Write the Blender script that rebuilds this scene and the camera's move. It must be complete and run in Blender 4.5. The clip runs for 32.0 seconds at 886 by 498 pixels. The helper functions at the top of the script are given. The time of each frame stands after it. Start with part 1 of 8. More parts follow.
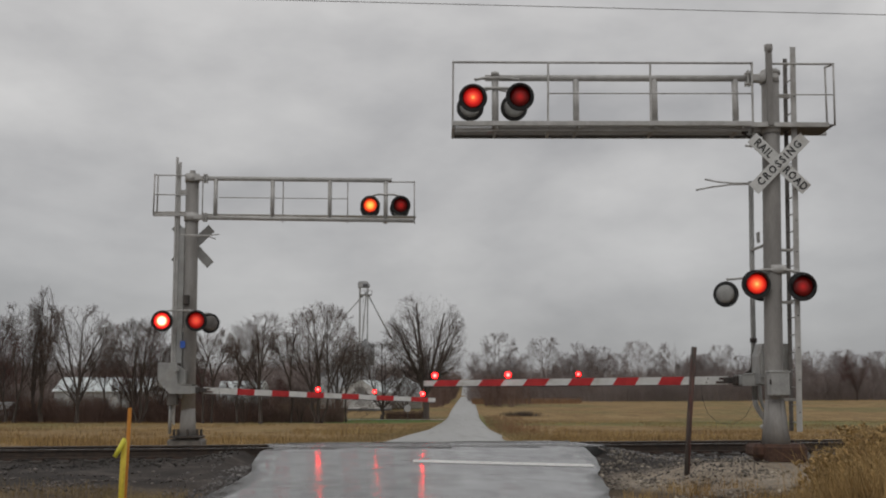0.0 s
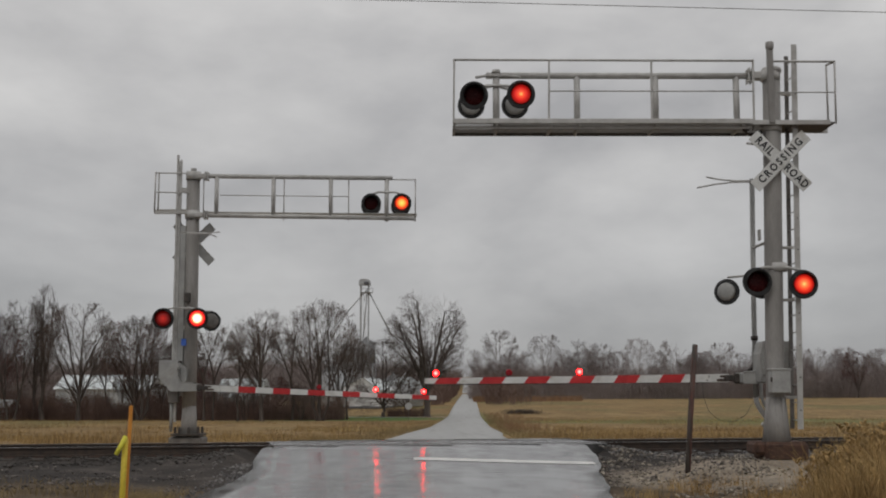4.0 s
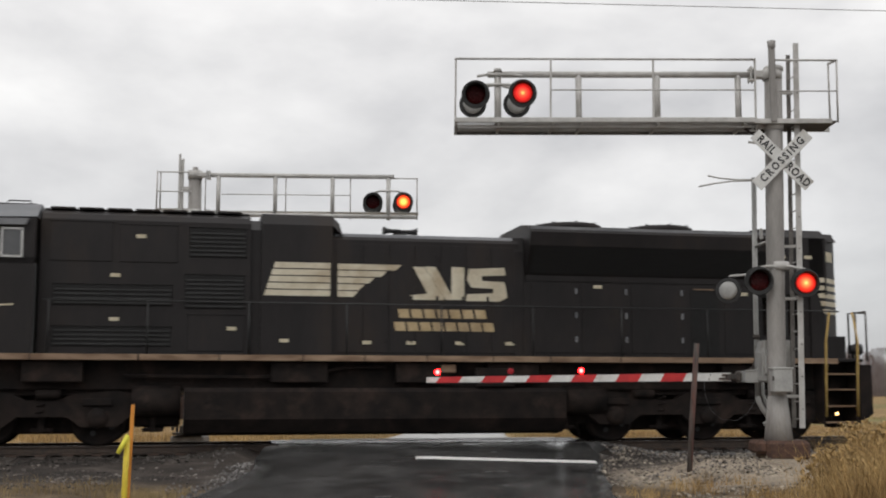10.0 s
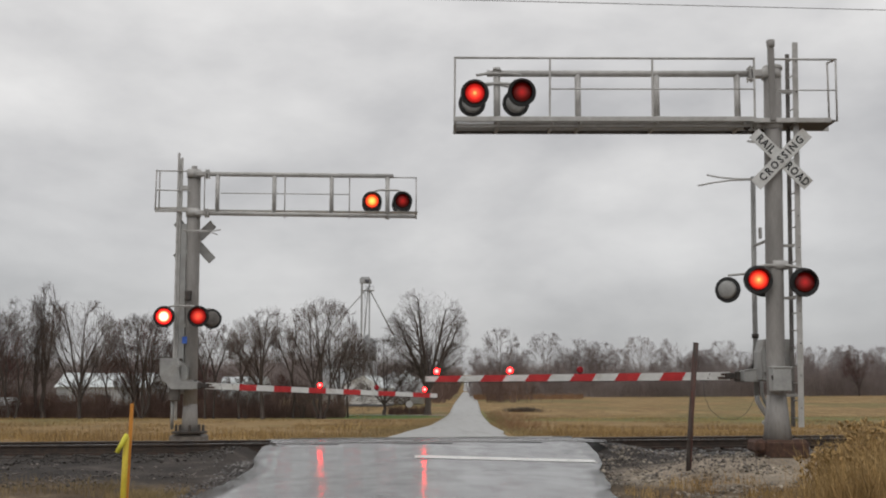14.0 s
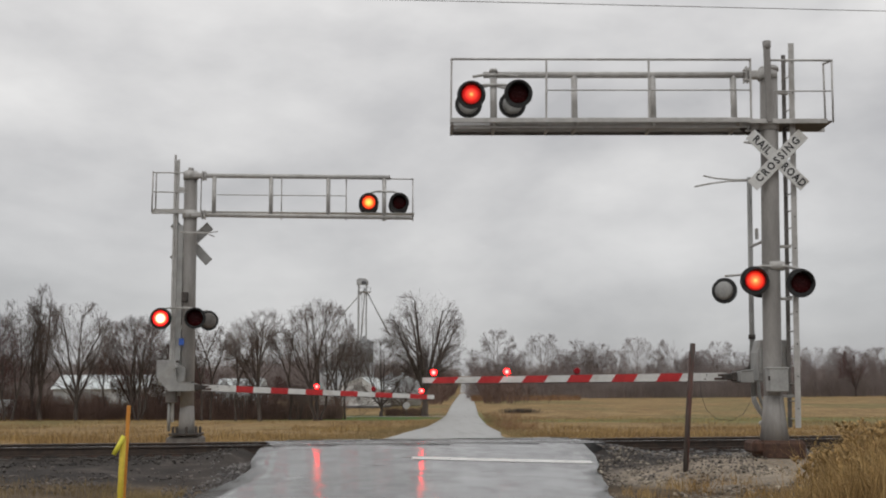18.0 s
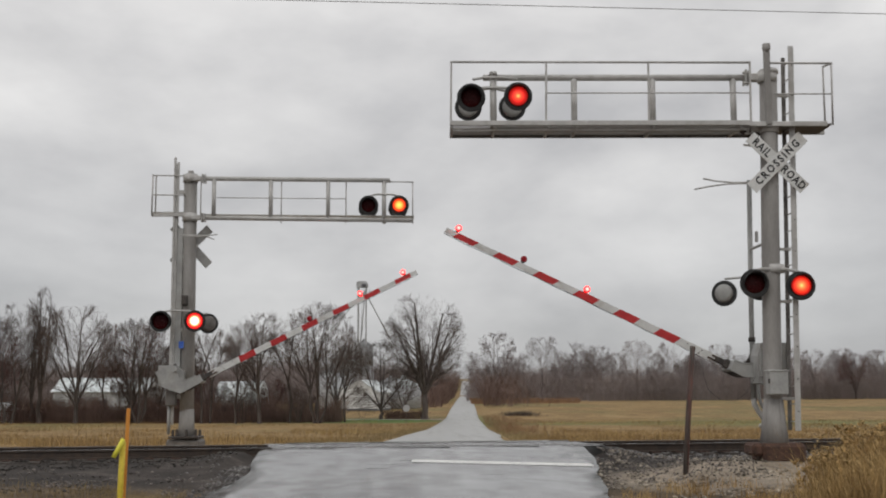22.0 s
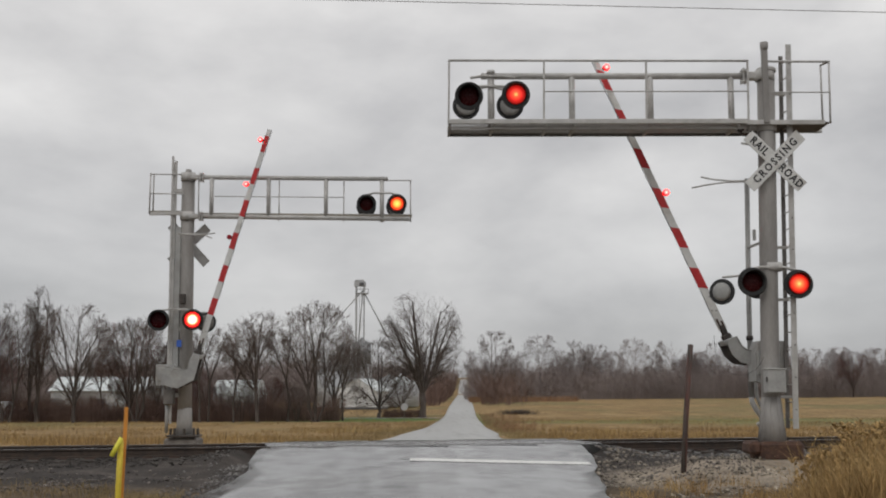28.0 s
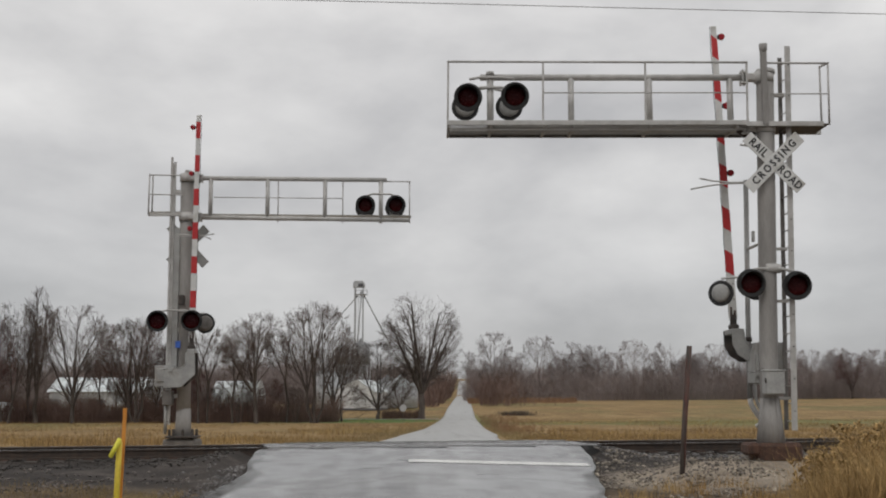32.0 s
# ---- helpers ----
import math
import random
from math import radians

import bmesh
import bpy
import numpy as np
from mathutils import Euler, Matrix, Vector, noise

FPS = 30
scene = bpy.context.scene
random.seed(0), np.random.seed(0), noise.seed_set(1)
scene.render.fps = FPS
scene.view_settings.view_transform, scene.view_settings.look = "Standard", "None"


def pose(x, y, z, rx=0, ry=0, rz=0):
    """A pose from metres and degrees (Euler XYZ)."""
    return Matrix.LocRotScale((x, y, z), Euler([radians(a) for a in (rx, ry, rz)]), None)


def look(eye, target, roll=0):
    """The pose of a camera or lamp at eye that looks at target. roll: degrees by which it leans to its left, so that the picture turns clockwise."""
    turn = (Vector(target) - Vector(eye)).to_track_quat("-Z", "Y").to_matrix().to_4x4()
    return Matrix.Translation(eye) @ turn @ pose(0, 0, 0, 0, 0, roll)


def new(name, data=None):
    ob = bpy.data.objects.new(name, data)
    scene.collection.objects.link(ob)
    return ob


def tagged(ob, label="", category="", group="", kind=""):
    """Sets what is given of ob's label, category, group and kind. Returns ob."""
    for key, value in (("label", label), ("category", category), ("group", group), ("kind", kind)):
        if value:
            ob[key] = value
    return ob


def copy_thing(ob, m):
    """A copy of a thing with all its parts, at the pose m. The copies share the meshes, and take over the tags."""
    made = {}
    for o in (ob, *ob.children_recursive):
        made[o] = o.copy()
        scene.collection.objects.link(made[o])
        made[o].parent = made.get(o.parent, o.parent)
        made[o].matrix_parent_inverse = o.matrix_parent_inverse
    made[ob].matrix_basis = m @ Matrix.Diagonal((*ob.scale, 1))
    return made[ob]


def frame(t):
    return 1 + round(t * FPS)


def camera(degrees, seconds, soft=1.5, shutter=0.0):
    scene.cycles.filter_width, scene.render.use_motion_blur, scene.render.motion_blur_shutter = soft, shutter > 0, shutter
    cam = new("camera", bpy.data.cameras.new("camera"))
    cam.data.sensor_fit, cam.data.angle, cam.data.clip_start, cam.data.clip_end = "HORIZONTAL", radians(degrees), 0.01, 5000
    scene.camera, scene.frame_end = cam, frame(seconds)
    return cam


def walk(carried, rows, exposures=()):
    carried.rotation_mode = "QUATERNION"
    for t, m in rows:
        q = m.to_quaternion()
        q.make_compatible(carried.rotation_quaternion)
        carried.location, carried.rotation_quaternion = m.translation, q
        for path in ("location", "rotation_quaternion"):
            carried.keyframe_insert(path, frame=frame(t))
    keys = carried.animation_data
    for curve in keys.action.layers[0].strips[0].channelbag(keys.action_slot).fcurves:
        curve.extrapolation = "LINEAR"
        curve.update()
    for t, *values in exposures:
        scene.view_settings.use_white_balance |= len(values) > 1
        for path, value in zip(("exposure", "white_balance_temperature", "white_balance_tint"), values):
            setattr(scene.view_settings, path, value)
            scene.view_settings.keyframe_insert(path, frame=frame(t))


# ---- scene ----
EYE = (0.0, 0.0, 1.03)
SPAN = 41.0
cam = camera(SPAN, 32.0, soft=2.0, shutter=0.2)

# The camera stands still and is held by hand: seconds, turn to the right, tilt up and lean, in degrees.
SWAY = (
    (0.0, 0.13, 7.02, 0), (0.5, 0.15, 6.99, -0.02), (1.0, 0.14, 6.98, -0.02), (2.0, 0.12, 6.95, -0.01),
    (3.0, 0.10, 6.94, -0.01), (3.5, 0.085, 6.93, 0), (5.5, 0.07, 6.855, -0.02), (6.0, 0.045, 6.855, -0.01),
    (7.0, 0.027, 6.85, -0.02), (8.0, 0.0, 6.855, 0), (10.5, 0.0, 6.855, 0), (11.0, 0.003, 6.835, 0.03),
    (12.0, 0.002, 6.83, 0.02), (13.0, 0.008, 6.81, 0.04), (13.5, 0.017, 6.80, 0.04), (14.0, 0.042, 6.81, 0.01),
    (14.5, 0.06, 6.808, 0), (16.5, 0.147, 6.813, -0.1), (17.0, 0.178, 6.82, -0.09), (18.0, 0.198, 6.874, -0.1),
    (19.0, 0.226, 6.918, -0.12), (19.5, 0.24, 6.928, -0.11), (20.0, 0.218, 6.941, -0.09), (21.0, 0.205, 6.98, -0.12),
    (22.0, 0.207, 7.01, -0.12), (23.0, 0.203, 7.01, -0.12), (24.0, 0.218, 7.035, -0.15), (25.0, 0.246, 7.01, -0.13),
    (25.5, 0.25, 6.98, -0.15), (27.5, 0.31, 6.94, -0.17), (28.0, 0.31, 6.94, -0.17), (29.0, 0.335, 6.957, -0.13),
    (30.0, 0.343, 6.96, -0.1), (31.0, 0.35, 6.957, -0.09), (31.5, 0.36, 6.99, -0.12), (32.0, 0.36, 6.995, -0.12),
)
EXPOSURES = ((0.0, -0.19), (3.0, -0.19), (6.0, -0.19), (7.0, -0.15), (8.0, 0.07), (9.0, 0.1), (9.6, 0.3), (10.0, 0.5), (11.0, 0.5), (12.0, 0.18), (13.0, 0.2), (20.0, 0.2), (32.0, 0.15))


def aim(turn, tilt, lean):
    """The pose of the held camera."""
    a, b = radians(turn), radians(tilt)
    far = Vector((math.sin(a) * math.cos(b), math.cos(a) * math.cos(b), math.sin(b)))
    return look(EYE, Vector(EYE) + far, lean)


walk(cam, [(t, aim(a, b, c)) for t, a, b, c in SWAY], EXPOSURES)

# ---- light: a closed grey overcast with a faint wide sun behind it ----
SUN_UP, SUN_ROUND = 48.0, 200.0
world = bpy.data.worlds.new("overcast_sky")
scene.world = world
world.use_nodes = True
wn, wl = world.node_tree.nodes, world.node_tree.links
wn.clear()
w_out = wn.new("ShaderNodeOutputWorld")
w_add = wn.new("ShaderNodeAddShader")
w_sky = wn.new("ShaderNodeTexSky")
w_sky.sky_type = "NISHITA"
w_sky.sun_disc = False
w_sky.sun_elevation, w_sky.sun_rotation = radians(SUN_UP), radians(SUN_ROUND)
w_blue = wn.new("ShaderNodeBackground")
w_blue.inputs["Strength"].default_value = 0.004
wl.new(w_sky.outputs[0], w_blue.inputs["Color"])
w_pos = wn.new("ShaderNodeTexCoord")
w_map = wn.new("ShaderNodeMapping")
w_map.inputs["Scale"].default_value = (1.5, 1.5, 3.0)
w_map.inputs["Location"].default_value = (0.35, 0.1, 0.62)
wl.new(w_pos.outputs["Generated"], w_map.inputs["Vector"])
w_n1 = wn.new("ShaderNodeTexNoise")
w_n1.inputs["Scale"].default_value, w_n1.inputs["Detail"].default_value, w_n1.inputs["Roughness"].default_value = 2.1, 5.0, 0.48
w_n1.inputs["Distortion"].default_value = 0.35
wl.new(w_map.outputs[0], w_n1.inputs["Vector"])
w_ramp = wn.new("ShaderNodeValToRGB")
w_ramp.color_ramp.elements[0].position, w_ramp.color_ramp.elements[1].position = 0.34, 0.68
w_ramp.color_ramp.elements[0].color = (0.42, 0.417, 0.424, 1)
w_ramp.color_ramp.elements[1].color = (0.74, 0.73, 0.72, 1)
w_n2 = wn.new("ShaderNodeTexNoise")
w_n2.inputs["Scale"].default_value, w_n2.inputs["Detail"].default_value, w_n2.inputs["Roughness"].default_value = 6.5, 6.0, 0.55
wl.new(w_map.outputs[0], w_n2.inputs["Vector"])
w_mix = wn.new("ShaderNodeMix")
w_mix.inputs["Factor"].default_value = 0.28
wl.new(w_n1.outputs["Fac"], w_mix.inputs["A"])
wl.new(w_n2.outputs["Fac"], w_mix.inputs["B"])
wl.new(w_mix.outputs["Result"], w_ramp.inputs[0])
w_grey = wn.new("ShaderNodeBackground")
w_grey.inputs["Strength"].default_value = 0.95
# the cloud is a little darker low down
w_sep = wn.new("ShaderNodeSeparateXYZ")
wl.new(w_pos.outputs["Generated"], w_sep.inputs[0])
w_side = wn.new("ShaderNodeMath")
w_side.operation = "ABSOLUTE"
wl.new(w_sep.outputs["X"], w_side.inputs[0])
w_in = wn.new("ShaderNodeMath")
w_in.operation = "MULTIPLY_ADD"
w_in.inputs[1].default_value = -0.25
wl.new(w_side.outputs[0], w_in.inputs[0])
wl.new(w_sep.outputs["Z"], w_in.inputs[2])
w_off = wn.new("ShaderNodeMath")
w_off.inputs[1].default_value = 0.05
wl.new(w_in.outputs[0], w_off.inputs[0])
w_low = wn.new("ShaderNodeValToRGB")
LOW = ((0.0, (0.60, 0.61, 0.63)), (0.05, (0.70, 0.71, 0.725)), (0.11, (0.85, 0.855, 0.865)), (0.2, (1.0, 1.0, 1.0)), (0.42, (1.13, 1.125, 1.12)))
while len(w_low.color_ramp.elements) < len(LOW):
    w_low.color_ramp.elements.new(0.5)
for _e, (_p, _c) in zip(w_low.color_ramp.elements, LOW):
    _e.position, _e.color = _p, (*_c, 1)
wl.new(w_off.outputs[0], w_low.inputs[0])
w_mul = wn.new("ShaderNodeMix")
w_mul.data_type, w_mul.blend_type = "RGBA", "MULTIPLY"
w_mul.inputs["Factor"].default_value = 1.0
wl.new(w_ramp.outputs[0], w_mul.inputs["A"])
wl.new(w_low.outputs[0], w_mul.inputs["B"])
wl.new(w_mul.outputs["Result"], w_grey.inputs["Color"])
wl.new(w_blue.outputs[0], w_add.inputs[0])
wl.new(w_grey.outputs[0], w_add.inputs[1])
wl.new(w_add.outputs[0], w_out.inputs["Surface"])

sun = new("sun", bpy.data.lights.new("sun", "SUN"))
sun.data.energy, sun.data.angle, sun.data.color = 0.5, radians(35), (1.0, 0.97, 0.93)
_el, _az = radians(SUN_UP), radians(SUN_ROUND)
_to_sun = Vector((math.sin(_az) * math.cos(_el), math.cos(_az) * math.cos(_el), math.sin(_el)))
sun.matrix_world = look((0, 0, 60), Vector((0, 0, 60)) - _to_sun)


# ---- materials ----
def mat(name, c1, c2=None, scale=6.0, rough=0.7, rough2=None, metal=0.0, bump=0.15, bump_scale=None, fine=None, detail=5.0,
        stretch=(1, 1, 1), emit=None, power=0.0, rand=0.0, lo=0.35, hi=0.65, island=False, stain=None, stain_scale=0.6, spec=0.5):
    """A two-scale procedural surface; positions are in the object's own metres."""
    m = bpy.data.materials.new(name)
    m.use_nodes = True
    n, l = m.node_tree.nodes, m.node_tree.links
    bsdf = n["Principled BSDF"]
    bsdf.inputs["Roughness"].default_value = rough
    bsdf.inputs["Metallic"].default_value = metal
    bsdf.inputs["Specular IOR Level"].default_value = spec
    c2 = c2 or c1
    pos = n.new("ShaderNodeTexCoord")
    mp = n.new("ShaderNodeMapping")
    mp.inputs["Scale"].default_value = stretch
    l.new(pos.outputs["Object"], mp.inputs["Vector"])
    big = n.new("ShaderNodeTexNoise")
    big.inputs["Scale"].default_value, big.inputs["Detail"].default_value = scale, detail
    l.new(mp.outputs[0], big.inputs["Vector"])
    ramp = n.new("ShaderNodeValToRGB")
    ramp.color_ramp.elements[0].position, ramp.color_ramp.elements[1].position = lo, hi
    ramp.color_ramp.elements[0].color, ramp.color_ramp.elements[1].color = (*c1, 1), (*c2, 1)
    l.new(big.outputs["Fac"], ramp.inputs[0])
    col = ramp.outputs[0]
    small = n.new("ShaderNodeTexNoise")
    small.inputs["Scale"].default_value, small.inputs["Detail"].default_value = fine or scale * 9, 3.0
    l.new(mp.outputs[0], small.inputs["Vector"])
    vr = n.new("ShaderNodeMapRange")
    vr.inputs["To Min"].default_value, vr.inputs["To Max"].default_value = 0.8, 1.2
    l.new(small.outputs["Fac"], vr.inputs["Value"])
    mul = n.new("ShaderNodeMix")
    mul.data_type, mul.blend_type = "RGBA", "MULTIPLY"
    mul.inputs["Factor"].default_value = 1.0
    l.new(col, mul.inputs["A"])
    l.new(vr.outputs[0], mul.inputs["B"])
    col = mul.outputs["Result"]
    if stain:
        st = n.new("ShaderNodeTexNoise")
        st.inputs["Scale"].default_value, st.inputs["Detail"].default_value = stain_scale, 7.0
        st.inputs["Roughness"].default_value = 0.65
        l.new(mp.outputs[0], st.inputs["Vector"])
        sr = n.new("ShaderNodeMapRange")
        sr.inputs["From Min"].default_value, sr.inputs["From Max"].default_value = 0.52, 0.7
        l.new(st.outputs["Fac"], sr.inputs["Value"])
        mx = n.new("ShaderNodeMix")
        mx.data_type = "RGBA"
        mx.inputs["B"].default_value = (*stain, 1)
        l.new(sr.outputs[0], mx.inputs["Factor"])
        l.new(col, mx.inputs["A"])
        col = mx.outputs["Result"]
    if rand:
        if island:
            inf = n.new("ShaderNodeNewGeometry")
            src = inf.outputs["Random Per Island"]
        else:
            inf = n.new("ShaderNodeObjectInfo")
            src = inf.outputs["Random"]
        rr = n.new("ShaderNodeMapRange")
        rr.inputs["To Min"].default_value, rr.inputs["To Max"].default_value = 1 - rand, 1 + rand
        l.new(src, rr.inputs["Value"])
        m2 = n.new("ShaderNodeMix")
        m2.data_type, m2.blend_type = "RGBA", "MULTIPLY"
        m2.inputs["Factor"].default_value = 1.0
        l.new(col, m2.inputs["A"])
        l.new(rr.outputs[0], m2.inputs["B"])
        col = m2.outputs["Result"]
    l.new(col, bsdf.inputs["Base Color"])
    if rough2 is not None:
        r = n.new("ShaderNodeMapRange")
        r.inputs["From Min"].default_value, r.inputs["From Max"].default_value = 0.38, 0.62
        r.inputs["To Min"].default_value, r.inputs["To Max"].default_value = rough, rough2
        l.new(big.outputs["Fac"], r.inputs["Value"])
        l.new(r.outputs[0], bsdf.inputs["Roughness"])
    if bump:
        b = n.new("ShaderNodeBump")
        b.inputs["Strength"].default_value = bump
        b.inputs["Distance"].default_value = 0.02
        if bump_scale:
            bs = n.new("ShaderNodeTexNoise")
            bs.inputs["Scale"].default_value, bs.inputs["Detail"].default_value = bump_scale, 4.0
            l.new(mp.outputs[0], bs.inputs["Vector"])
            l.new(bs.outputs["Fac"], b.inputs["Height"])
        else:
            l.new(small.outputs["Fac"], b.inputs["Height"])
        l.new(b.outputs[0], bsdf.inputs["Normal"])
    if emit:
        bsdf.inputs["Emission Color"].default_value = (*emit, 1)
        bsdf.inputs["Emission Strength"].default_value = power
    return m


GALV = mat("galvanised_steel", (0.45, 0.44, 0.42), (0.57, 0.56, 0.54), 5, 0.5, 0.65, 0.12, 0.08, stain=(0.38, 0.365, 0.34), stain_scale=1.6)
MASTGREY = mat("weathered_mast_steel", (0.26, 0.248, 0.234), (0.345, 0.33, 0.312), 4, 0.55, 0.68, 0.1, 0.08, stretch=(1, 1, 0.25), stain=(0.2, 0.186, 0.17), stain_scale=1.4)
GALV2 = mat("weathered_aluminium", (0.31, 0.31, 0.30), (0.43, 0.43, 0.415), 3, 0.5, 0.6, 0.1, 0.06, stain=(0.3, 0.28, 0.25), stain_scale=2.0)
STEELGREY = mat("brown_grey_steel", (0.13, 0.12, 0.11), (0.22, 0.205, 0.19), 5, 0.6, 0.7, 0.3, 0.1)
STEELDK = mat("dark_steel", (0.05, 0.045, 0.042), (0.1, 0.085, 0.075), 7, 0.6, 0.75, 0.3, 0.2)
BLACK = mat("black_enamel", (0.012, 0.012, 0.012), (0.03, 0.03, 0.03), 5, 0.45, 0.6, 0.0, 0.05)
WHITE = mat("white_sheeting", (0.62, 0.62, 0.6), (0.75, 0.75, 0.73), 5, 0.5, 0.6, 0.0, 0.04, stain=(0.45, 0.43, 0.39), stain_scale=2.5)
RED = mat("red_sheeting", (0.46, 0.02, 0.024), (0.56, 0.032, 0.034), 5, 0.45, 0.55, 0.0, 0.04, stain=(0.4, 0.03, 0.03), stain_scale=3)
LENS = mat("dark_red_lens", (0.024, 0.001, 0.0015), (0.055, 0.002, 0.003), 30, 0.2, 0.3, 0.0, 0.3, spec=0.15)
LENSRED = mat("red_lens", (0.27, 0.012, 0.02), (0.38, 0.022, 0.03), 30, 0.25, 0.35, 0.0, 0.3, spec=0.2)
RUST = mat("rusty_steel", (0.055, 0.03, 0.022), (0.12, 0.065, 0.045), 9, 0.8, 0.9, 0.1, 0.4, stain=(0.08, 0.06, 0.05))
RAILSTEEL = mat("rail_steel", (0.055, 0.045, 0.04), (0.1, 0.075, 0.06), 8, 0.55, 0.7, 0.6, 0.2)
RAILTOP = mat("polished_rail_head", (0.3, 0.3, 0.3), (0.4, 0.4, 0.4), 8, 0.25, 0.35, 0.9, 0.05)
TIE = mat("creosoted_timber", (0.035, 0.03, 0.026), (0.075, 0.06, 0.05), 3, 0.8, 0.9, 0, 0.4, stretch=(1, 8, 8), rand=0.25)
STONE = mat("ballast_stone", (0.09, 0.085, 0.085), (0.23, 0.22, 0.21), 2.2, 0.6, 0.8, 0, 0.3, rand=0.5, island=True)
PALESTONE = mat("mixed_gravel", (0.12, 0.1, 0.08), (0.37, 0.325, 0.26), 2.2, 0.6, 0.8, 0, 0.3, rand=0.5, island=True)
GRITSTONE = mat("brown_grey_grit", (0.05, 0.042, 0.038), (0.2, 0.175, 0.155), 2.2, 0.65, 0.85, 0, 0.3, rand=0.55, island=True)
CINDERSTONE = mat("dark_cinder_stone", (0.028, 0.024, 0.021), (0.09, 0.08, 0.07), 2.2, 0.7, 0.85, 0, 0.3, rand=0.5, island=True)
WOODPOST = mat("weathered_dark_post", (0.045, 0.038, 0.034), (0.1, 0.085, 0.075), 5, 0.8, 0.9, 0, 0.3, stretch=(4, 4, 0.6), stain=(0.17, 0.05, 0.035), stain_scale=0.9)
YELLOW = mat("yellow_plastic", (0.6, 0.44, 0.03), (0.72, 0.56, 0.05), 4, 0.5, 0.6, 0, 0.05)
YELGREEN = mat("bright_yellow_cap", (0.72, 0.66, 0.05), (0.8, 0.74, 0.08), 4, 0.45, 0.55, 0, 0.05)
ORANGE = mat("orange_stake", (0.6, 0.22, 0.03), (0.7, 0.3, 0.05), 4, 0.6, 0.7, 0, 0.1)
BLUE = mat("blue_sign_enamel", (0.04, 0.12, 0.5), (0.06, 0.16, 0.6), 6, 0.4, 0.5, 0, 0.02)
PAINTW = mat("worn_road_paint", (0.66, 0.66, 0.64), (0.82, 0.82, 0.8), 9, 0.45, 0.6, 0, 0.1, lo=0.3, hi=0.55, stain=(0.5, 0.5, 0.48), stain_scale=4)
CABLE = mat("black_cable", (0.02, 0.02, 0.02), (0.05, 0.05, 0.05), 6, 0.6)
LOCO = mat("black_loco_paint", (0.0155, 0.0138, 0.0140), (0.0245, 0.0212, 0.021), 1.1, 0.42, 0.6, 0, 0.05, stretch=(1, 1, 0.35), stain=(0.031, 0.024, 0.02), stain_scale=1.1, spec=0.26)
LOCOTOP = mat("grey_loco_top", (0.14, 0.145, 0.155), (0.22, 0.225, 0.235), 1.5, 0.45, 0.6, 0, 0.06, stretch=(0.5, 1, 1))
LOCOBASE = mat("truck_grime", (0.0095, 0.0078, 0.0074), (0.027, 0.0205, 0.018), 3, 0.75, 0.95, 0, 0.3, stain=(0.046, 0.032, 0.026), stain_scale=1.6, spec=0.18)
SILL = mat("dirty_sill_stripe", (0.16, 0.095, 0.055), (0.34, 0.24, 0.16), 2.4, 0.6, 0.8, 0, 0.1, stretch=(0.7, 3, 3), stain=(0.14, 0.08, 0.05), stain_scale=1.2)
CREAM = mat("cream_lettering", (0.52, 0.46, 0.34), (0.66, 0.61, 0.48), 2.5, 0.55, 0.7, 0, 0.03, stain=(0.42, 0.34, 0.23), stain_scale=1.4)
GOLD = mat("dull_gold_lettering", (0.42, 0.31, 0.16), (0.54, 0.42, 0.25), 2.5, 0.55, 0.7, 0, 0.03, stain=(0.3, 0.22, 0.13), stain_scale=1.4)
HANDRAIL = mat("yellow_ochre_handrail", (0.4, 0.26, 0.07), (0.52, 0.36, 0.12), 5, 0.6, 0.7, 0, 0.05)
GLASSDK = mat("dark_window_glass", (0.03, 0.031, 0.033), (0.045, 0.046, 0.048), 2, 0.06, 0.1, 0, 0.0, spec=1.0)
GLASSLT = mat("pale_window_glass", (0.05, 0.054, 0.056), (0.09, 0.095, 0.097), 2, 0.08, 0.12, 0, 0.0, spec=1.0)
CABWHITE = mat("dirty_white_cab_paint", (0.42, 0.4, 0.36), (0.58, 0.56, 0.51), 2.5, 0.5, 0.6, 0, 0.04, stain=(0.25, 0.22, 0.18), stain_scale=2.0)
ALU = mat("bare_aluminium_frame", (0.45, 0.45, 0.44), (0.6, 0.6, 0.58), 6, 0.4, 0.5, 0.5, 0.03)
BARK = mat("grey_brown_bark", (0.06, 0.047, 0.041), (0.115, 0.096, 0.085), 2, 0.9, 0.95, 0, 0.3, stretch=(1, 1, 0.3), rand=0.2)
# lightened a little for the haze in front of the trees
TWIG = mat("bare_twigs", (0.08, 0.06, 0.053), (0.14, 0.108, 0.097), 0.6, 0.9, 0.95, 0, 0.0, rand=0.22)
# far tree line: distance haze is put into this paler twig colour
TWIGHAZE = mat("haze_paled_twigs", (0.165, 0.132, 0.125), (0.265, 0.225, 0.214), 0.6, 0.9, 0.95, 0, 0.0, rand=0.22)
TWIGRED = mat("reddish_bare_twigs", (0.1, 0.05, 0.045), (0.15, 0.08, 0.07), 0.6, 0.9, 0.95, 0, 0.0, rand=0.15)
BRUSH = mat("winter_brush", (0.105, 0.066, 0.055), (0.2, 0.134, 0.11), 0.12, 0.95, 0.95, 0, 0.0, rand=0.3, island=True)
# distant woods and scrub, their haze mixed into the base colour
WOODS = mat("haze_paled_woods", (0.17, 0.137, 0.128), (0.29, 0.247, 0.235), 0.05, 0.95, 0.95, 0, 0.0, rand=0.25, island=True)
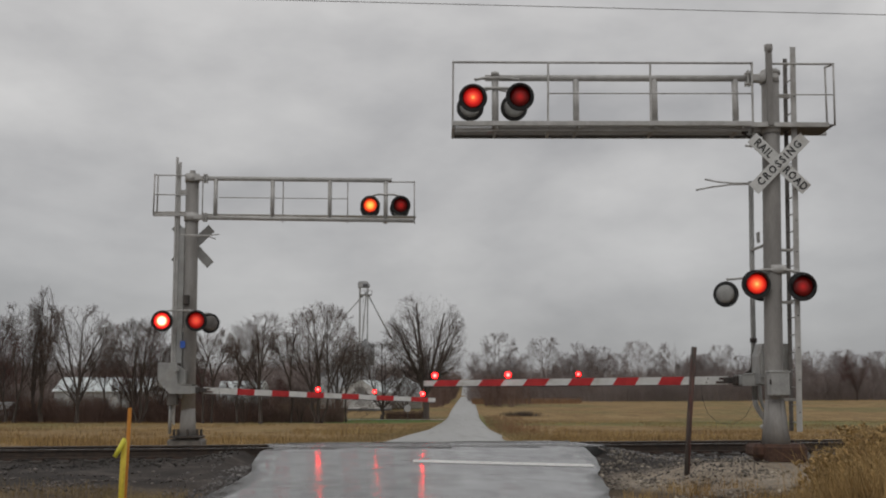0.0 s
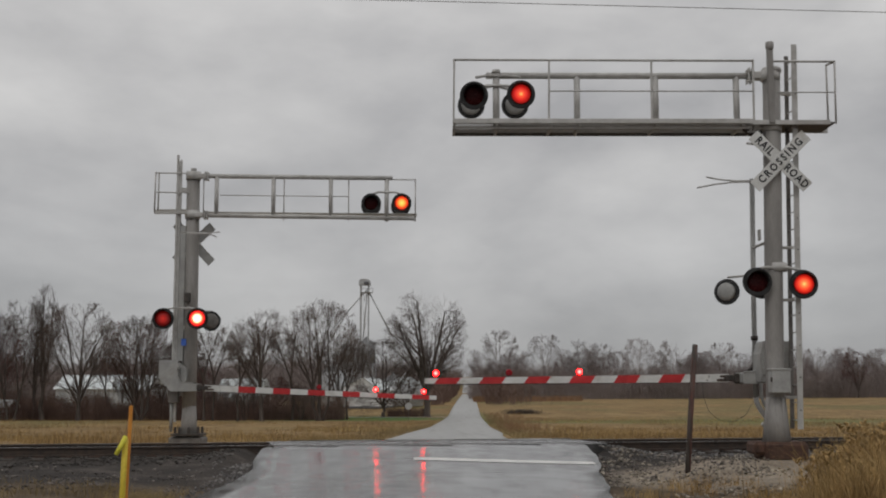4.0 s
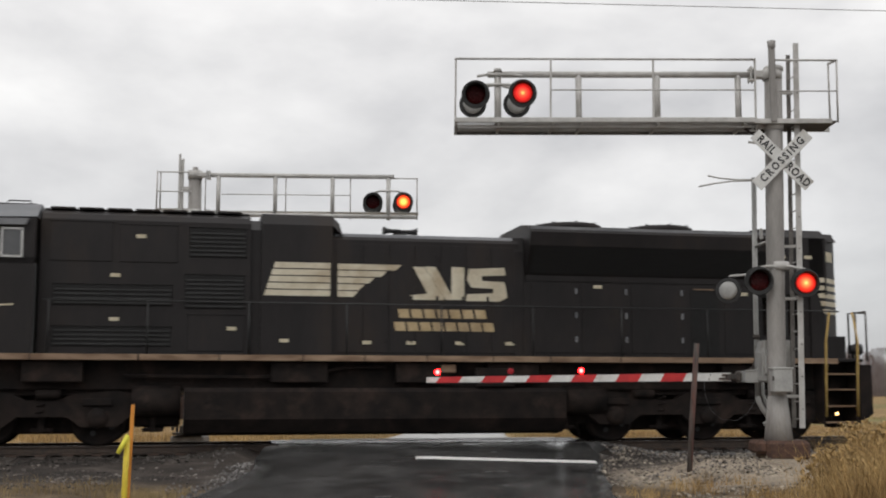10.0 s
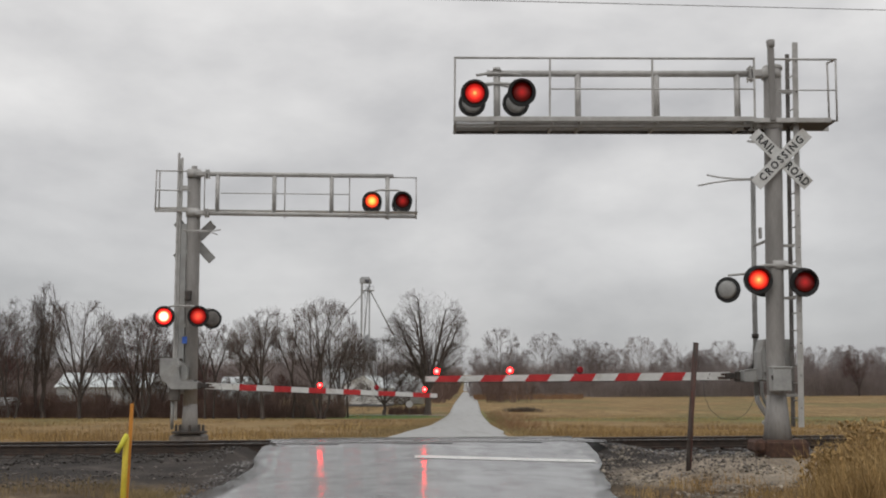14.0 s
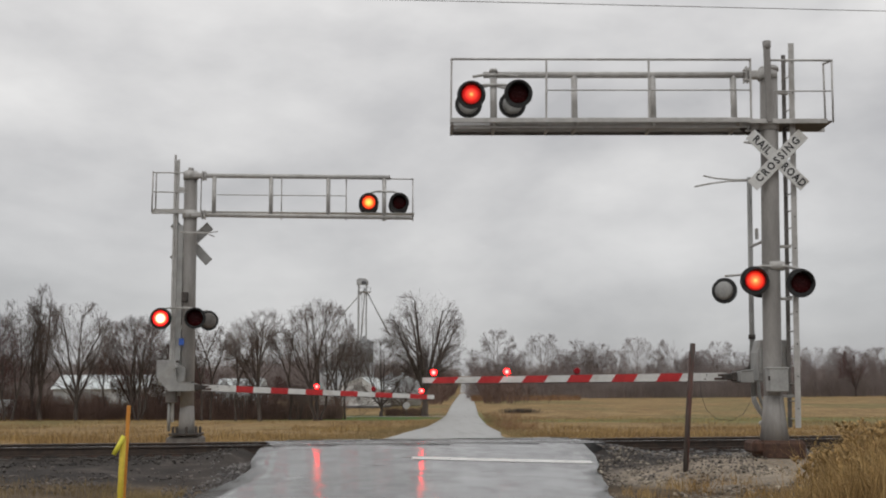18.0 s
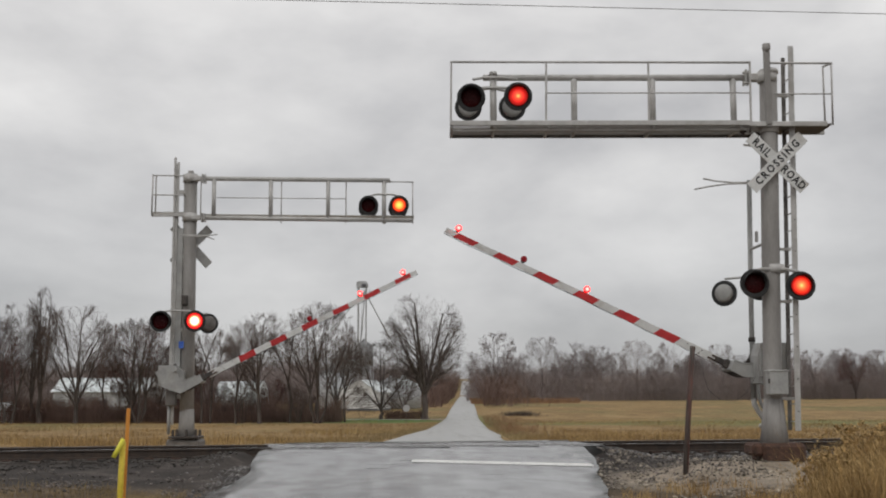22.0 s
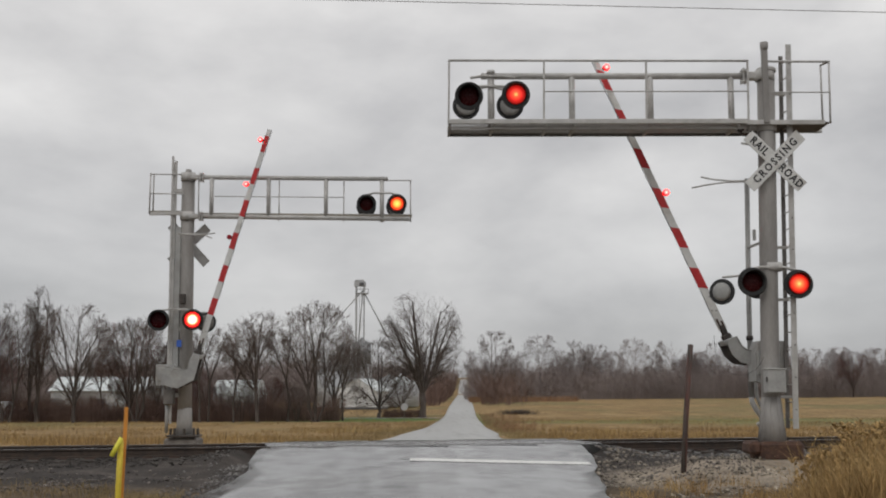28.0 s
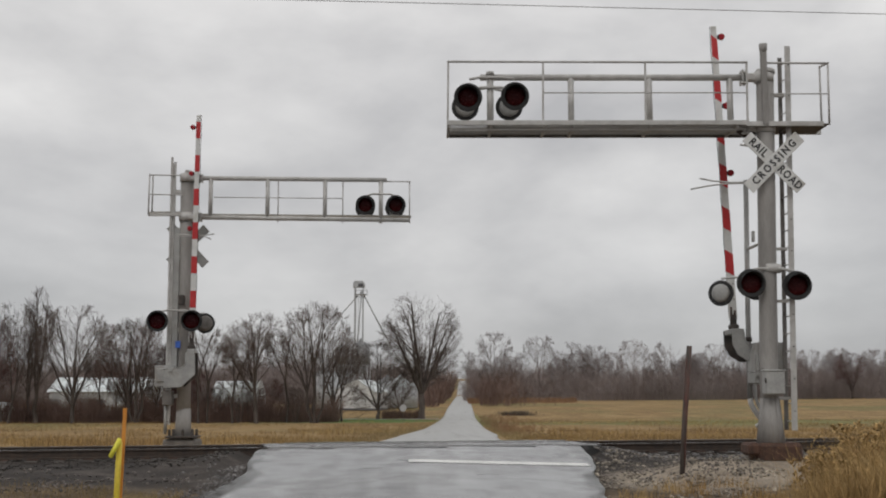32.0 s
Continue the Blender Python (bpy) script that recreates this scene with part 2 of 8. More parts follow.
DRYGRASS = mat("dry_tall_grass", (0.27, 0.16, 0.055), (0.46, 0.32, 0.14), 0.9, 0.8, 0.9, 0, 0.0, rand=0.55, island=True)
DULLGRASS = mat("short_dry_grass", (0.2, 0.145, 0.07), (0.33, 0.25, 0.12), 0.5, 0.85, 0.95, 0, 0.0, rand=0.35, island=True)
TUFTS = mat("mixed_field_tufts", (0.17, 0.1, 0.042), (0.42, 0.29, 0.12), 0.08, 0.85, 0.95, 0, 0.0, rand=0.5, island=True)
SHEDROOF = mat("pale_metal_roof", (0.55, 0.6, 0.6), (0.7, 0.74, 0.74), 0.4, 0.35, 0.5, 0.2, 0.05, stretch=(3, 0.3, 1))
SHEDWALL = mat("pale_metal_siding", (0.36, 0.375, 0.385), (0.48, 0.495, 0.5), 0.4, 0.5, 0.6, 0.1, 0.05, stretch=(4, 4, 0.2))
BINSTEEL = mat("galvanised_bin", (0.38, 0.39, 0.40), (0.5, 0.51, 0.52), 0.5, 0.45, 0.55, 0.1, 0.1, stretch=(1, 1, 5))
BINDULL = mat("weathered_bin_steel", (0.2, 0.205, 0.21), (0.3, 0.305, 0.31), 0.5, 0.5, 0.6, 0.1, 0.1, stretch=(1, 1, 5))
BINDARK = mat("dark_hopper_bin", (0.1, 0.1, 0.11), (0.17, 0.17, 0.18), 0.5, 0.55, 0.65, 0.2, 0.1, stretch=(1, 1, 5))
def glow(name, radius, *stops, base=0.25):
    """A lamp face: emission from its middle outward, as (share of radius, colour, strength)."""
    m = bpy.data.materials.new(name)
    m.use_nodes = True
    n, l = m.node_tree.nodes, m.node_tree.links
    bsdf = n["Principled BSDF"]
    bsdf.inputs["Base Color"].default_value, bsdf.inputs["Roughness"].default_value = (base, base * 0.04, base * 0.04, 1), 0.3
    pos = n.new("ShaderNodeTexCoord")
    sep = n.new("ShaderNodeSeparateXYZ")
    l.new(pos.outputs["Object"], sep.inputs[0])
    flat = n.new("ShaderNodeCombineXYZ")
    l.new(sep.outputs["X"], flat.inputs["X"])
    l.new(sep.outputs["Z"], flat.inputs["Z"])
    dist = n.new("ShaderNodeVectorMath")
    dist.operation = "LENGTH"
    l.new(flat.outputs[0], dist.inputs[0])
    share = n.new("ShaderNodeMath")
    share.operation = "DIVIDE"
    share.inputs[1].default_value = radius
    l.new(dist.outputs["Value"], share.inputs[0])
    r = n.new("ShaderNodeValToRGB")
    while len(r.color_ramp.elements) < len(stops):
        r.color_ramp.elements.new(0.5)
    for e, (p, c, k) in zip(r.color_ramp.elements, stops):
        e.position, e.color = p, (*(q * k for q in c), 1)
    l.new(share.outputs[0], r.inputs[0])
    l.new(r.outputs[0], bsdf.inputs["Emission Color"])
    bsdf.inputs["Emission Strength"].default_value = 1.0
    return m


_red = (1.0, 0.02, 0.012)
GLOWDIM = glow("faint_red_lamp", 0.165, (0.0, (1, 0.02, 0.02), 0.4), (0.35, _red, 0.2), (0.7, _red, 0.05), (1.0, _red, 0.015), base=0.06)
GLOWDIMFAR = glow("fading_red_lamp", 0.185, (0.0, (1, 0.14, 0.06), 1.0), (0.35, (1, 0.06, 0.03), 0.8), (0.75, _red, 0.3), (1.0, _red, 0.1))
GLOWEMBER = glow("ember_red_lamp", 0.185, (0.0, (1, 0.04, 0.02), 0.5), (0.35, _red, 0.32), (0.75, _red, 0.08), (1.0, _red, 0.03), base=0.06)
GLOWMAST = glow("lit_red_lamp", 0.165, (0.0, (1.0, 0.45, 0.12), 1.8), (0.28, (1.0, 0.2, 0.05), 1.3), (0.58, (1.0, 0.06, 0.02), 1.1), (0.85, _red, 0.6), (1.0, _red, 0.28))
GLOWARM = glow("lit_overhead_lamp", 0.165, (0.0, (1.0, 0.46, 0.11), 1.5), (0.25, (1.0, 0.1, 0.035), 1.2), (0.6, (1.0, 0.025, 0.02), 0.75), (1.0, _red, 0.2))
GLOWFAR = glow("lit_far_overhead_lamp", 0.165, (0.0, (1.0, 0.62, 0.12), 1.6), (0.4, (1.0, 0.4, 0.06), 1.5), (0.7, (1.0, 0.1, 0.02), 1.2), (1.0, _red, 0.6))
GLOWDAZZLE = glow("dazzling_red_lamp", 0.185, (0.0, (1.0, 0.85, 0.6), 3.0), (0.46, (1.0, 0.75, 0.42), 2.5), (0.62, (1.0, 0.2, 0.08), 1.9), (0.82, (1.0, 0.02, 0.02), 1.4), (1.0, (1.0, 0.01, 0.01), 0.9))
GLOWGATE = glow("lit_gate_lamp", 0.057, (0.0, (1.0, 0.05, 0.04), 26.0), (0.45, (1.0, 0.024, 0.022), 22.0), (0.75, (1.0, 0.006, 0.007), 14.0), (1.0, (1.0, 0.004, 0.006), 7.0))
GLOWWARM = mat("lit_white_headlight", (0.8, 0.75, 0.6), None, 20, 0.3, emit=(1.0, 0.86, 0.62), power=6.0, bump=0)
GLOWAMBER = mat("lit_step_lamp", (0.8, 0.5, 0.2), None, 20, 0.3, emit=(1.0, 0.55, 0.2), power=5.0, bump=0)


# ---- shapes ----
class Form:
    """Collects faces for one mesh."""

    def __init__(self):
        self.v, self.f, self.s = [], [], []

    def add(self, verts, faces, smooth=False):
        k = len(self.v)
        self.v += [tuple(p) for p in verts]
        self.f += [tuple(i + k for i in q) for q in faces]
        self.s += [smooth] * len(faces)
        return self

    def box(self, c, size, bevel=0.0, m=None):
        hx, hy, hz = (0.5 * a for a in size)
        b = min(bevel, 0.45 * min(size))
        pts, faces, key = [], [], {}
        if b <= 0:
            for i in range(8):
                pts.append((hx * (1 if i & 1 else -1), hy * (1 if i & 2 else -1), hz * (1 if i & 4 else -1)))
            faces = [(0, 2, 3, 1), (4, 5, 7, 6), (0, 1, 5, 4), (2, 6, 7, 3), (0, 4, 6, 2), (1, 3, 7, 5)]
        else:
            h = (hx, hy, hz)
            for i in range(8):
                sg = [1 if i & (1 << a) else -1 for a in range(3)]
                for a in range(3):
                    key[i, a] = len(pts)
                    pts.append([sg[q] * (h[q] if q == a else h[q] - b) for q in range(3)])
            for a in range(3):
                p, q = (a + 1) % 3, (a + 2) % 3
                for sgn in (0, 1):
                    cs = [(sgn << a) | (u << p) | (w << q) for u, w in ((0, 0), (1, 0), (1, 1), (0, 1))]
                    face = [key[c_, a] for c_ in cs]
                    faces.append(tuple(face if sgn else face[::-1]))
                for u in (0, 1):
                    for w in (0, 1):
                        lo_, hi_ = (u << p) | (w << q), (u << p) | (w << q) | (1 << a)
                        face = [key[lo_, p], key[hi_, p], key[hi_, q], key[lo_, q]]
                        faces.append(tuple(face if u ^ w else face[::-1]))
            for i in range(8):
                face = [key[i, 0], key[i, 1], key[i, 2]]
                faces.append(tuple(face if bin(i).count("1") % 2 else face[::-1]))
        m = m or Matrix()
        return self.add([m @ Vector(p) + Vector(c) for p in pts], faces)

    def tube(self, points, radius, n=8, smooth=True, caps=True):
        """A round bar along points; radius is one number or one for each point."""
        pts = [Vector(p) for p in points]
        rad = [radius] * len(pts) if isinstance(radius, (int, float)) else radius
        rings, up = [], None
        for i, p in enumerate(pts):
            d = (pts[min(i + 1, len(pts) - 1)] - pts[max(i - 1, 0)]).normalized()
            if up is None:
                up = d.orthogonal().normalized()
            up = (up - d * up.dot(d)).normalized()
            side = d.cross(up)
            rings.append([p + rad[i] * (math.cos(2 * math.pi * k / n) * up + math.sin(2 * math.pi * k / n) * side) for k in range(n)])
        verts = [p for r in rings for p in r]
        faces = [(i * n + k, i * n + (k + 1) % n, (i + 1) * n + (k + 1) % n, (i + 1) * n + k) for i in range(len(pts) - 1) for k in range(n)]
        self.add(verts, faces, smooth)
        if caps:
            k = len(self.v) - len(verts)
            self.f += [tuple(k + i for i in range(n))[::-1], tuple(k + (len(pts) - 1) * n + i for i in range(n))]
            self.s += [False, False]
        return self

    def lathe(self, c, axis, profile, n=20, smooth=True):
        """Turns (along, radius) pairs round the axis through c."""
        a = Vector(axis).normalized()
        u = a.orthogonal().normalized()
        w = a.cross(u)
        verts = [Vector(c) + a * t + r * (math.cos(2 * math.pi * k / n) * u + math.sin(2 * math.pi * k / n) * w) for t, r in profile for k in range(n)]
        faces = [(i * n + k, i * n + (k + 1) % n, (i + 1) * n + (k + 1) % n, (i + 1) * n + k) for i in range(len(profile) - 1) for k in range(n)]
        self.add(verts, faces, smooth)
        k = len(self.v) - len(verts)
        self.f += [tuple(k + i for i in range(n))[::-1], tuple(k + (len(profile) - 1) * n + i for i in range(n))]
        self.s += [False, False]
        return self

    def prism(self, outline, y0, y1, axis="y"):
        """An outline of (x, z) pairs pushed through from y0 to y1."""
        n = len(outline)
        if axis == "y":
            verts = [(x, y0, z) for x, z in outline] + [(x, y1, z) for x, z in outline]
        elif axis == "x":
            verts = [(y0, x, z) for x, z in outline] + [(y1, x, z) for x, z in outline]
        else:
            verts = [(x, z, y0) for x, z in outline] + [(x, z, y1) for x, z in outline]
        faces = [tuple(range(n)), tuple(range(2 * n - 1, n - 1, -1))]
        faces += [(i, i + n, (i + 1) % n + n, (i + 1) % n) for i in range(n)]
        return self.add(verts, faces)

    def mesh(self, name, material):
        me = bpy.data.meshes.new(name)
        me.from_pydata(self.v, [], self.f)
        me.polygons.foreach_set("use_smooth", self.s)
        me.materials.append(material)
        me.update()
        return me


def fixed(me):
    """Turns all faces outward."""
    bm = bmesh.new()
    bm.from_mesh(me)
    bmesh.ops.recalc_face_normals(bm, faces=bm.faces)
    bm.to_mesh(me)
    bm.free()
    return me


def part(name, form, material, parent, label="", m=None):
    """One mesh under a thing or a part."""
    me = form if isinstance(form, bpy.types.Mesh) else fixed(form.mesh(name, material))
    ob = new(name, me)
    ob.parent = parent
    if m is not None:
        ob.matrix_basis = m
    return tagged(ob, label)


def thing(name, m, label, category, group="", kind="", form=None, material=None):
    """A top-level thing: an Empty at its base, or one mesh."""
    ob = new(name, fixed(form.mesh(name, material)) if form else None)
    ob.matrix_basis = m
    return tagged(ob, label, category, group, kind)


def letters(text, size, thick, material, parent, m, name="lettering", align="CENTER", squeeze=1.0, bold=0.0, apart=1.0):
    """Raised writing as a mesh."""
    cu = bpy.data.curves.new(name, "FONT")
    cu.body, cu.size, cu.extrude, cu.align_x, cu.align_y, cu.resolution_u = text, size, thick, align, "CENTER", 2
    cu.offset, cu.space_character = bold, apart
    ob = bpy.data.objects.new(name, cu)
    scene.collection.objects.link(ob)
    me = bpy.data.meshes.new_from_object(ob)
    bpy.data.objects.remove(ob)
    me.name = name
    me.materials.clear()
    me.materials.append(material)
    me.transform(Matrix.Diagonal((squeeze, 1, 1, 1)))
    return part(name, me, material, parent, "", m)


# ---- the ground ----
TRACK_Y, TRACK_TURN = 25.15, 12.1
_tc, _ts = math.cos(radians(TRACK_TURN)), math.sin(radians(TRACK_TURN))


def beyond(x, y):
    """Metres past the middle of the track, away from the camera."""
    return (y - TRACK_Y) * _tc - x * _ts


def on_track(s, side=0.0, z=0.0):
    """A place s metres along the track to the right, side metres past its middle."""
    return Vector((s * _tc - side * _ts, TRACK_Y + s * _ts + side * _tc, z))


def road_mid(y):
    """The road's middle; past the track it bears a little more to the right."""
    return -0.32 + 0.0147 * (y - 20.0) + 0.0087 * max(0.0, y - 24.0)


LIE = ((-400, -0.6), (0, -0.5), (10, -0.38), (18, -0.28), (22, -0.24), (29, -0.34), (40, -0.72), (53, -1.05), (68, -1.35), (110, -2.2),
       (165, -2.78), (205, -3.05), (262, -2.1), (430, -1.0), (607, 0.1), (824, 9.0), (1200, 17.0), (3000, 30.0))


_ly = np.concatenate((np.arange(-500, 0, 5.0), np.arange(0, 120, 0.25), np.arange(120, 3000, 2.5)))
_k = np.linspace(-1.6, 1.6, 41)
_kw = np.exp(-2.0 * _k * _k)
_lz = np.array([np.dot(np.interp(y + _k * (2.0 + 0.05 * abs(y)), [a for a, _ in LIE], [b for _, b in LIE]), _kw) / _kw.sum() for y in _ly])


def smooth_lie(y):
    return float(np.interp(y, _ly, _lz))


def smooth_step(a, b, t):
    t = min(1.0, max(0.0, (t - a) / (b - a)))
    return t * t * (3 - 2 * t)


def height(x, y):
    """The lie of the land."""
    z = smooth_lie(y)
    d = beyond(x, y)
    near_way = 1 - smooth_step(60, 160, abs(x))
    # the low railway bank
    bank = -0.225 + 0.02 * noise.noise((x * 0.5, y * 0.5, 0))
    z = z + (bank - z) * (1 - smooth_step(2.4, 5.5, abs(d)))
    # rough ground right of the near road, with a gravel mound round the signal's foot
    if y < 60:
        z += 0.16 * math.exp(-((x - 5.6) / 1.9) ** 2 - ((y - 20.3) / 1.5) ** 2)
        z += 0.10 * math.exp(-((x - 4.0) / 1.3) ** 2 - ((y - 19.6) / 1.2) ** 2)
        z += 0.10 * math.exp(-((x + 6.2) / 1.6) ** 2 - ((y - 29.0) / 1.3) ** 2)
        z += 0.03 * noise.noise((x * 0.9, y * 0.9, 3.1)) + 0.012 * noise.noise((x * 3.1, y * 3.1, 1.1))
    elif y > 120:
        z += 0.35 * noise.noise((x * 0.012, y * 0.012, 5.0)) * near_way
    # the land lies a little higher along the far right
    if y > 200:
        z += 0.6 * smooth_step(40, 160, x) * (1 - smooth_step(500, 700, y))
    return z


def way_height(y, x):
    """The road's surface, with its crown; flush with the rails."""
    d = beyond(x, y)
    lie = smooth_lie(y) + 0.10 + 0.05 * smooth_step(30, 60, y)
    lie += (0.0 - lie) * (1 - smooth_step(1.0, 7.0, abs(d)))
    across = abs(x - road_mid(y))
    crown = 0.025 * across * smooth_step(1.6, 4.5, abs(d))
    return lie - crown


def ground_material():
    m = bpy.data.materials.new("winter_field")
    m.use_nodes = True
    n, l = m.node_tree.nodes, m.node_tree.links
    bsdf = n["Principled BSDF"]
    bsdf.inputs["Roughness"].default_value = 0.9
    bsdf.inputs["Specular IOR Level"].default_value = 0.25
    pos = n.new("ShaderNodeTexCoord")

    def noise_of(scale, detail=6.0, stretch=(1, 1, 1), shift=(0, 0, 0)):
        mp = n.new("ShaderNodeMapping")
        mp.inputs["Scale"].default_value, mp.inputs["Location"].default_value = stretch, shift
        l.new(pos.outputs["Object"], mp.inputs["Vector"])
        t = n.new("ShaderNodeTexNoise")
        t.inputs["Scale"].default_value, t.inputs["Detail"].default_value, t.inputs["Roughness"].default_value = scale, detail, 0.62
        l.new(mp.outputs[0], t.inputs["Vector"])
        return t.outputs["Fac"]

    def ramp(fac, *stops):
        r = n.new("ShaderNodeValToRGB")
        while len(r.color_ramp.elements) < len(stops):
            r.color_ramp.elements.new(0.5)
        for e, (p, c) in zip(r.color_ramp.elements, stops):
            e.position, e.color = p, (*c, 1)
        l.new(fac, r.inputs[0])
        return r.outputs[0]

    def blend(fac, a, b, kind="MIX"):
        x = n.new("ShaderNodeMix")
        x.data_type, x.blend_type = "RGBA", kind
        if isinstance(fac, float):
            x.inputs["Factor"].default_value = fac
        else:
            l.new(fac, x.inputs["Factor"])
        l.new(a, x.inputs["A"])
        l.new(b, x.inputs["B"])
        return x.outputs["Result"]

    def band(fac, a, b):
        r = n.new("ShaderNodeMapRange")
        r.interpolation_type = "SMOOTHSTEP"
        r.inputs["From Min"].default_value, r.inputs["From Max"].default_value = a, b
        l.new(fac, r.inputs["Value"])
        return r.outputs[0]

    straw = ramp(noise_of(0.22, 10, (1, 0.6, 1)), (0.3, (0.19, 0.12, 0.048)), (0.5, (0.27, 0.178, 0.076)), (0.7, (0.37, 0.26, 0.122)))
    green = ramp(noise_of(0.5, 6), (0.3, (0.11, 0.11, 0.04)), (0.7, (0.19, 0.18, 0.065)))
    field = blend(band(noise_of(0.03, 6, (1.0, 0.6, 1), (3.7, 1.2, 0)), 0.47, 0.68), straw, green)
    fine = ramp(noise_of(2.4, 9, (1, 0.3, 1)), (0.32, (0.6, 0.58, 0.55)), (0.68, (1.36, 1.36, 1.36)))
    field = blend(1.0, field, fine, "MULTIPLY")
    lawn = ramp(noise_of(0.4, 7), (0.35, (0.075, 0.12, 0.03)), (0.65, (0.11, 0.19, 0.042)))
    # gravel and cinders along the track
    sep = n.new("ShaderNodeSeparateXYZ")
    l.new(pos.outputs["Object"], sep.inputs[0])

    def arith(op, a, b):
        t = n.new("ShaderNodeMath")
        t.operation = op
        for i, q in enumerate((a, b)):
            if isinstance(q, (int, float)):
                t.inputs[i].default_value = q
            else:
                l.new(q, t.inputs[i])
        return t.outputs[0]

    d = arith("SUBTRACT", arith("MULTIPLY", arith("SUBTRACT", sep.outputs["Y"], TRACK_Y), _tc), arith("MULTIPLY", sep.outputs["X"], _ts))
    wob = arith("MULTIPLY", arith("SUBTRACT", noise_of(0.55, 5), 0.5), 4.5)
    off = arith("ADD", arith("ABSOLUTE", arith("ADD", d, 6.0), 0), wob)
    # the farm's lawn and a greener stretch of the field
    for cx, cy, ax, ay, amount in ((-14.0, 178.0, 16.0, 22.0, 1.0), (27.0, 150.0, 30.0, 20.0, 0.5), (70.0, 165.0, 30.0, 16.0, 0.35), (6.5, 175.0, 3.0, 60.0, 0.5)):
        px_, py_ = arith("DIVIDE", arith("SUBTRACT", sep.outputs["X"], cx), ax), arith("DIVIDE", arith("SUBTRACT", sep.outputs["Y"], cy), ay)
        rr_ = arith("ADD", arith("ADD", arith("MULTIPLY", px_, px_), arith("MULTIPLY", py_, py_)), arith("MULTIPLY", arith("SUBTRACT", noise_of(0.15, 6), 0.5), 1.6))
        field = blend(arith("MULTIPLY", band(rr_, 1.1, 0.5), amount), field, lawn)
    cinder = ramp(noise_of(1.3, 8), (0.3, (0.018, 0.015, 0.013)), (0.55, (0.046, 0.038, 0.033)), (0.8, (0.13, 0.11, 0.095)))
    grit = ramp(noise_of(26.0, 3), (0.3, (0.55, 0.55, 0.55)), (0.72, (1.5, 1.5, 1.5)))
    cinder = blend(1.0, cinder, grit, "MULTIPLY")
    col = blend(band(off, 9.9, 8.6), field, cinder)
    # brown earth and rotted grass at the near verges
    earth = blend(1.0, ramp(noise_of(1.8, 8), (0.3, (0.05, 0.035, 0.022)), (0.55, (0.115, 0.082, 0.05)), (0.75, (0.23, 0.175, 0.11))), grit, "MULTIPLY")
    col = blend(band(arith("ADD", sep.outputs["Y"], arith("MULTIPLY", wob, 0.7)), 18.2, 16.8), col, earth)
    # pale silt round the near signal's foot
    ex, ey = arith("SUBTRACT", sep.outputs["X"], 4.9), arith("SUBTRACT", sep.outputs["Y"], 18.9)
    r2 = arith("ADD", arith("MULTIPLY", ex, ex), arith("MULTIPLY", arith("MULTIPLY", ey, ey), 0.9))
    r2 = arith("ADD", r2, arith("MULTIPLY", wob, 0.9))
    silt = ramp(noise_of(2.2, 8), (0.3, (0.16, 0.128, 0.095)), (0.7, (0.4, 0.34, 0.265)))
    silt = blend(1.0, silt, grit, "MULTIPLY")
    col = blend(band(r2, 7.0, 3.0), col, silt)
    l.new(col, bsdf.inputs["Base Color"])
    b = n.new("ShaderNodeBump")
    b.inputs["Strength"].default_value, b.inputs["Distance"].default_value = 0.35, 0.05
    l.new(noise_of(9.0, 6), b.inputs["Height"])
    l.new(b.outputs[0], bsdf.inputs["Normal"])
    return m


def axis_steps(fine_lo, fine_hi, step, reach, grow):
    out = list(np.arange(fine_lo, fine_hi + 1e-6, step))
    a, s = fine_hi, step
    while a < reach:
        s *= grow
        a += s
        out.append(a)
    a, s = fine_lo, step
    while a > -reach:
        s *= grow
        a -= s
        out.insert(0, a)
    return out


def surface(x, y):
    """The top of the ground; the bed under the road is kept below its surface."""
    z = height(x, y)
    half = 3.05 + 0.45 * (1 - smooth_step(3, 14, abs(beyond(x, y))))
    lap = 1 - smooth_step(half + 0.15, half + 1.3, abs(x - road_mid(y)))
    if lap > 0 and y < 950:
        z += (min(z, way_height(y, x) - 0.09) - z) * lap
        z += ((way_height(y, x) - 0.06) - z) * lap * (0 if abs(x - road_mid(y)) < half else 1)
    return z


def build_ground():
    xs, ys = axis_steps(-14, 14, 0.35, 2600, 1.11), axis_steps(9, 36, 0.35, 2600, 1.075)
    ys = [y for y in ys if y > -500]
    f = Form()
    verts = []
    for y in ys:
        for x in xs:
            verts.append((x, y, surface(x, y)))
    nx = len(xs)
    f.add(verts, [(j * nx + i, j * nx + i + 1, (j + 1) * nx + i + 1, (j + 1) * nx + i) for j in range(len(ys) - 1) for i in range(nx - 1)], True)
    return thing("ground", Matrix(), "flat winter farmland with dry straw-coloured grass", "ground", kind="structure", form=f, material=ground_material())


build_ground()


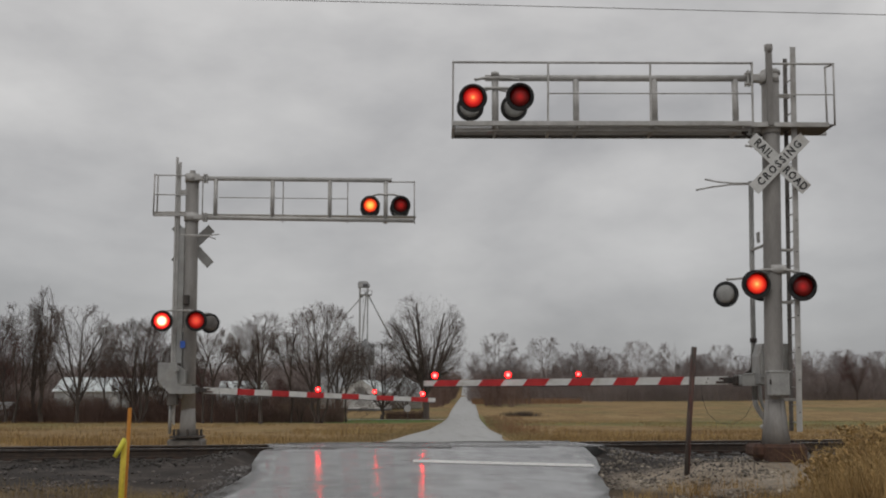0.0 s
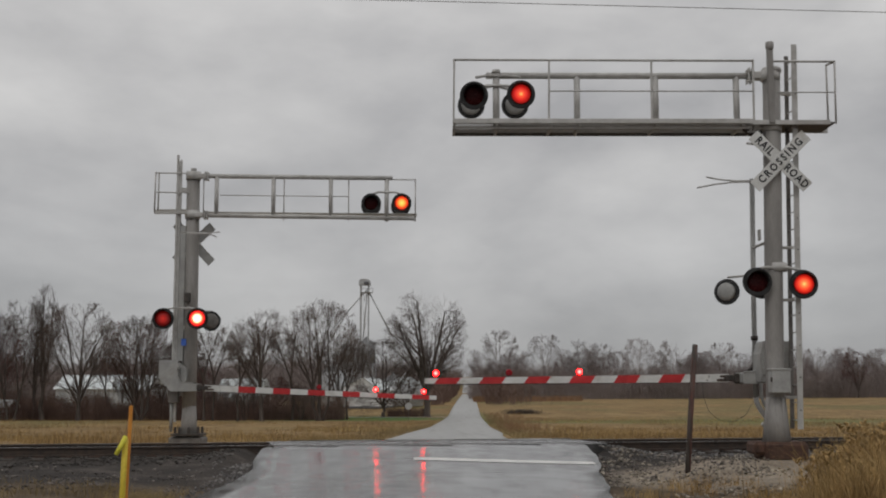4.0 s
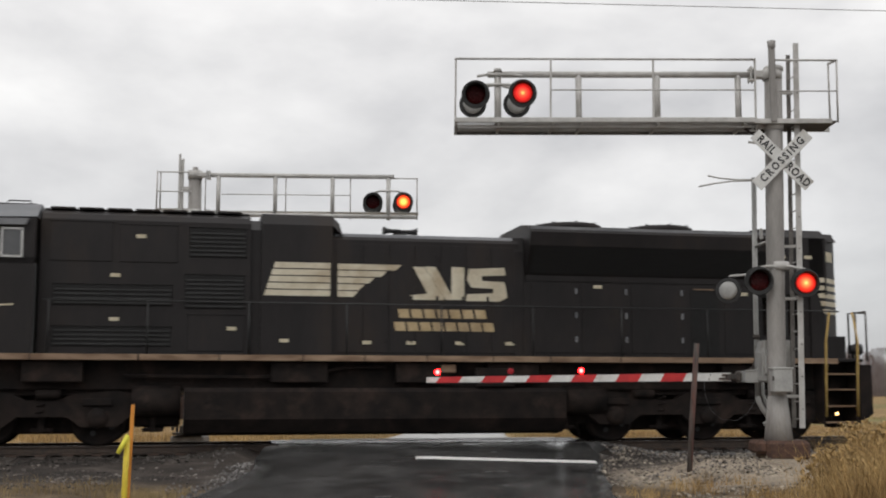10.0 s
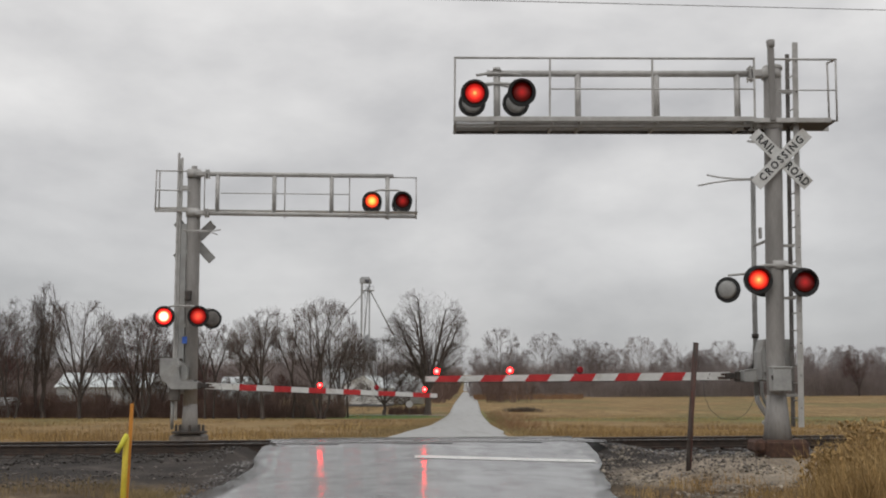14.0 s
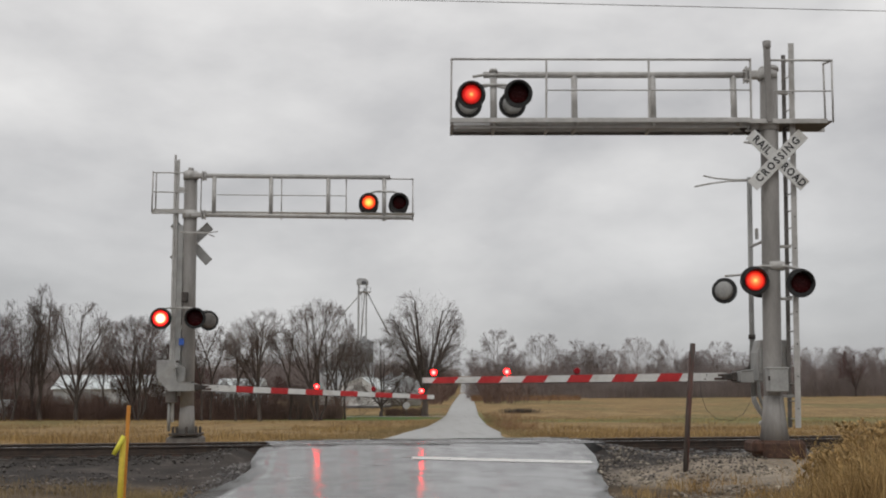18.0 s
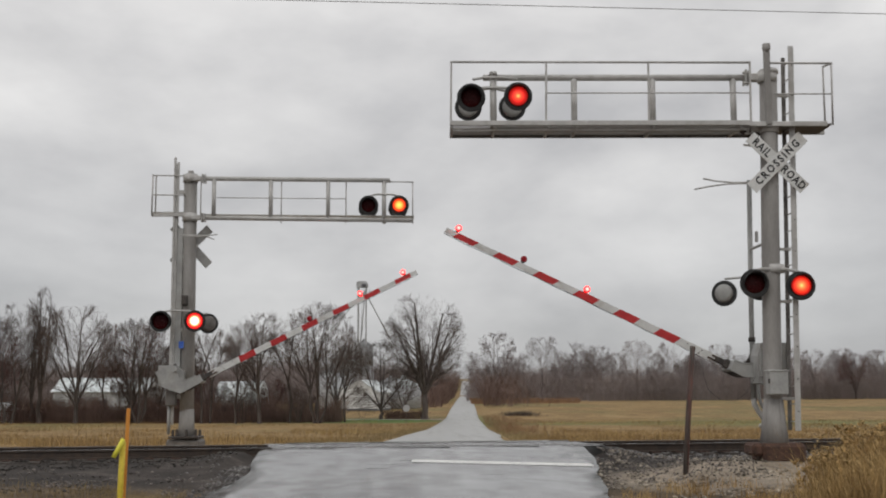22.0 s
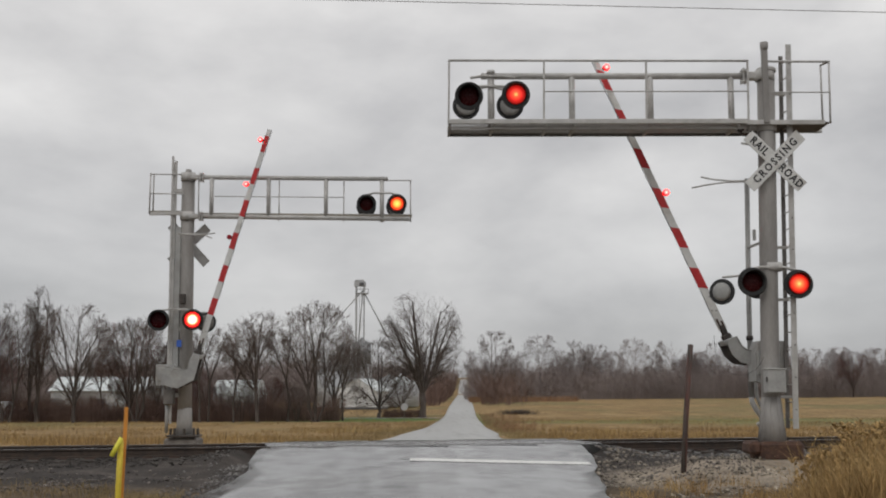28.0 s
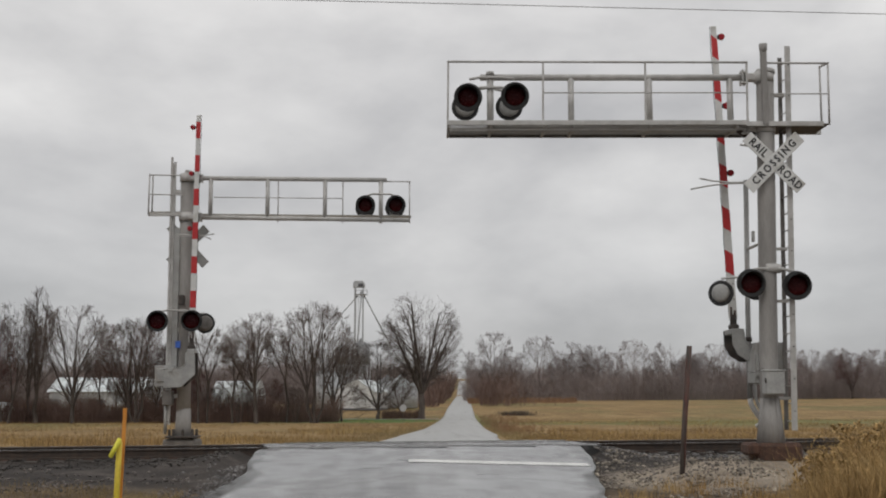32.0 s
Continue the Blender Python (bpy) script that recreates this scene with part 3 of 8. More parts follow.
def wet_asphalt(name, c1, c2, r1, r2, bump):
    """Worn asphalt with films of water in ragged cross-wise patches, and dark tarred cracks."""
    m = mat(name, c1, c2, 0.9, r1, r2, 0, bump, fine=45, bump_scale=90, detail=9, stretch=(0.9, 0.8, 1), stain=(c1[0] * 0.8, c1[1] * 0.8, c1[2] * 0.8), stain_scale=1.3)
    n, l = m.node_tree.nodes, m.node_tree.links
    bsdf = n["Principled BSDF"]
    bsdf.inputs["Specular IOR Level"].default_value = 0.56
    pos = n.new("ShaderNodeTexCoord")

    def field(scale, stretch, detail, rough, lo, hi, a, b):
        mp = n.new("ShaderNodeMapping")
        mp.inputs["Scale"].default_value = stretch
        l.new(pos.outputs["Object"], mp.inputs["Vector"])
        t = n.new("ShaderNodeTexNoise")
        t.inputs["Scale"].default_value, t.inputs["Detail"].default_value, t.inputs["Roughness"].default_value = scale, detail, rough
        l.new(mp.outputs[0], t.inputs["Vector"])
        r = n.new("ShaderNodeMapRange")
        r.inputs["From Min"].default_value, r.inputs["From Max"].default_value = lo, hi
        r.inputs["To Min"].default_value, r.inputs["To Max"].default_value = a, b
        l.new(t.outputs["Fac"], r.inputs["Value"])
        return r.outputs[0]

    def arith(op, a, b):
        t = n.new("ShaderNodeMath")
        t.operation = op
        l.new(a, t.inputs[0])
        l.new(b, t.inputs[1])
        return t.outputs[0]

    wet = field(1.7, (1.0, 0.6, 1), 9.0, 0.68, 0.38, 0.62, r1, r2)
    tracks = field(1.0, (1.3, 0.03, 1), 3.0, 0.5, 0.4, 0.6, 0.88, 1.15)
    crack = field(1.0, (0.55, 2.4, 1), 6.0, 0.7, 0.64, 0.7, 0.0, 1.0)
    l.new(arith("ADD", arith("MULTIPLY", wet, tracks), arith("MULTIPLY", crack, field(30.0, (1, 1, 1), 2.0, 0.5, 0.0, 1.0, 0.15, 0.45))), bsdf.inputs["Roughness"])
    old = bsdf.inputs["Base Color"].links[0].from_socket
    mx = n.new("ShaderNodeMix")
    mx.data_type = "RGBA"
    mx.inputs["B"].default_value = (c1[0] * 0.35, c1[1] * 0.34, c1[2] * 0.33, 1)
    l.new(crack, mx.inputs["Factor"])
    l.new(old, mx.inputs["A"])
    l.new(mx.outputs["Result"], bsdf.inputs["Base Color"])
    return m


ASPHALT = wet_asphalt("wet_worn_asphalt", (0.05, 0.0495, 0.049), (0.105, 0.104, 0.102), 0.095, 0.22, 0.015)
# far road's sky sheen as a pale base colour; also the drive's pale gravel
FARROAD = mat("sky_sheen_road_pale_drive", (0.30, 0.30, 0.29), (0.42, 0.42, 0.405), 0.8, 0.35, 0.5, 0, 0.04, stain=(0.25, 0.245, 0.235), stain_scale=0.7, stretch=(1.6, 0.06, 1))


def build_road():
    f = Form()
    ys = list(np.arange(-20, 5, 2.5)) + list(np.arange(5, 60, 0.4)) + list(np.arange(60, 960, 8.0))
    across = 14
    verts, skip = [], []
    for y in ys:
        d = beyond(road_mid(y), y)
        flare = 1 - smooth_step(3, 13, abs(d))
        near_flare = 1 - smooth_step(2, 7, abs(d))
        half_l = 2.66 + 0.42 * near_flare + 0.1 * (1 - smooth_step(12, 19, y)) + 0.07 * noise.noise((y * 0.8, 0, 0)) * (y < 60)
        half_r = 2.45 + 0.5 * flare + 0.2 * near_flare + 0.07 * noise.noise((y * 0.8, 7, 0)) * (y < 60)
        if y > 60:
            half_l = half_r = 2.75
        for k in range(across + 1):
            x = road_mid(y) - half_l + (half_l + half_r) * k / across
            verts.append((x, y, way_height(y, x)))
    n = across + 1
    faces = []
    for j in range(len(ys) - 1):
        for k in range(across):
            q = (j * n + k, j * n + k + 1, (j + 1) * n + k + 1, (j + 1) * n + k)
            ds = [beyond(verts[i][0], verts[i][1]) for i in q]
            if max(ds) > -1.28 and min(ds) < 1.28:
                continue
            faces.append(q)
    f.add(verts, faces, True)
    # the slab's thickness along both edges
    k0 = len(f.v)
    f.add([(x, y, z - 0.12) for x, y, z in verts], [])
    for j in range(len(ys) - 1):
        for k in (0, across):
            a, b = j * n + k, (j + 1) * n + k
            q = (a, b, b + k0, a + k0)
            if abs(beyond(verts[a][0], verts[a][1])) > 1.3:
                f.f.append(q if k == 0 else q[::-1])
                f.s.append(False)
    ob = thing("road", Matrix(), "straight wet country road running over the crossing", "road", kind="structure", form=f, material=ASPHALT)
    # the stretch past the track, its grazing sky reflection put into a paler colour
    ob.data.materials.append(FARROAD)
    for p in ob.data.polygons:
        p.material_index = 1 if beyond(p.center.x, p.center.y) > 1.5 else 0


build_road()


def build_crossing():
    """Asphalt fillings and timber headers between and beside the rails."""
    top = tagged(new("crossing_surface"), "dark wet asphalt and timber crossing surface", "crossing", kind="structure")
    dark = wet_asphalt("dark_crossing_asphalt", (0.06, 0.06, 0.06), (0.11, 0.11, 0.108), 0.1, 0.35, 0.08)
    plank = mat("wet_crossing_timber", (0.05, 0.045, 0.04), (0.1, 0.09, 0.08), 3, 0.25, 0.5, 0, 0.3, stretch=(1, 9, 9), rand=0.25)
    lo_s, hi_s = -3.55, 3.2
    for side, wide in ((0.0, 1.16), (1.06, 0.44), (-1.06, 0.44)):
        f = Form()
        steps = 16
        verts = []
        for k in range(steps + 1):
            s = lo_s + (hi_s - lo_s) * k / steps
            for e in (-1, 1):
                p = on_track(s, side + e * wide / 2)
                verts.append((p.x, p.y, -0.006 + 0.006 * noise.noise((s, side, 0))))
        f.add(verts + [(x, y, -0.2) for x, y, z in verts], [(2 * k, 2 * k + 2, 2 * k + 3, 2 * k + 1) for k in range(steps)])
        o = len(verts)
        for k in range(steps):
            f.f += [(2 * k, 2 * k + o, 2 * k + 2 + o, 2 * k + 2), (2 * k + 1, 2 * k + 3, 2 * k + 3 + o, 2 * k + 1 + o)]
            f.s += [False, False]
        for k in (0, steps):
            f.f.append((2 * k, 2 * k + 1, 2 * k + 1 + o, 2 * k + o))
            f.s.append(False)
        part("filling", f, dark, top)
    me = fixed(Form().box((0, 0, 0), (1.62, 0.17, 0.2), 0.012).mesh("timber", plank))
    for side in (-0.655, 0.655, -0.845 + 0.03, 0.815):
        for k in range(4):
            s = lo_s + 0.86 + k * 1.66
            p = on_track(s, side, -0.104 + 0.004 * (k % 2))
            if abs(side) > 0.7:
                continue
            part("timber", me, plank, top, "", pose(p.x, p.y, p.z, 0, 0, TRACK_TURN + 0.3 * (k % 3 - 1)))


build_crossing()


def build_stop_line():
    f = Form()
    n = 24
    verts = []
    for k in range(n + 1):
        x = -0.47 + 3.12 * k / n
        y = 20.56 + 0.03 * (x + 0.47) + 0.012 * (x + 0.47) ** 2
        for w in (0.24, -0.24):
            yy = y + w + 0.012 * noise.noise((x * 4, w * 9, 0))
            verts.append((x, yy, way_height(yy, x) + 0.005))
    f.add(verts, [(2 * k, 2 * k + 1, 2 * k + 3, 2 * k + 2) for k in range(n)])
    thing("stop_line", Matrix(), "worn white stop line painted across the right lane", "road marking", kind="structure", form=f, material=PAINTW)


build_stop_line()

# ---- the railway ----
GAUGE = 0.7175 + 0.036


def build_track():
    top = tagged(new("railroad_track"), "single railroad track with rusty rails on dark ties", "track", kind="structure")
    prof = ((-0.07, -0.172), (0.07, -0.172), (0.07, -0.155), (0.012, -0.135), (0.01, -0.05), (0.036, -0.035), (0.036, -0.004), (0.028, 0.0),
            (-0.028, 0.0), (-0.036, -0.004), (-0.036, -0.035), (-0.01, -0.05), (-0.012, -0.135), (-0.07, -0.155))
    for side in (-GAUGE, GAUGE):
        for lo_s, hi_s in ((-300, -36), (-36, -12.1), (-12.09, 11.7), (11.71, 36), (36.01, 300)):
            f = Form().prism([(a, b) for a, b in prof], lo_s, hi_s, "x")
            r = part("rail", f, RAILSTEEL, top, "", Matrix.Translation(on_track(0, side)) @ pose(0, 0, 0, 0, 0, TRACK_TURN))
            h = Form().box(((lo_s + hi_s) / 2, 0, 0.0), (hi_s - lo_s - 0.01, 0.05, 0.004), 0.001)
            part("running_surface", h, RAILTOP, r, "worn bright rail head")
    me = fixed(Form().box((0, 0, 0), (0.23, 2.6, 0.18), 0.015).mesh("tie", TIE))
    plate = fixed(Form().box((0, 0, 0), (0.19, 0.3, 0.02), 0.004).mesh("tie_plate", RUST))
    k = 0
    s = -22.0
    while s < 22.0:
        if not -3.7 < s < 3.4:
            p = on_track(s, 0.03 * math.sin(k * 2.1), -0.283)
            t = part("tie", me, TIE, top, "", pose(p.x, p.y, p.z, 0, 0, TRACK_TURN + 0.8 * math.sin(k * 1.7)))
            for e in (-GAUGE, GAUGE):
                part("tie_plate", plate, RUST, t, "", pose(0, e, 0.1))
        s += 0.52
        k += 1
    f = Form()
    for k in range(-560, 560):
        s = k * 0.52
        if abs(s) > 22:
            p = on_track(s, 0, -0.283)
            f.box(p, (0.23, 2.6, 0.18), 0, Matrix.Rotation(radians(TRACK_TURN), 4, "Z"))
    tagged(part("far_ties", f, TIE, top), kind="stuff")


build_track()


def pebble_shapes(n):
    out = []
    rnd = random.Random(11)
    for _ in range(n):
        base = [(1, 0, 0), (-1, 0, 0), (0, 1, 0), (0, -1, 0), (0, 0, 1), (0, 0, -1), (.6, .6, .5), (-.6, .6, .5), (.6, -.6, .5), (-.6, -.6, .5)]
        pts = [Vector(p) * rnd.uniform(0.65, 1.1) for p in base]
        bm = bmesh.new()
        for p in pts:
            bm.verts.new((p.x, p.y, p.z * 0.75))
        bmesh.ops.convex_hull(bm, input=bm.verts)
        bm.verts.ensure_lookup_table()
        bm.verts.index_update()
        out.append(([v.co.copy() for v in bm.verts], [[v.index for v in f.verts] for f in bm.faces]))
        bm.free()
    return out


PEBBLES = pebble_shapes(6)


def scatter_stones(name, label, count, place, lo_r, hi_r, seed, material=STONE):
    rnd = random.Random(seed)
    f = Form()
    for _ in range(count):
        spot = place(rnd)
        if spot is None:
            continue
        x, y = spot
        z = surface(x, y)
        r = lo_r + (hi_r - lo_r) * rnd.random() ** 2.2
        vs, fs = rnd.choice(PEBBLES)
        m = Matrix.Rotation(rnd.uniform(0, 6.28), 3, "Z") @ Matrix.Rotation(rnd.uniform(-.6, .6), 3, "X")
        f.add([m @ v * r + Vector((x, y, z + r * 0.25)) for v in vs], fs)
    me = f.mesh(name, material)
    return tagged(new(name, me), label, "gravel", kind="stuff")


def on_way(x, y, spare=0.0):
    half = (2.75 if x < 0 else 2.55) + 0.45 * (1 - smooth_step(3, 13, abs(beyond(x, y)))) + spare
    return abs(x - road_mid(y)) < half


def place_ballast(rnd, lo_s=2.5, hi_s=16.0):
    s = rnd.uniform(lo_s, hi_s)
    side = rnd.choice((rnd.gauss(0, 0.95), rnd.uniform(-3.2, 2.6)))
    p = on_track(s, side)
    return None if on_way(p.x, p.y, 0.1) or abs(abs(side) - GAUGE) < 0.09 else (p.x, p.y)


def place_right(rnd):
    x, y = rnd.uniform(2.2, 8.5), rnd.uniform(15.0, 24.5)
    return None if on_way(x, y, 0.02) or (noise.noise((x * 0.9, y * 0.9, 9)) < -0.05) else (x, y)


def place_left(rnd):
    x, y = rnd.uniform(-9, -2.6), (rnd.gauss(17.6, 0.9) if rnd.random() < 0.6 else rnd.uniform(14.0, 21.5))
    return None if on_way(x, y, 0.02) or noise.noise((x * 0.8, y * 0.8, 2)) < 0.0 else (x, y)


def place_edge(rnd):
    y = rnd.uniform(13.5, 22.0)
    x = road_mid(y) - (2.72 + 0.42 * (1 - smooth_step(2, 7, abs(beyond(road_mid(y), y))))) - abs(rnd.gauss(0, 0.33)) - 0.02
    return x, y


scatter_stones("gravel", "fine gravel washed along the road's edge", 1600, place_edge, 0.006, 0.03, 8)
def place_corner(rnd):
    x, y = rnd.uniform(2.5, 5.2), rnd.uniform(18.5, 25.2)
    return None if on_way(x, y, 0.0) or abs(abs(beyond(x, y)) - GAUGE) < 0.09 else (x, y)


scatter_stones("gravel", "mixed grit at the corner of road and track", 2600, place_corner, 0.006, 0.034, 9, GRITSTONE)
scatter_stones("ballast", "grey crushed stone along the track", 5000, place_ballast, 0.02, 0.05, 3)
scatter_stones("ballast", "dark cinders and stone along the track", 4500, lambda rnd: place_ballast(rnd, -16.0, -2.5), 0.02, 0.045, 6, CINDERSTONE)
scatter_stones("gravel", "loose grey gravel beside the road", 7500, place_right, 0.008, 0.045, 4, PALESTONE)
scatter_stones("gravel", "loose dark gravel at the road's edge", 3000, place_left, 0.008, 0.04, 5, GRITSTONE)


# ---- the crossing signals ----
BULBS_A, BULBS_B, BULBS_STEADY, DISCS_A, DISCS_B, DISCS_SLOW, GATE_A, GATE_B = [], [], [], [], [], [], [], []


def lamp_unit(parent, at, turn, phase, size=1.0, lit=True, name="flasher", tilt=0.0, glow=None, shell=None):
    """A round flashing light: black target, hood, dark red lens and the bulb, which comes forward to the lens when it is lit.
    It faces -y of its own space."""
    R = 0.25 * min(size, 1.03) if lit else 0.248 if size > 0.9 else 0.225
    m = Matrix.Translation(at) @ pose(0, 0, 0, tilt, 0, turn)
    u = part(name, Form().lathe((0, 0, 0), (0, 1, 0), ((-0.012, R - 0.01), (-0.004, R), (0.004, R), (0.012, R - 0.012)), 28), BLACK, parent, "round black backboard", m)
    part("housing", Form().lathe((0, 0.012, 0), (0, 1, 0), ((0, 0.19 * size), (0.03, 0.187 * size), (0.06, 0.17 * size), (0.08, 0.11 * size), (0.085, 0.05 * size)), 24), shell or GALV2, u, "round metal lamp housing")
    # open-bottomed hood
    n, r0, r1, d = 20, 0.185 * size, 0.191 * size, 0.24 * size
    v, fc = [], []
    for k in range(n + 1):
        a = radians(-28 + 236 * k / n)
        deep = d * (0.35 + 0.65 * max(0.0, math.sin(a)) ** 0.6) if math.sin(a) > 0 else d * 0.35
        for r in (r0, r1):
            for y in (-0.01, -deep):
                v.append((r * math.cos(a), y, r * math.sin(a)))
    for k in range(n):
        a, b = 4 * k, 4 * k + 4
        fc += [(a, a + 1, b + 1, b), (a + 2, b + 2, b + 3, a + 3), (a + 1, a + 3, b + 3, b + 1)]
    part("hood", Form().add(v, fc, True), BLACK, u, "black visor")
    part("lens", Form().lathe((0, -0.014, 0), (0, -1, 0), ((-0.03, 0.172 * size), (0.0, 0.172 * size), (0.012, 0.14 * size), (0.018, 0.075 * size), (0.02, 0.01)), 24), LENS, u, "dark red ribbed lens")
    if lit:
        d = part("glow_disc", Form().lathe((0, 0, 0), (0, -1, 0), ((0, 0.166 * size), (0.004, 0.16 * size), (0.008, 0.08 * size), (0.009, 0.01)), 24), (GLOWEMBER if phase == "a" else GLOWDIMFAR) if size > 1.05 else GLOWDIM, u, "faintly glowing red lamp")
        b = part("bulb", Form().lathe((0, 0, 0), (0, -1, 0), ((0, 0.168 * size), (0.006, 0.16 * size), (0.016, 0.085 * size), (0.018, 0.01)), 24), glow or GLOWMAST, u, "glowing red lamp")
        (BULBS_A if phase == "a" else BULBS_B if phase == "b" else BULBS_STEADY).append((b, 0.02, -0.046))
        (DISCS_SLOW if size > 1.05 and phase == "a" else DISCS_A if phase == "a" else DISCS_B).append((d, 0.012, -0.036))
    return u


def ladder(parent, foot, top, apart, rung=0.3, w=0.06, across=(1, 0, 0)):
    foot, top = Vector(foot), Vector(top)
    side = Vector(across).normalized() * apart / 2
    up = top - foot
    tilt = Matrix.Rotation(math.atan2(up.x, up.z), 4, "Y")
    for e, extra, wide, mt in ((-1, 0.0, 0.075, STEELGREY), (1, 0.12, 0.1, GALV)):
        mid = (foot + top) / 2 + side * e + Vector((0, 0, extra / 2))
        f = Form().box(mid, (0.025, w, up.length + extra), 0.004, tilt)
        f.box(mid + Vector((0.012 * e, -w / 2, 0)), (wide, 0.012, up.length + extra), 0.003, tilt)
        r = part("ladder_rail", f, mt, parent)
        for k in range(12):
            h = mid + tilt @ Vector((0.012 * e + 0.01, -w / 2 - 0.007, up.length * (k / 12 - 0.46)))
            if e > 0:
                part("bolt_hole", Form().lathe(h, (0, -1, 0), ((0, 0.013), (0.003, 0.012)), 8), STEELDK, r)
    n = int(up.length / rung)
    me = fixed(Form().tube((-side, side), 0.011, 6).mesh("rung", GALV))
    for k in range(n):
        p = foot + up * ((k + 0.5) / n)
        part("rung", me, GALV, parent, "", Matrix.Translation(p))


def crossbuck(parent, at, turn, words):
    """Two crossed boards; the words face -y."""
    L, W = 1.3, 0.23
    boards = []
    for ang, dy in ((45, 0.0), (-45, -0.018)):
        m = Matrix.Translation(at) @ pose(0, 0, 0, 0, 0, turn) @ pose(0, dy, 0, 0, ang, 0)
        b = part("sign_board", Form().box((0, 0, 0), (L, 0.008, W), 0.003), WHITE if words else GALV2, parent, "white reflective board" if words else "plain metal back of a crossed board", m)
        boards.append(b)
    if words:
        # the falling board reads RAIL ROAD, the rising one CROSSING over it
        up = pose(0, -0.006, 0, 90, 0, 0)
        for x, t in ((-0.37, "RAIL"), (0.38, "ROAD")):
            letters(t, 0.2, 0.001, BLACK, boards[0], pose(x, 0, 0) @ up, squeeze=0.82, bold=0.006, apart=1.16)
        letters("CROSSING", 0.185, 0.001, BLACK, boards[1], pose(0, 0, 0) @ up, squeeze=0.9, bold=0.006, apart=1.4)
    return boards


NEAR_Y, FAR_Y = 20.2, 28.8


def near(x, z, dy=0.0):
    """A place on the near signal, set dy metres further back on the same line of sight."""
    k = (NEAR_Y + dy) / NEAR_Y
    return Vector((x * k, NEAR_Y + dy, 1.03 + (z - 1.03) * k))


def bars(parent, name, segs, r, material=GALV, n=8, label=""):
    for a, b in segs:
        part(name, Form().tube((a, b), r, n), material, parent, label)


def build_near_signal():
    top = thing("cantilever_signal", pose(0, 0, 0), "grey steel cantilever crossing signal with catwalk and red flashers", "railroad signal", "crossing signals")
    # foot and mast
    foot = height(5.67, 20.45)
    f = Form()
    f.box((5.80, 20.5, 0.04), (0.74, 0.8, 0.34), 0.06)
    part("foundation", f, RUST, top, "rusty stained square foundation")
    part("foundation_cap", Form().box((5.36, 20.42, 0.10), (0.2, 0.6, 0.22), 0.05), RUST, top)
    mast = Form().tube((near(5.655, 0.20, 0.2), near(5.66, 1.4, 0.2), near(5.72, 4.2, 0.2), near(5.772, 6.64, 0.2)), (0.158, 0.157, 0.155, 0.152), 20)
    mast = part("mast", mast, MASTGREY, top, "thick round galvanised mast")
    cone = Form()
    b0, b1 = near(5.655, 0.21, 0.2), near(5.658, 0.95, 0.2)
    cone.tube((b0, b0 + (b1 - b0) * 0.5, b1), (0.245, 0.2, 0.162), 16)
    for k in range(10):
        a = k * math.pi / 5
        side = Vector((math.cos(a), math.sin(a), 0))
        part("skirt_rib", Form().tube((b0 + side * 0.245, b0 + (b1 - b0) * 0.5 + side * 0.203, b1 + side * 0.165), 0.007, 4), MASTGREY, mast)
    part("base_skirt", cone, MASTGREY, mast, "flared ribbed base skirt")
    cap = near(5.772, 6.64, 0.2)
    part("mast_cap", Form().lathe(cap, (0, 0, 1), ((-0.05, 0.175), (0.0, 0.175), (0.03, 0.15), (0.05, 0.05)), 20), GALV, mast)
    # vent pole in front of the mast head
    part("vent_pole", Form().box(near(5.755, 6.36), (0.105, 0.09, 1.36), 0.012).tube((near(5.756, 6.98), near(5.757, 7.03), near(5.757, 7.13)), (0.05, 0.07, 0.072), 12), MASTGREY, top, "square upright with a pipe cap")
    # catwalk
    cat = part("catwalk", Form().box(near(2.83, 5.60, 0.1), (5.2, 0.01, 0.03)), GALV, top, "grey open steel grating floor of the catwalk")
    for k in range(1, 6):
        part("bearer_bar", Form().box(near(2.83, 5.60, 0.1 + 0.14 * k), (5.2, 0.008, 0.022)), GALV, cat)
    grate = fixed(Form().box((0, 0, 0), (0.022, 0.8, 0.02)).mesh("grating_bar", GALV))
    for k in range(150):
        part("grating_bar", grate, GALV, cat, "", Matrix.Translation(near(0.26 + 5.2 * k / 149, 5.60, 0.45)))
    for dy, z, h, mtl in ((0.0, 5.72, 0.085, GALV), (0.42, 5.615, 0.04, GALV), (0.86, 5.515, 0.125, STEELGREY)):
        part("floor_beam", Form().box(near(2.83, z, dy), (5.27 + dy * 0.25, 0.045, h), 0.006), mtl, top)
    for x in (0.22, 0.95, 1.88, 2.36, 3.67, 5.15):
        part("floor_joist", Form().box(near(x, 5.575, 0.45), (0.05, 0.86, 0.07), 0.005), GALV, top)
    # hand rails on the near edge
    for x in (0.22, 1.88, 3.67, 5.45):
        part("rail_post", Form().box(near(x, 6.26), (0.034, 0.034, 1.12), 0.004, Matrix.Rotation(0.012, 4, "Y")), GALV, top)
    part("hand_rail", Form().tube((near(0.21, 6.815), near(5.46, 6.80)), 0.021, 8), GALV, top)
    part("knee_rail", Form().tube((near(1.88, 6.255), near(5.45, 6.255)), 0.012, 6), GALV, top)
    part("end_rail", Form().tube((near(0.22, 6.8, 0.0), near(0.22, 6.8, 0.02)), 0.02, 6), GALV, top)
    # the truss
    part("arm_pipe", Form().tube((near(0.78, 6.53, 0.3), near(5.75, 6.525, 0.3)), 0.058, 14), GALV, top, "round upper arm pipe")
    part("arm_pipe", Form().tube((near(0.9, 5.62, 0.3), near(5.75, 5.62, 0.3)), 0.058, 14), GALV, top, "round lower arm pipe")
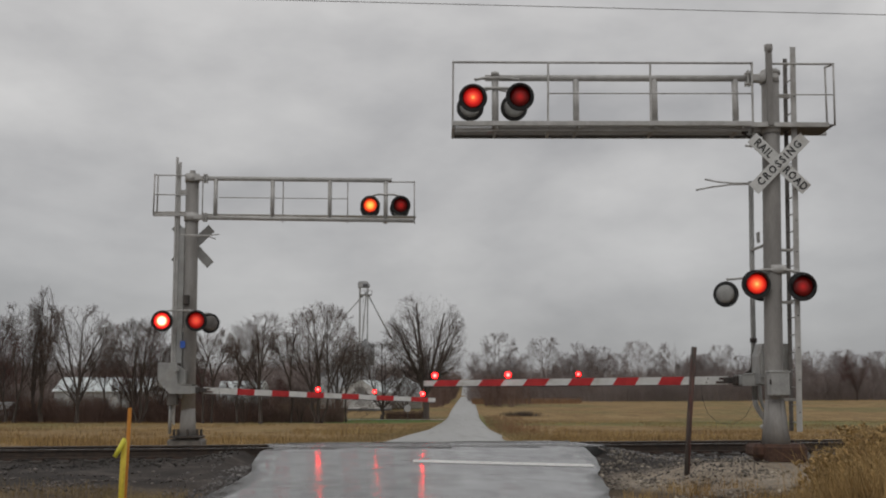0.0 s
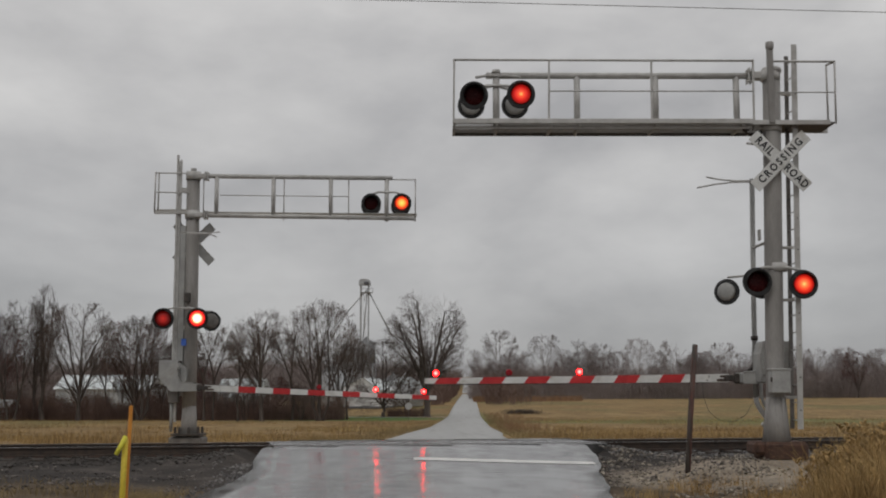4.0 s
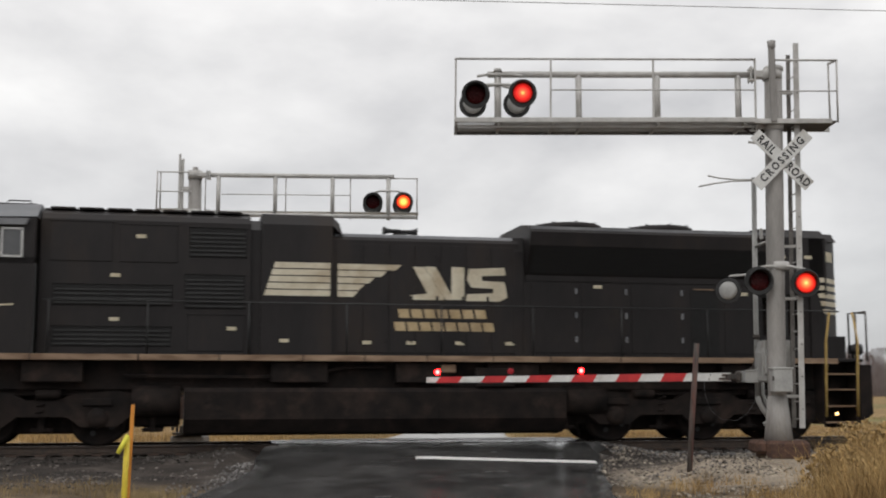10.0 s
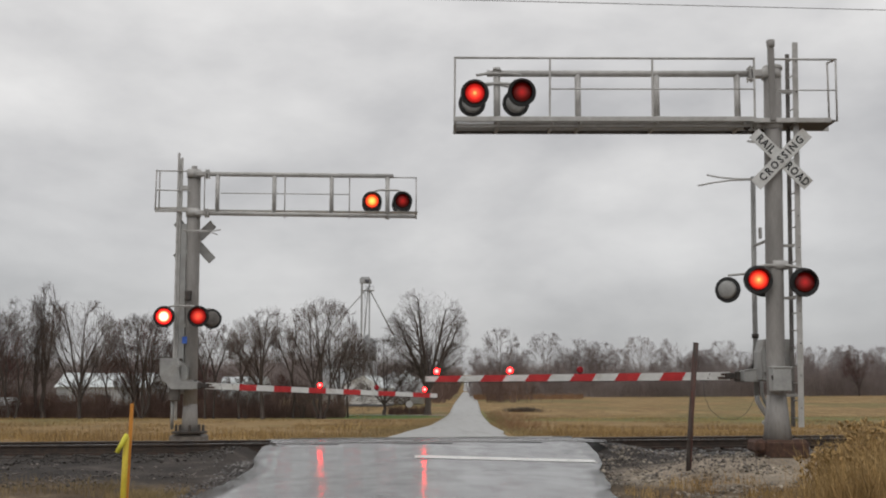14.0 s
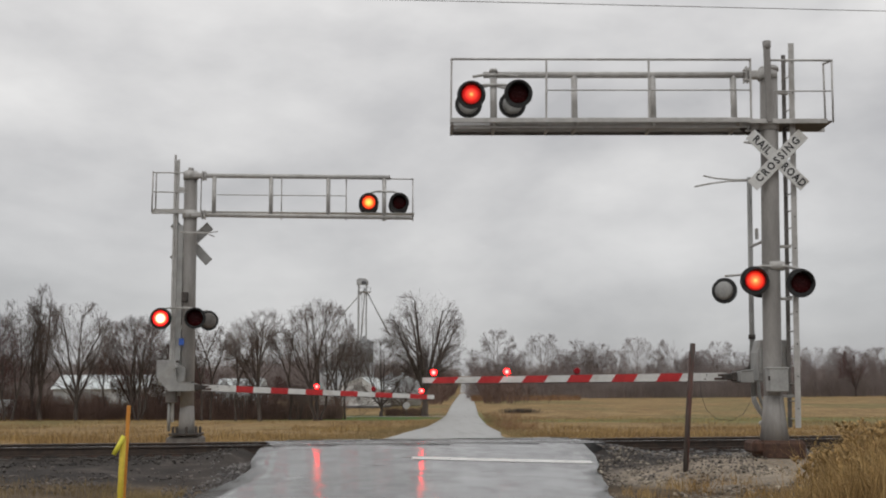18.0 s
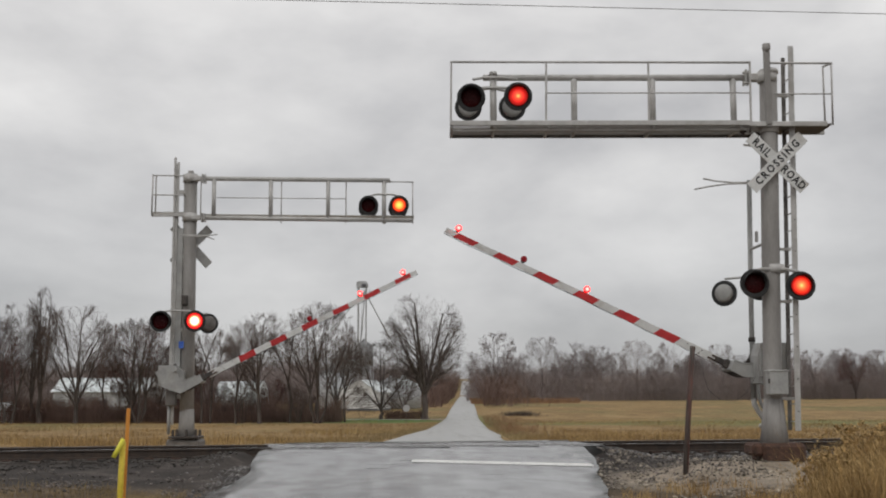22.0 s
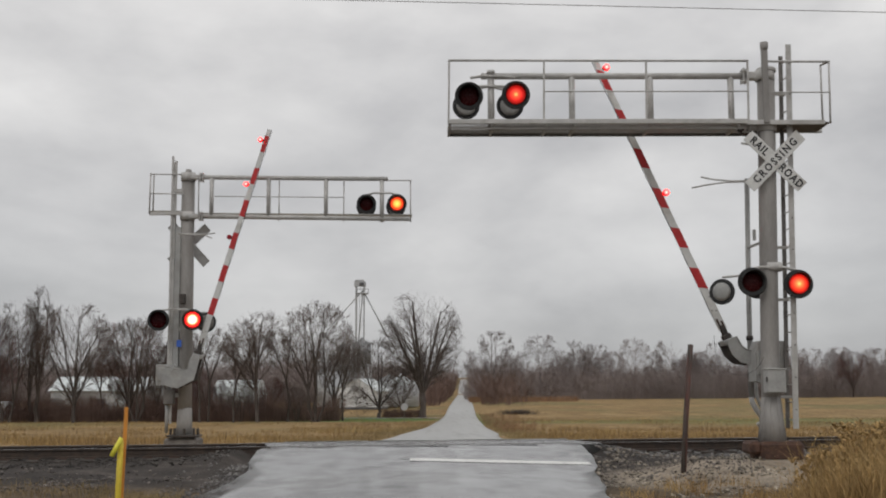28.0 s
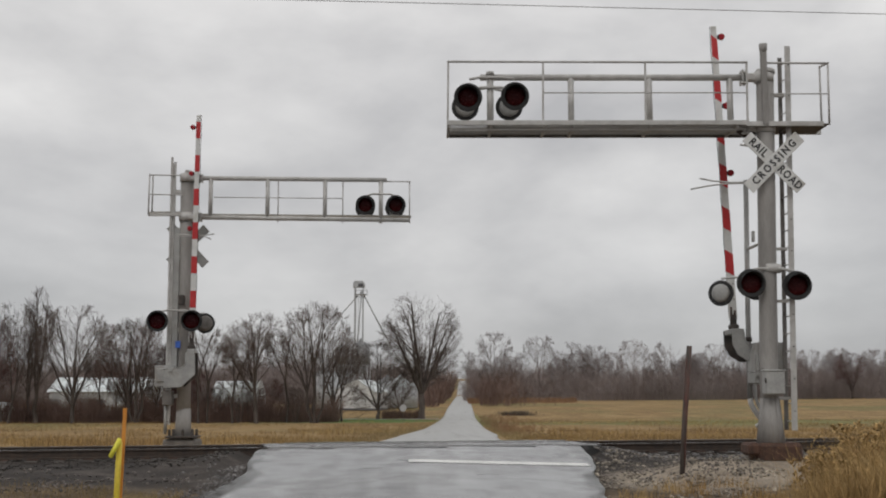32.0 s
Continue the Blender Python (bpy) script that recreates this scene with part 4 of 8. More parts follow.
    for x in (2.365, 3.735, 5.145):
        part("arm_post", Form().tube((near(x, 5.62, 0.3), near(x, 6.52, 0.3)), 0.055, 12), GALV, top)
    for z in (6.525, 5.62):
        g = Form()
        for x in (5.36, 5.42):
            g.box(near(x, z, 0.3), (0.03, 0.24, 0.26), 0.01)
        for e in (-1, 1):
            g.box(near(5.39, z + 0.09 * e, 0.2), (0.13, 0.03, 0.03), 0.006)
        g.box(near(5.6, z, 0.25), (0.36, 0.16, 0.14), 0.02)
        part("clamp", g, GALV, top, "bolted flange clamp")
        part("collar", Form().lathe(near(5.75, z, 0.2), (0, 0, 1), ((-0.09, 0.172), (0.09, 0.172)), 20), GALV, top)
    part("brace", Form().box(near(5.42, 5.55, 0.3), (0.34, 0.1, 0.2), 0.02, Matrix.Rotation(0.6, 4, "Y")), STEELDK, top)
    # the overhang right of the mast
    part("floor_beam", Form().box(near(6.09, 5.70), (1.36, 0.04, 0.085), 0.006), GALV, top)
    part("floor_plate", Form().box(near(6.1, 5.61, 0.4), (1.28, 0.76, 0.03), 0.005), STEELGREY, top)
    part("floor_beam", Form().box(near(6.08, 5.55, 0.8), (1.32, 0.04, 0.085), 0.006), GALV, top)
    bars(top, "rail_post", ((near(6.87, 5.68), near(6.885, 6.79)), (near(6.735, 5.70, 0.3), near(6.735, 6.70, 0.3))), 0.018)
    bars(top, "hand_rail", ((near(5.80, 6.79), near(6.9, 6.785)), (near(6.885, 6.785), near(6.735, 6.72, 0.3))), 0.02)
    bars(top, "knee_rail", ((near(5.86, 6.235), near(6.87, 6.235)),), 0.012)
    # ladder
    ladder(top, near(5.985, 0.42, 0.35), near(6.10, 6.92, 0.35), 0.33, 0.3, 0.06, (0.06, -1, 0))
    for z in (0.95, 2.6, 3.5, 5.1, 6.2):
        p = near(5.86 + 0.015 * z, z, 0.3)
        part("ladder_bracket", Form().box(p, (0.28, 0.05, 0.05), 0.005), GALV, top)
    # conduit standing left of the mast, with its braces and elbow
    c = Form().tube((near(5.375, 4.70, 1.35), near(5.335, 2.4, 1.35), near(5.325, 0.92, 1.35)), 0.047, 10)
    part("conduit", c, GALV2, top, "vertical conduit pipe")
    part("conduit_elbow", Form().tube((near(5.325, 0.95, 1.35), near(5.34, 0.86, 1.35), near(5.39, 0.76, 1.35), near(5.53, 0.56, 1.35)), 0.05, 10).lathe(near(5.44, 0.53, 1.35), (0.6, 0, -1), ((0, 0.06), (0.06, 0.06)), 10), GALV, top, "pale bent conduit elbow")
    part("conduit", Form().tube((near(5.41, 1.3, 1.3), near(5.415, 0.98, 1.3), near(5.46, 0.84, 1.3), near(5.56, 0.66, 1.3)), 0.034, 8), GALV2, top, "second thinner conduit")
    for z, dx in ((3.5, 0.0), (1.72, 0.0)):
        part("conduit_bracket", Form().tube((near(5.36, z, 1.35), near(5.60, z + 0.1, 0.3)), 0.028, 8), GALV, top)
    part("conduit_clip", Form().box(near(5.47, 3.72, 1.35), (0.05, 0.08, 0.2), 0.01), GALV, top)
    for z in (1.95,):
        part("coupling", Form().lathe(near(5.33, z, 1.35), (0, 0, 1), ((-0.04, 0.065), (0.04, 0.065)), 10), STEELDK, top)
    part("whip", Form().tube((near(5.36, 4.665), near(5.1, 4.665), near(4.8, 4.69), near(4.58, 4.735)), 0.014, 6), GALV, top, "bare bent wire arm")
    part("whip", Form().tube((near(5.36, 4.65), near(5.0, 4.64), near(4.7, 4.6), near(4.42, 4.545)), 0.014, 6), GALV, top, "bare bent wire arm")
    part("whip", Form().tube((near(5.3, 5.33), near(5.45, 5.31)), 0.02, 6), GALV, top)
    # gate mechanism, junction box
    mech = Form()
    mech.prism([(5.56, 1.22), (6.1, 1.14), (6.1, 1.92), (5.62, 1.92), (5.56, 1.7)], 20.72, 21.2)
    mech = part("gate_mechanism", mech, GALV2, top, "grey cast gate mechanism case")
    part("mechanism_lid", Form().box((5.72, 20.70, 1.58), (0.26, 0.04, 0.5), 0.012), GALV2, mech)
    part("pivot_shaft", Form().lathe((5.812, 21.0, 1.716), (0, 1, 0), ((0, 0.05), (0.42, 0.05)), 16), GALV2, mech)
    j = part("junction_box", Form().box(near(5.73, 1.22, -0.02), (0.33, 0.24, 0.41), 0.02), GALV2, top, "square junction box on the mast")
    part("latch", Form().box(near(5.60, 1.25, -0.15), (0.03, 0.03, 0.08), 0.006), STEELDK, j)
    part("junction_lid", Form().box(near(5.73, 1.42, -0.02), (0.36, 0.27, 0.03), 0.008), GALV2, j)
    # flashers on the mast
    arm = Form().tube((near(5.41, 3.13, 0.06), near(5.55, 3.16, 0.06), near(5.94, 3.16, 0.06), near(6.20, 3.1, 0.06)), 0.026, 8)
    part("crossarm", arm, GALV, top, "pipe arm that carries the flashers")
    part("arm_collar", Form().lathe(near(5.75, 3.16, 0.2), (0, 0, 1), ((-0.07, 0.185), (0.07, 0.185)), 16), GALV, top)
    lamp_unit(top, near(5.41, 2.91, -0.02), -4, "a")
    lamp_unit(top, near(6.20, 2.87, -0.02), -4, "b")
    lamp_unit(top, near(4.885, 2.74, 0.25), 150, "a", 0.84, lit=False)
    lamp_unit(top, near(5.50, 2.86, 0.55), 160, "b", lit=False)
    part("crossarm", Form().tube((near(4.9, 2.99, 0.25), near(5.15, 3.01, 0.25), near(5.55, 3.1, 0.3)), 0.02, 6), GALV, top)
    # flashers at the end of the arm
    part("hanger", Form().tube((near(0.955, 5.60, 0.22), near(0.955, 6.6, 0.22)), 0.062, 12), GALV, top, "upright that carries the overhead flashers")
    part("hanger_cap", Form().lathe(near(0.955, 6.6, 0.22), (0, 0, 1), ((-0.03, 0.08), (0.03, 0.07)), 12), GALV, top)
    for z in (6.5, 6.32):
        part("crossarm", Form().tube((near(0.6, z, 0.1), near(0.78, z + 0.03, 0.15), near(1.13, z + 0.03, 0.15), near(1.38, z, 0.1)), 0.026, 8), GALV, top)
    lamp_unit(top, near(0.57, 6.175), -2, "a", 1.0, True, "overhead_flasher", 6, GLOWARM)
    lamp_unit(top, near(1.39, 6.195), -2, "b", 1.0, True, "overhead_flasher", 6, GLOWARM)
    lamp_unit(top, near(0.52, 6.0, 0.9), 180, "a", 0.95, False, "overhead_flasher", -4)
    lamp_unit(top, near(1.285, 6.0, 0.9), 180, "b", 0.95, False, "overhead_flasher", -4)
    part("crossarm", Form().tube((near(0.54, 6.26, 0.85), near(0.92, 6.35, 0.5), near(1.30, 6.26, 0.85)), 0.024, 8), GALV, top)
    crossbuck(top, near(5.875, 5.015, -0.03), 0, True)
    part("sign_bracket", Form().box(near(5.84, 5.02, 0.06), (0.2, 0.14, 0.1), 0.01), GALV, top)


build_near_signal()

FAR_TURN = 3.6


def far(x, z, dy=0.0):
    """A place on the far signal, whose arm swings slightly away from the camera."""
    y = FAR_Y + dy + (x + 6.11) * math.tan(radians(FAR_TURN))
    k = y / FAR_Y
    return Vector((x * k, y, 1.03 + (z - 1.03) * (FAR_Y + dy) / FAR_Y))


def build_far_signal():
    top = thing("cantilever_signal", pose(0, 0, 0), "grey cantilever crossing signal seen from its back", "railroad signal", "crossing signals")
    f = Form()
    f.box((-6.13, 29.05, -0.17), (0.8, 0.8, 0.3), 0.05)
    part("foundation", f, STEELGREY, top, "low stained concrete foundation")
    b0, b1 = Vector((-6.1, 28.95, 0.0)), far(-6.11, 6.42, 0.12)
    mast = part("mast", Form().tube((b0, b0 + (b1 - b0) * 0.5, b1), (0.168, 0.165, 0.16), 20), MASTGREY, top, "thick round galvanised mast")
    part("base_skirt", Form().tube((b0, b0 + Vector((0, 0, 0.35)), b0 + Vector((0, 0, 0.7))), (0.205, 0.19, 0.17), 16), MASTGREY, mast)
    nuts = Form()
    for k in range(8):
        a = k * math.pi / 4 + 0.2
        nuts.box(b0 + Vector((0.32 * math.cos(a), 0.32 * math.sin(a), 0.1)), (0.06, 0.06, 0.22), 0.01)
    nuts.box(b0 + Vector((0, 0, 0.03)), (0.72, 0.72, 0.05), 0.01)
    part("anchor_bolts", nuts, STEELDK, mast)
    part("mast_cap", Form().lathe(b1, (0, 0, 1), ((-0.05, 0.18), (0.0, 0.18), (0.02, 0.14), (0.03, 0.07), (0.1, 0.07), (0.11, 0.03)), 20), MASTGREY, mast)
    # ladder rail with channel beside the mast
    l0, l1 = Vector((-6.50, 28.85, 0.36)), far(-6.50, 6.86, 0.0)
    part("ladder_rail", Form().box((l0 + l1) / 2, (0.05, 0.07, (l1 - l0).length), 0.006).box((l0 + l1) / 2 + Vector((0.05, 0.02, -0.05)), (0.06, 0.03, (l1 - l0).length - 0.2), 0.004), GALV, top)
    part("ladder_rail", Form().box((l0 + l1) / 2 + Vector((0.0, 0.36, -0.05)), (0.05, 0.06, (l1 - l0).length), 0.006), GALV, top)
    rung = fixed(Form().tube((Vector((0, 0, 0)), Vector((0, 0.36, 0))), 0.011, 6).mesh("rung", GALV))
    for k in range(20):
        part("rung", rung, GALV, top, "", Matrix.Translation(l0 + (l1 - l0) * ((k + 0.6) / 21)))
    for z in (6.0, 4.4, 2.6, 1.0):
        part("ladder_bracket", Form().box((-6.36, 28.86, z), (0.26, 0.06, 0.1), 0.008), GALV, top)
    part("channel", Form().box((-6.335, 28.87, 3.35), (0.14, 0.1, 3.5), 0.01), GALV2, top, "wide cable channel along the mast")
    part("control_box", Form().box((-6.17, 28.74, 3.32), (0.14, 0.12, 0.24), 0.015), STEELDK, top)
    part("emergency_sign", Form().box((-6.23, 28.72, 2.24), (0.12, 0.006, 0.17), 0.002), BLUE, top, "small blue enamel notice")
    # arm
    part("arm_pipe", Form().tube((far(-5.98, 6.335, 0), far(-1.2, 6.335, 0)), 0.056, 14), GALV, top, "round upper arm pipe")
    part("arm_pipe", Form().tube((far(-5.98, 5.36, 0), far(-0.66, 5.33, 0)), 0.056, 14), GALV, top, "round lower arm pipe")
    for x in (-5.53, -4.13, -2.72):
        part("arm_post", Form().tube((far(x, 5.35), far(x, 6.33)), 0.052, 12), GALV, top)
    for z in (6.33, 5.36):
        g = Form()
        for x in (-5.81, -5.75):
            g.box(far(x, z), (0.03, 0.2, 0.22), 0.01)
        g.box(far(-5.95, z), (0.24, 0.14, 0.12), 0.02)
        part("clamp", g, GALV, top, "bolted flange clamp")
        part("collar", Form().lathe(far(-6.11, z, 0.1), (0, 0, 1), ((-0.1, 0.182), (0.1, 0.182)), 20), GALV, top)
    # catwalk behind the arm
    part("catwalk", Form().box(far(-3.2, 5.40, 0.45), (5.3, 0.5, 0.03), 0.004, Matrix.Rotation(radians(FAR_TURN), 4, "Z")), GALV, top, "dark grating floor of the catwalk")
    for x in (-3.87, -2.28, -0.64):
        part("rail_post", Form().tube((far(x, 5.25, 0.1), far(x, 6.31, 0.1)), 0.016, 6), GALV, top)
    part("rail_post", Form().tube((far(-5.85, 5.42, 0.1), far(-5.85, 6.3, 0.1)), 0.016, 6), GALV, top)
    part("hand_rail", Form().tube((far(-1.25, 6.30, 0.05), far(-0.62, 6.30, 0.05)), 0.016, 6), GALV, top)
    part("knee_rail", Form().tube((far(-5.45, 5.86, 0.1), far(-2.28, 5.86, 0.1)), 0.012, 6), GALV, top)
    # left end of the catwalk
    bars(top, "rail_post", ((far(-7.05, 5.42), far(-7.04, 6.43)), (far(-6.96, 5.45, 0.1), far(-6.96, 6.40, 0.1))), 0.02)
    bars(top, "hand_rail", ((far(-7.05, 6.40), far(-6.15, 6.40)), (far(-7.05, 5.92), far(-6.15, 5.91))), 0.016)
    part("floor_beam", Form().box(far(-6.55, 5.42), (1.0, 0.05, 0.08), 0.006), GALV, top)
    part("floor_plate", Form().box(far(-6.55, 5.44, 0.4), (0.9, 0.6, 0.03), 0.004), GALV, top)
    # flashers facing the camera on the mast and on the arm
    part("crossarm", Form().tube((far(-6.76, 3.04, -0.36), far(-6.5, 3.07, -0.3), far(-6.3, 3.07, -0.1), far(-6.1, 3.07, -0.28), far(-5.93, 3.04, -0.36)), 0.024, 8), GALV, top, "pipe arm that carries the flashers")
    lamp_unit(top, far(-6.76, 2.81, -0.42), 6, "a", 1.12, glow=GLOWDAZZLE)
    lamp_unit(top, far(-5.93, 2.82, -0.42), 6, "b", 1.12, glow=GLOWDAZZLE)
    lamp_unit(top, far(-5.60, 2.76, 0.45), 205, "b", lit=False, shell=STEELGREY)
    part("crossarm", Form().tube((far(-6.1, 2.98, 0.2), far(-5.62, 3.0, 0.42)), 0.022, 6), GALV, top)
    part("hanger", Form().tube((far(-1.345, 5.25), far(-1.345, 6.3)), 0.055, 12), GALV, top, "upright that carries the overhead flashers")
    part("crossarm", Form().tube((far(-1.70, 5.93, -0.05), far(-1.55, 5.98, -0.05), far(-1.13, 5.98, -0.05), far(-0.98, 5.93, -0.05)), 0.026, 8), GALV, top)
    lamp_unit(top, far(-1.725, 5.70, -0.1), 4, "a", 0.98, True, "overhead_flasher", 5, GLOWFAR)
    lamp_unit(top, far(-0.975, 5.71, -0.1), 4, "b", 0.98, True, "overhead_flasher", 5, GLOWFAR)
    lamp_unit(top, far(-1.73, 5.62, 0.5), 184, "a", 0.98, False, "overhead_flasher", -4)
    lamp_unit(top, far(-1.0, 5.62, 0.5), 184, "b", 0.98, False, "overhead_flasher", -4)
    crossbuck(top, far(-6.06, 4.66, 0.3), 28, False)
    part("sign_bracket", Form().box(far(-6.02, 4.66, 0.2), (0.2, 0.2, 0.06), 0.01), GALV, top)
    for dz, tip in ((0.0, (-5.42, 4.95)), (0.02, (-5.5, 4.82))):
        part("whip", Form().tube((far(-6.35, 4.93, -0.1), far(-6.0, 4.9 + dz, -0.2), far(-5.75, 4.9 + dz, -0.2), far(tip[0], tip[1], -0.2)), 0.014, 6), GALV, top, "bare bent wire arm")
    # gate mechanism
    g = Form()
    g.prism([(-6.74, 1.74), (-6.32, 1.74), (-6.12, 1.6), (-6.12, 1.3), (-6.4, 1.24), (-6.74, 1.24)], 28.6, 28.86)
    mech = part("gate_mechanism", g, GALV2, top, "grey cast gate mechanism case")
    part("mechanism_lid", Form().box((-6.55, 28.58, 1.5), (0.28, 0.04, 0.32), 0.012), GALV2, mech)
    part("pivot_shaft", Form().lathe((-6.315, 28.35, 1.627), (0, 1, 0), ((0, 0.045), (0.5, 0.045)), 16), GALV2, mech)
    part("junction_box", Form().box((-6.44, 28.75, 0.96), (0.24, 0.22, 0.36), 0.02), STEELGREY, top, "dark junction box under the mechanism")
    part("conduit", Form().tube(((-6.5, 28.8, 0.8), (-6.5, 28.8, 0.1)), 0.04, 8), GALV2, top)


build_far_signal()


def gate(at, way, length, drop, slope, label, reds, lamps, slant, outline, sides):
    """A striped gate arm on its pivot. way is -1 or 1: to which side the arm reaches when it lies."""
    top = thing("gate_arm", Matrix.Translation(at), label, "crossing gate", "crossing gates")

    def line(u, dz=0.0, y=0.0):
        return Vector((way * u, y, -drop - slope * u + dz))

    start = 0.66
    # two curved plates, one on each side of the mechanism, tied by a cross plate that carries the boom
    # the rear plate's shadow side is put into its colour as dark steel
    for y, material, note in ((sides[0], GALV2, "grey curved support plate"), (sides[1], STEELDK, "curved support plate darkened for its shadow side")):
        b = Form()
        b.prism([(way * u, z) for u, z in outline], y - 0.02, y + 0.02)
        p = part("support_arm", b, material, top, note)
        e = 1 if y > 0 else -1
        part("plate_rim", Form().tube([(way * u, y + e * 0.022, z) for u, z in outline[:5]], 0.014, 6), material, p)
    span, mid = sides[1] - sides[0], (sides[0] + sides[1]) / 2
    part("hub", Form().lathe((0, sides[0] - 0.03, 0), (0, 1, 0), ((0, 0.05), (span + 0.06, 0.05)), 16), GALV2, top)
    part("cross_plate", Form().box(line(0.43) + Vector((0, mid, 0.0)), (0.1, span, 0.19), 0.015), GALV2, top, "grey plate that joins the support arms")
    part("clamp_block", Form().box(line(0.60), (0.3, 0.09, 0.11), 0.015).box(line(0.52), (0.1, 0.14, 0.17), 0.02), STEELDK, top, "dark bolted clamp at the arm's root")
    # rusted straps that grip the boom's root, their bolts, and bolts along its bare end
    for y in (-0.034, 0.034):
        for dz in (-0.034, 0.03):
            strap = part("clamp_strap", Form().box(line(0.68 - dz, dz, y), (0.34, 0.012, 0.036), 0.004), RUST, top, "rusted strap along the boom's root")
            for u in (0.58, 0.74):
                part("bolt", Form().lathe(line(u - dz, dz, y), (0, 1 if y > 0 else -1, 0), ((0.0, 0.014), (0.016, 0.014), (0.018, 0.008)), 6), STEELDK, strap)
    for u in (1.02, 1.05, 1.3):
        part("bolt", Form().lathe(line(u, 0.035 if u != 1.05 else -0.035, -0.02), (0, -1, 0), ((0.0, 0.013), (0.01, 0.013), (0.012, 0.006)), 6), STEELDK, top)
    # the arm, tapered
    n = 16
    v, fc = [], []
    for k in range(n + 1):
        u = start + (length - start) * k / n
        h = 0.074 - 0.026 * k / n
        for y, s in ((-0.02, -1), (0.02, -1), (0.02, 1), (-0.02, 1)):
            v.append(line(u, s * h, y))
    for k in range(n):
        for q in range(4):
            fc.append((4 * k + q, 4 * k + (q + 1) % 4, 4 * k + 4 + (q + 1) % 4, 4 * k + 4 + q))
    fc += [(0, 1, 2, 3), (4 * n + 3, 4 * n + 2, 4 * n + 1, 4 * n)]
    part("boom", Form().add(v, fc), WHITE, top, "white tapered boom")
    for u0, u1 in reds:
        # a sleeve of sheeting round the boom
        f = Form()
        pts = []
        for u in (u0, u1):
            h = 0.077 - 0.026 * (u - start) / (length - start)
            pts += [line(u + slant, h, -0.024), line(u + slant, h, 0.024), line(u - slant, -h, 0.024), line(u - slant, -h, -0.024)]
        f.add(pts, [(0, 1, 2, 3), (4, 7, 6, 5), (0, 4, 5, 1), (1, 5, 6, 2), (2, 6, 7, 3), (3, 7, 4, 0)])
        part("red_stripe", f, RED, top, "slanted red reflective stripe")
    for u, phase in lamps:
        p = line(u, 0.135)
        lamp = part("gate_lamp", Form().tube((line(u, 0.03), line(u, 0.09)), 0.02, 8).box(line(u, 0.085), (0.08, 0.06, 0.03), 0.006), BLACK, top, "small red lamp on the arm")
        part("lamp_cup", Form().lathe(p + Vector((0, -0.035, 0)), (0, 1, 0), ((0, 0.045), (0.01, 0.06), (0.06, 0.06), (0.07, 0.045)), 16), LENSRED, lamp, "red lamp body")
        bulb = part("bulb", Form().lathe((0, 0, 0), (0, -1, 0), ((0, 0.057), (0.012, 0.042), (0.014, 0.01)), 16), GLOWGATE, lamp, "glowing red lamp", Matrix.Translation(p))
        (GATE_A if phase == "a" else GATE_B if phase == "b" else BULBS_STEADY).append((bulb, 0.01, -0.04))
    part("lamp_cable", Form().tube([line(start + (length - start) * k / 12, -0.065 - 0.012 * (k % 2)) for k in range(13)], 0.006, 5), CABLE, top)
    return top


NEAR_PIVOT, FAR_PIVOT = (5.812, 21.35, 1.716), (-6.315, 28.52, 1.627)
NEAR_GATE = gate(NEAR_PIVOT, -1, 6.11, 0.42, 0.010, "red and white striped gate arm with small red lamps", 
                 [(5.50 - 0.803 * k, 5.90 - 0.803 * k) for k in range(6)], ((5.91, "s"), (4.60, "a"), (3.34, "b")), -0.042,
                 [(0.12, 0.13), (0.12, -0.12), (0.16, -0.24), (0.27, -0.31), (0.47, -0.33), (0.47, -0.53), (0.2, -0.53), (0.02, -0.45), (-0.1, -0.28), (-0.12, 0.13)], (-0.28, 0.34))
FAR_GATE = gate(FAR_PIVOT, 1, 6.2, 0.46, 0.042, "red and white striped gate arm of the far signal",
                [(5.62 - 0.83 * k, 6.03 - 0.83 * k) for k in range(6)], ((5.90, "s"), (3.395, "a"), (4.75, "b")), 0.004,
                [(0.02, 0.17), (0.03, -0.2), (0.07, -0.32), (0.14, -0.36), (0.4, -0.37), (0.4, -0.57), (-0.13, -0.57), (-0.42, -0.24), (-0.42, 0.17)], (-0.1, 0.28))


# ---- the locomotive: +x is its front, +y its left side, which the camera sees ----
LOUVRE = mat("black_louvre_screen", (0.004, 0.004, 0.004), (0.008, 0.0075, 0.0075), 3, 0.7, 0.8, 0, 0.5, stretch=(1, 1, 14), fine=30)
LABEL = mat("small_cream_stencil", (0.5, 0.44, 0.3), (0.62, 0.56, 0.42), 9, 0.6, 0.7, 0, 0.02)


def slab(x0, x1, y0, y1, z0, z1, bevel=0.015):
    return Form().box(((x0 + x1) / 2, (y0 + y1) / 2, (z0 + z1) / 2), (abs(x1 - x0), abs(y1 - y0), abs(z1 - z0)), bevel)


def section(x0, x1, outline):
    """A length of hood: an outline of (y, z) pushed along x."""
    return Form().prism(outline, x0, x1, "x")


def both(outline):
    """Mirrors the left half of a cross-section, listed from the bottom up."""
    return [(y, z) for y, z in outline] + [(-y, z) for y, z in reversed(outline)]


def decal(parent, points, y, material=CREAM, name="marking", thick=0.004, label=""):
    """A flat painted shape of (x, z) points on a side at y."""
    s = 1 if y > 0 else -1
    return part(name, Form().prism(points, y, y + s * thick), material, parent, label)


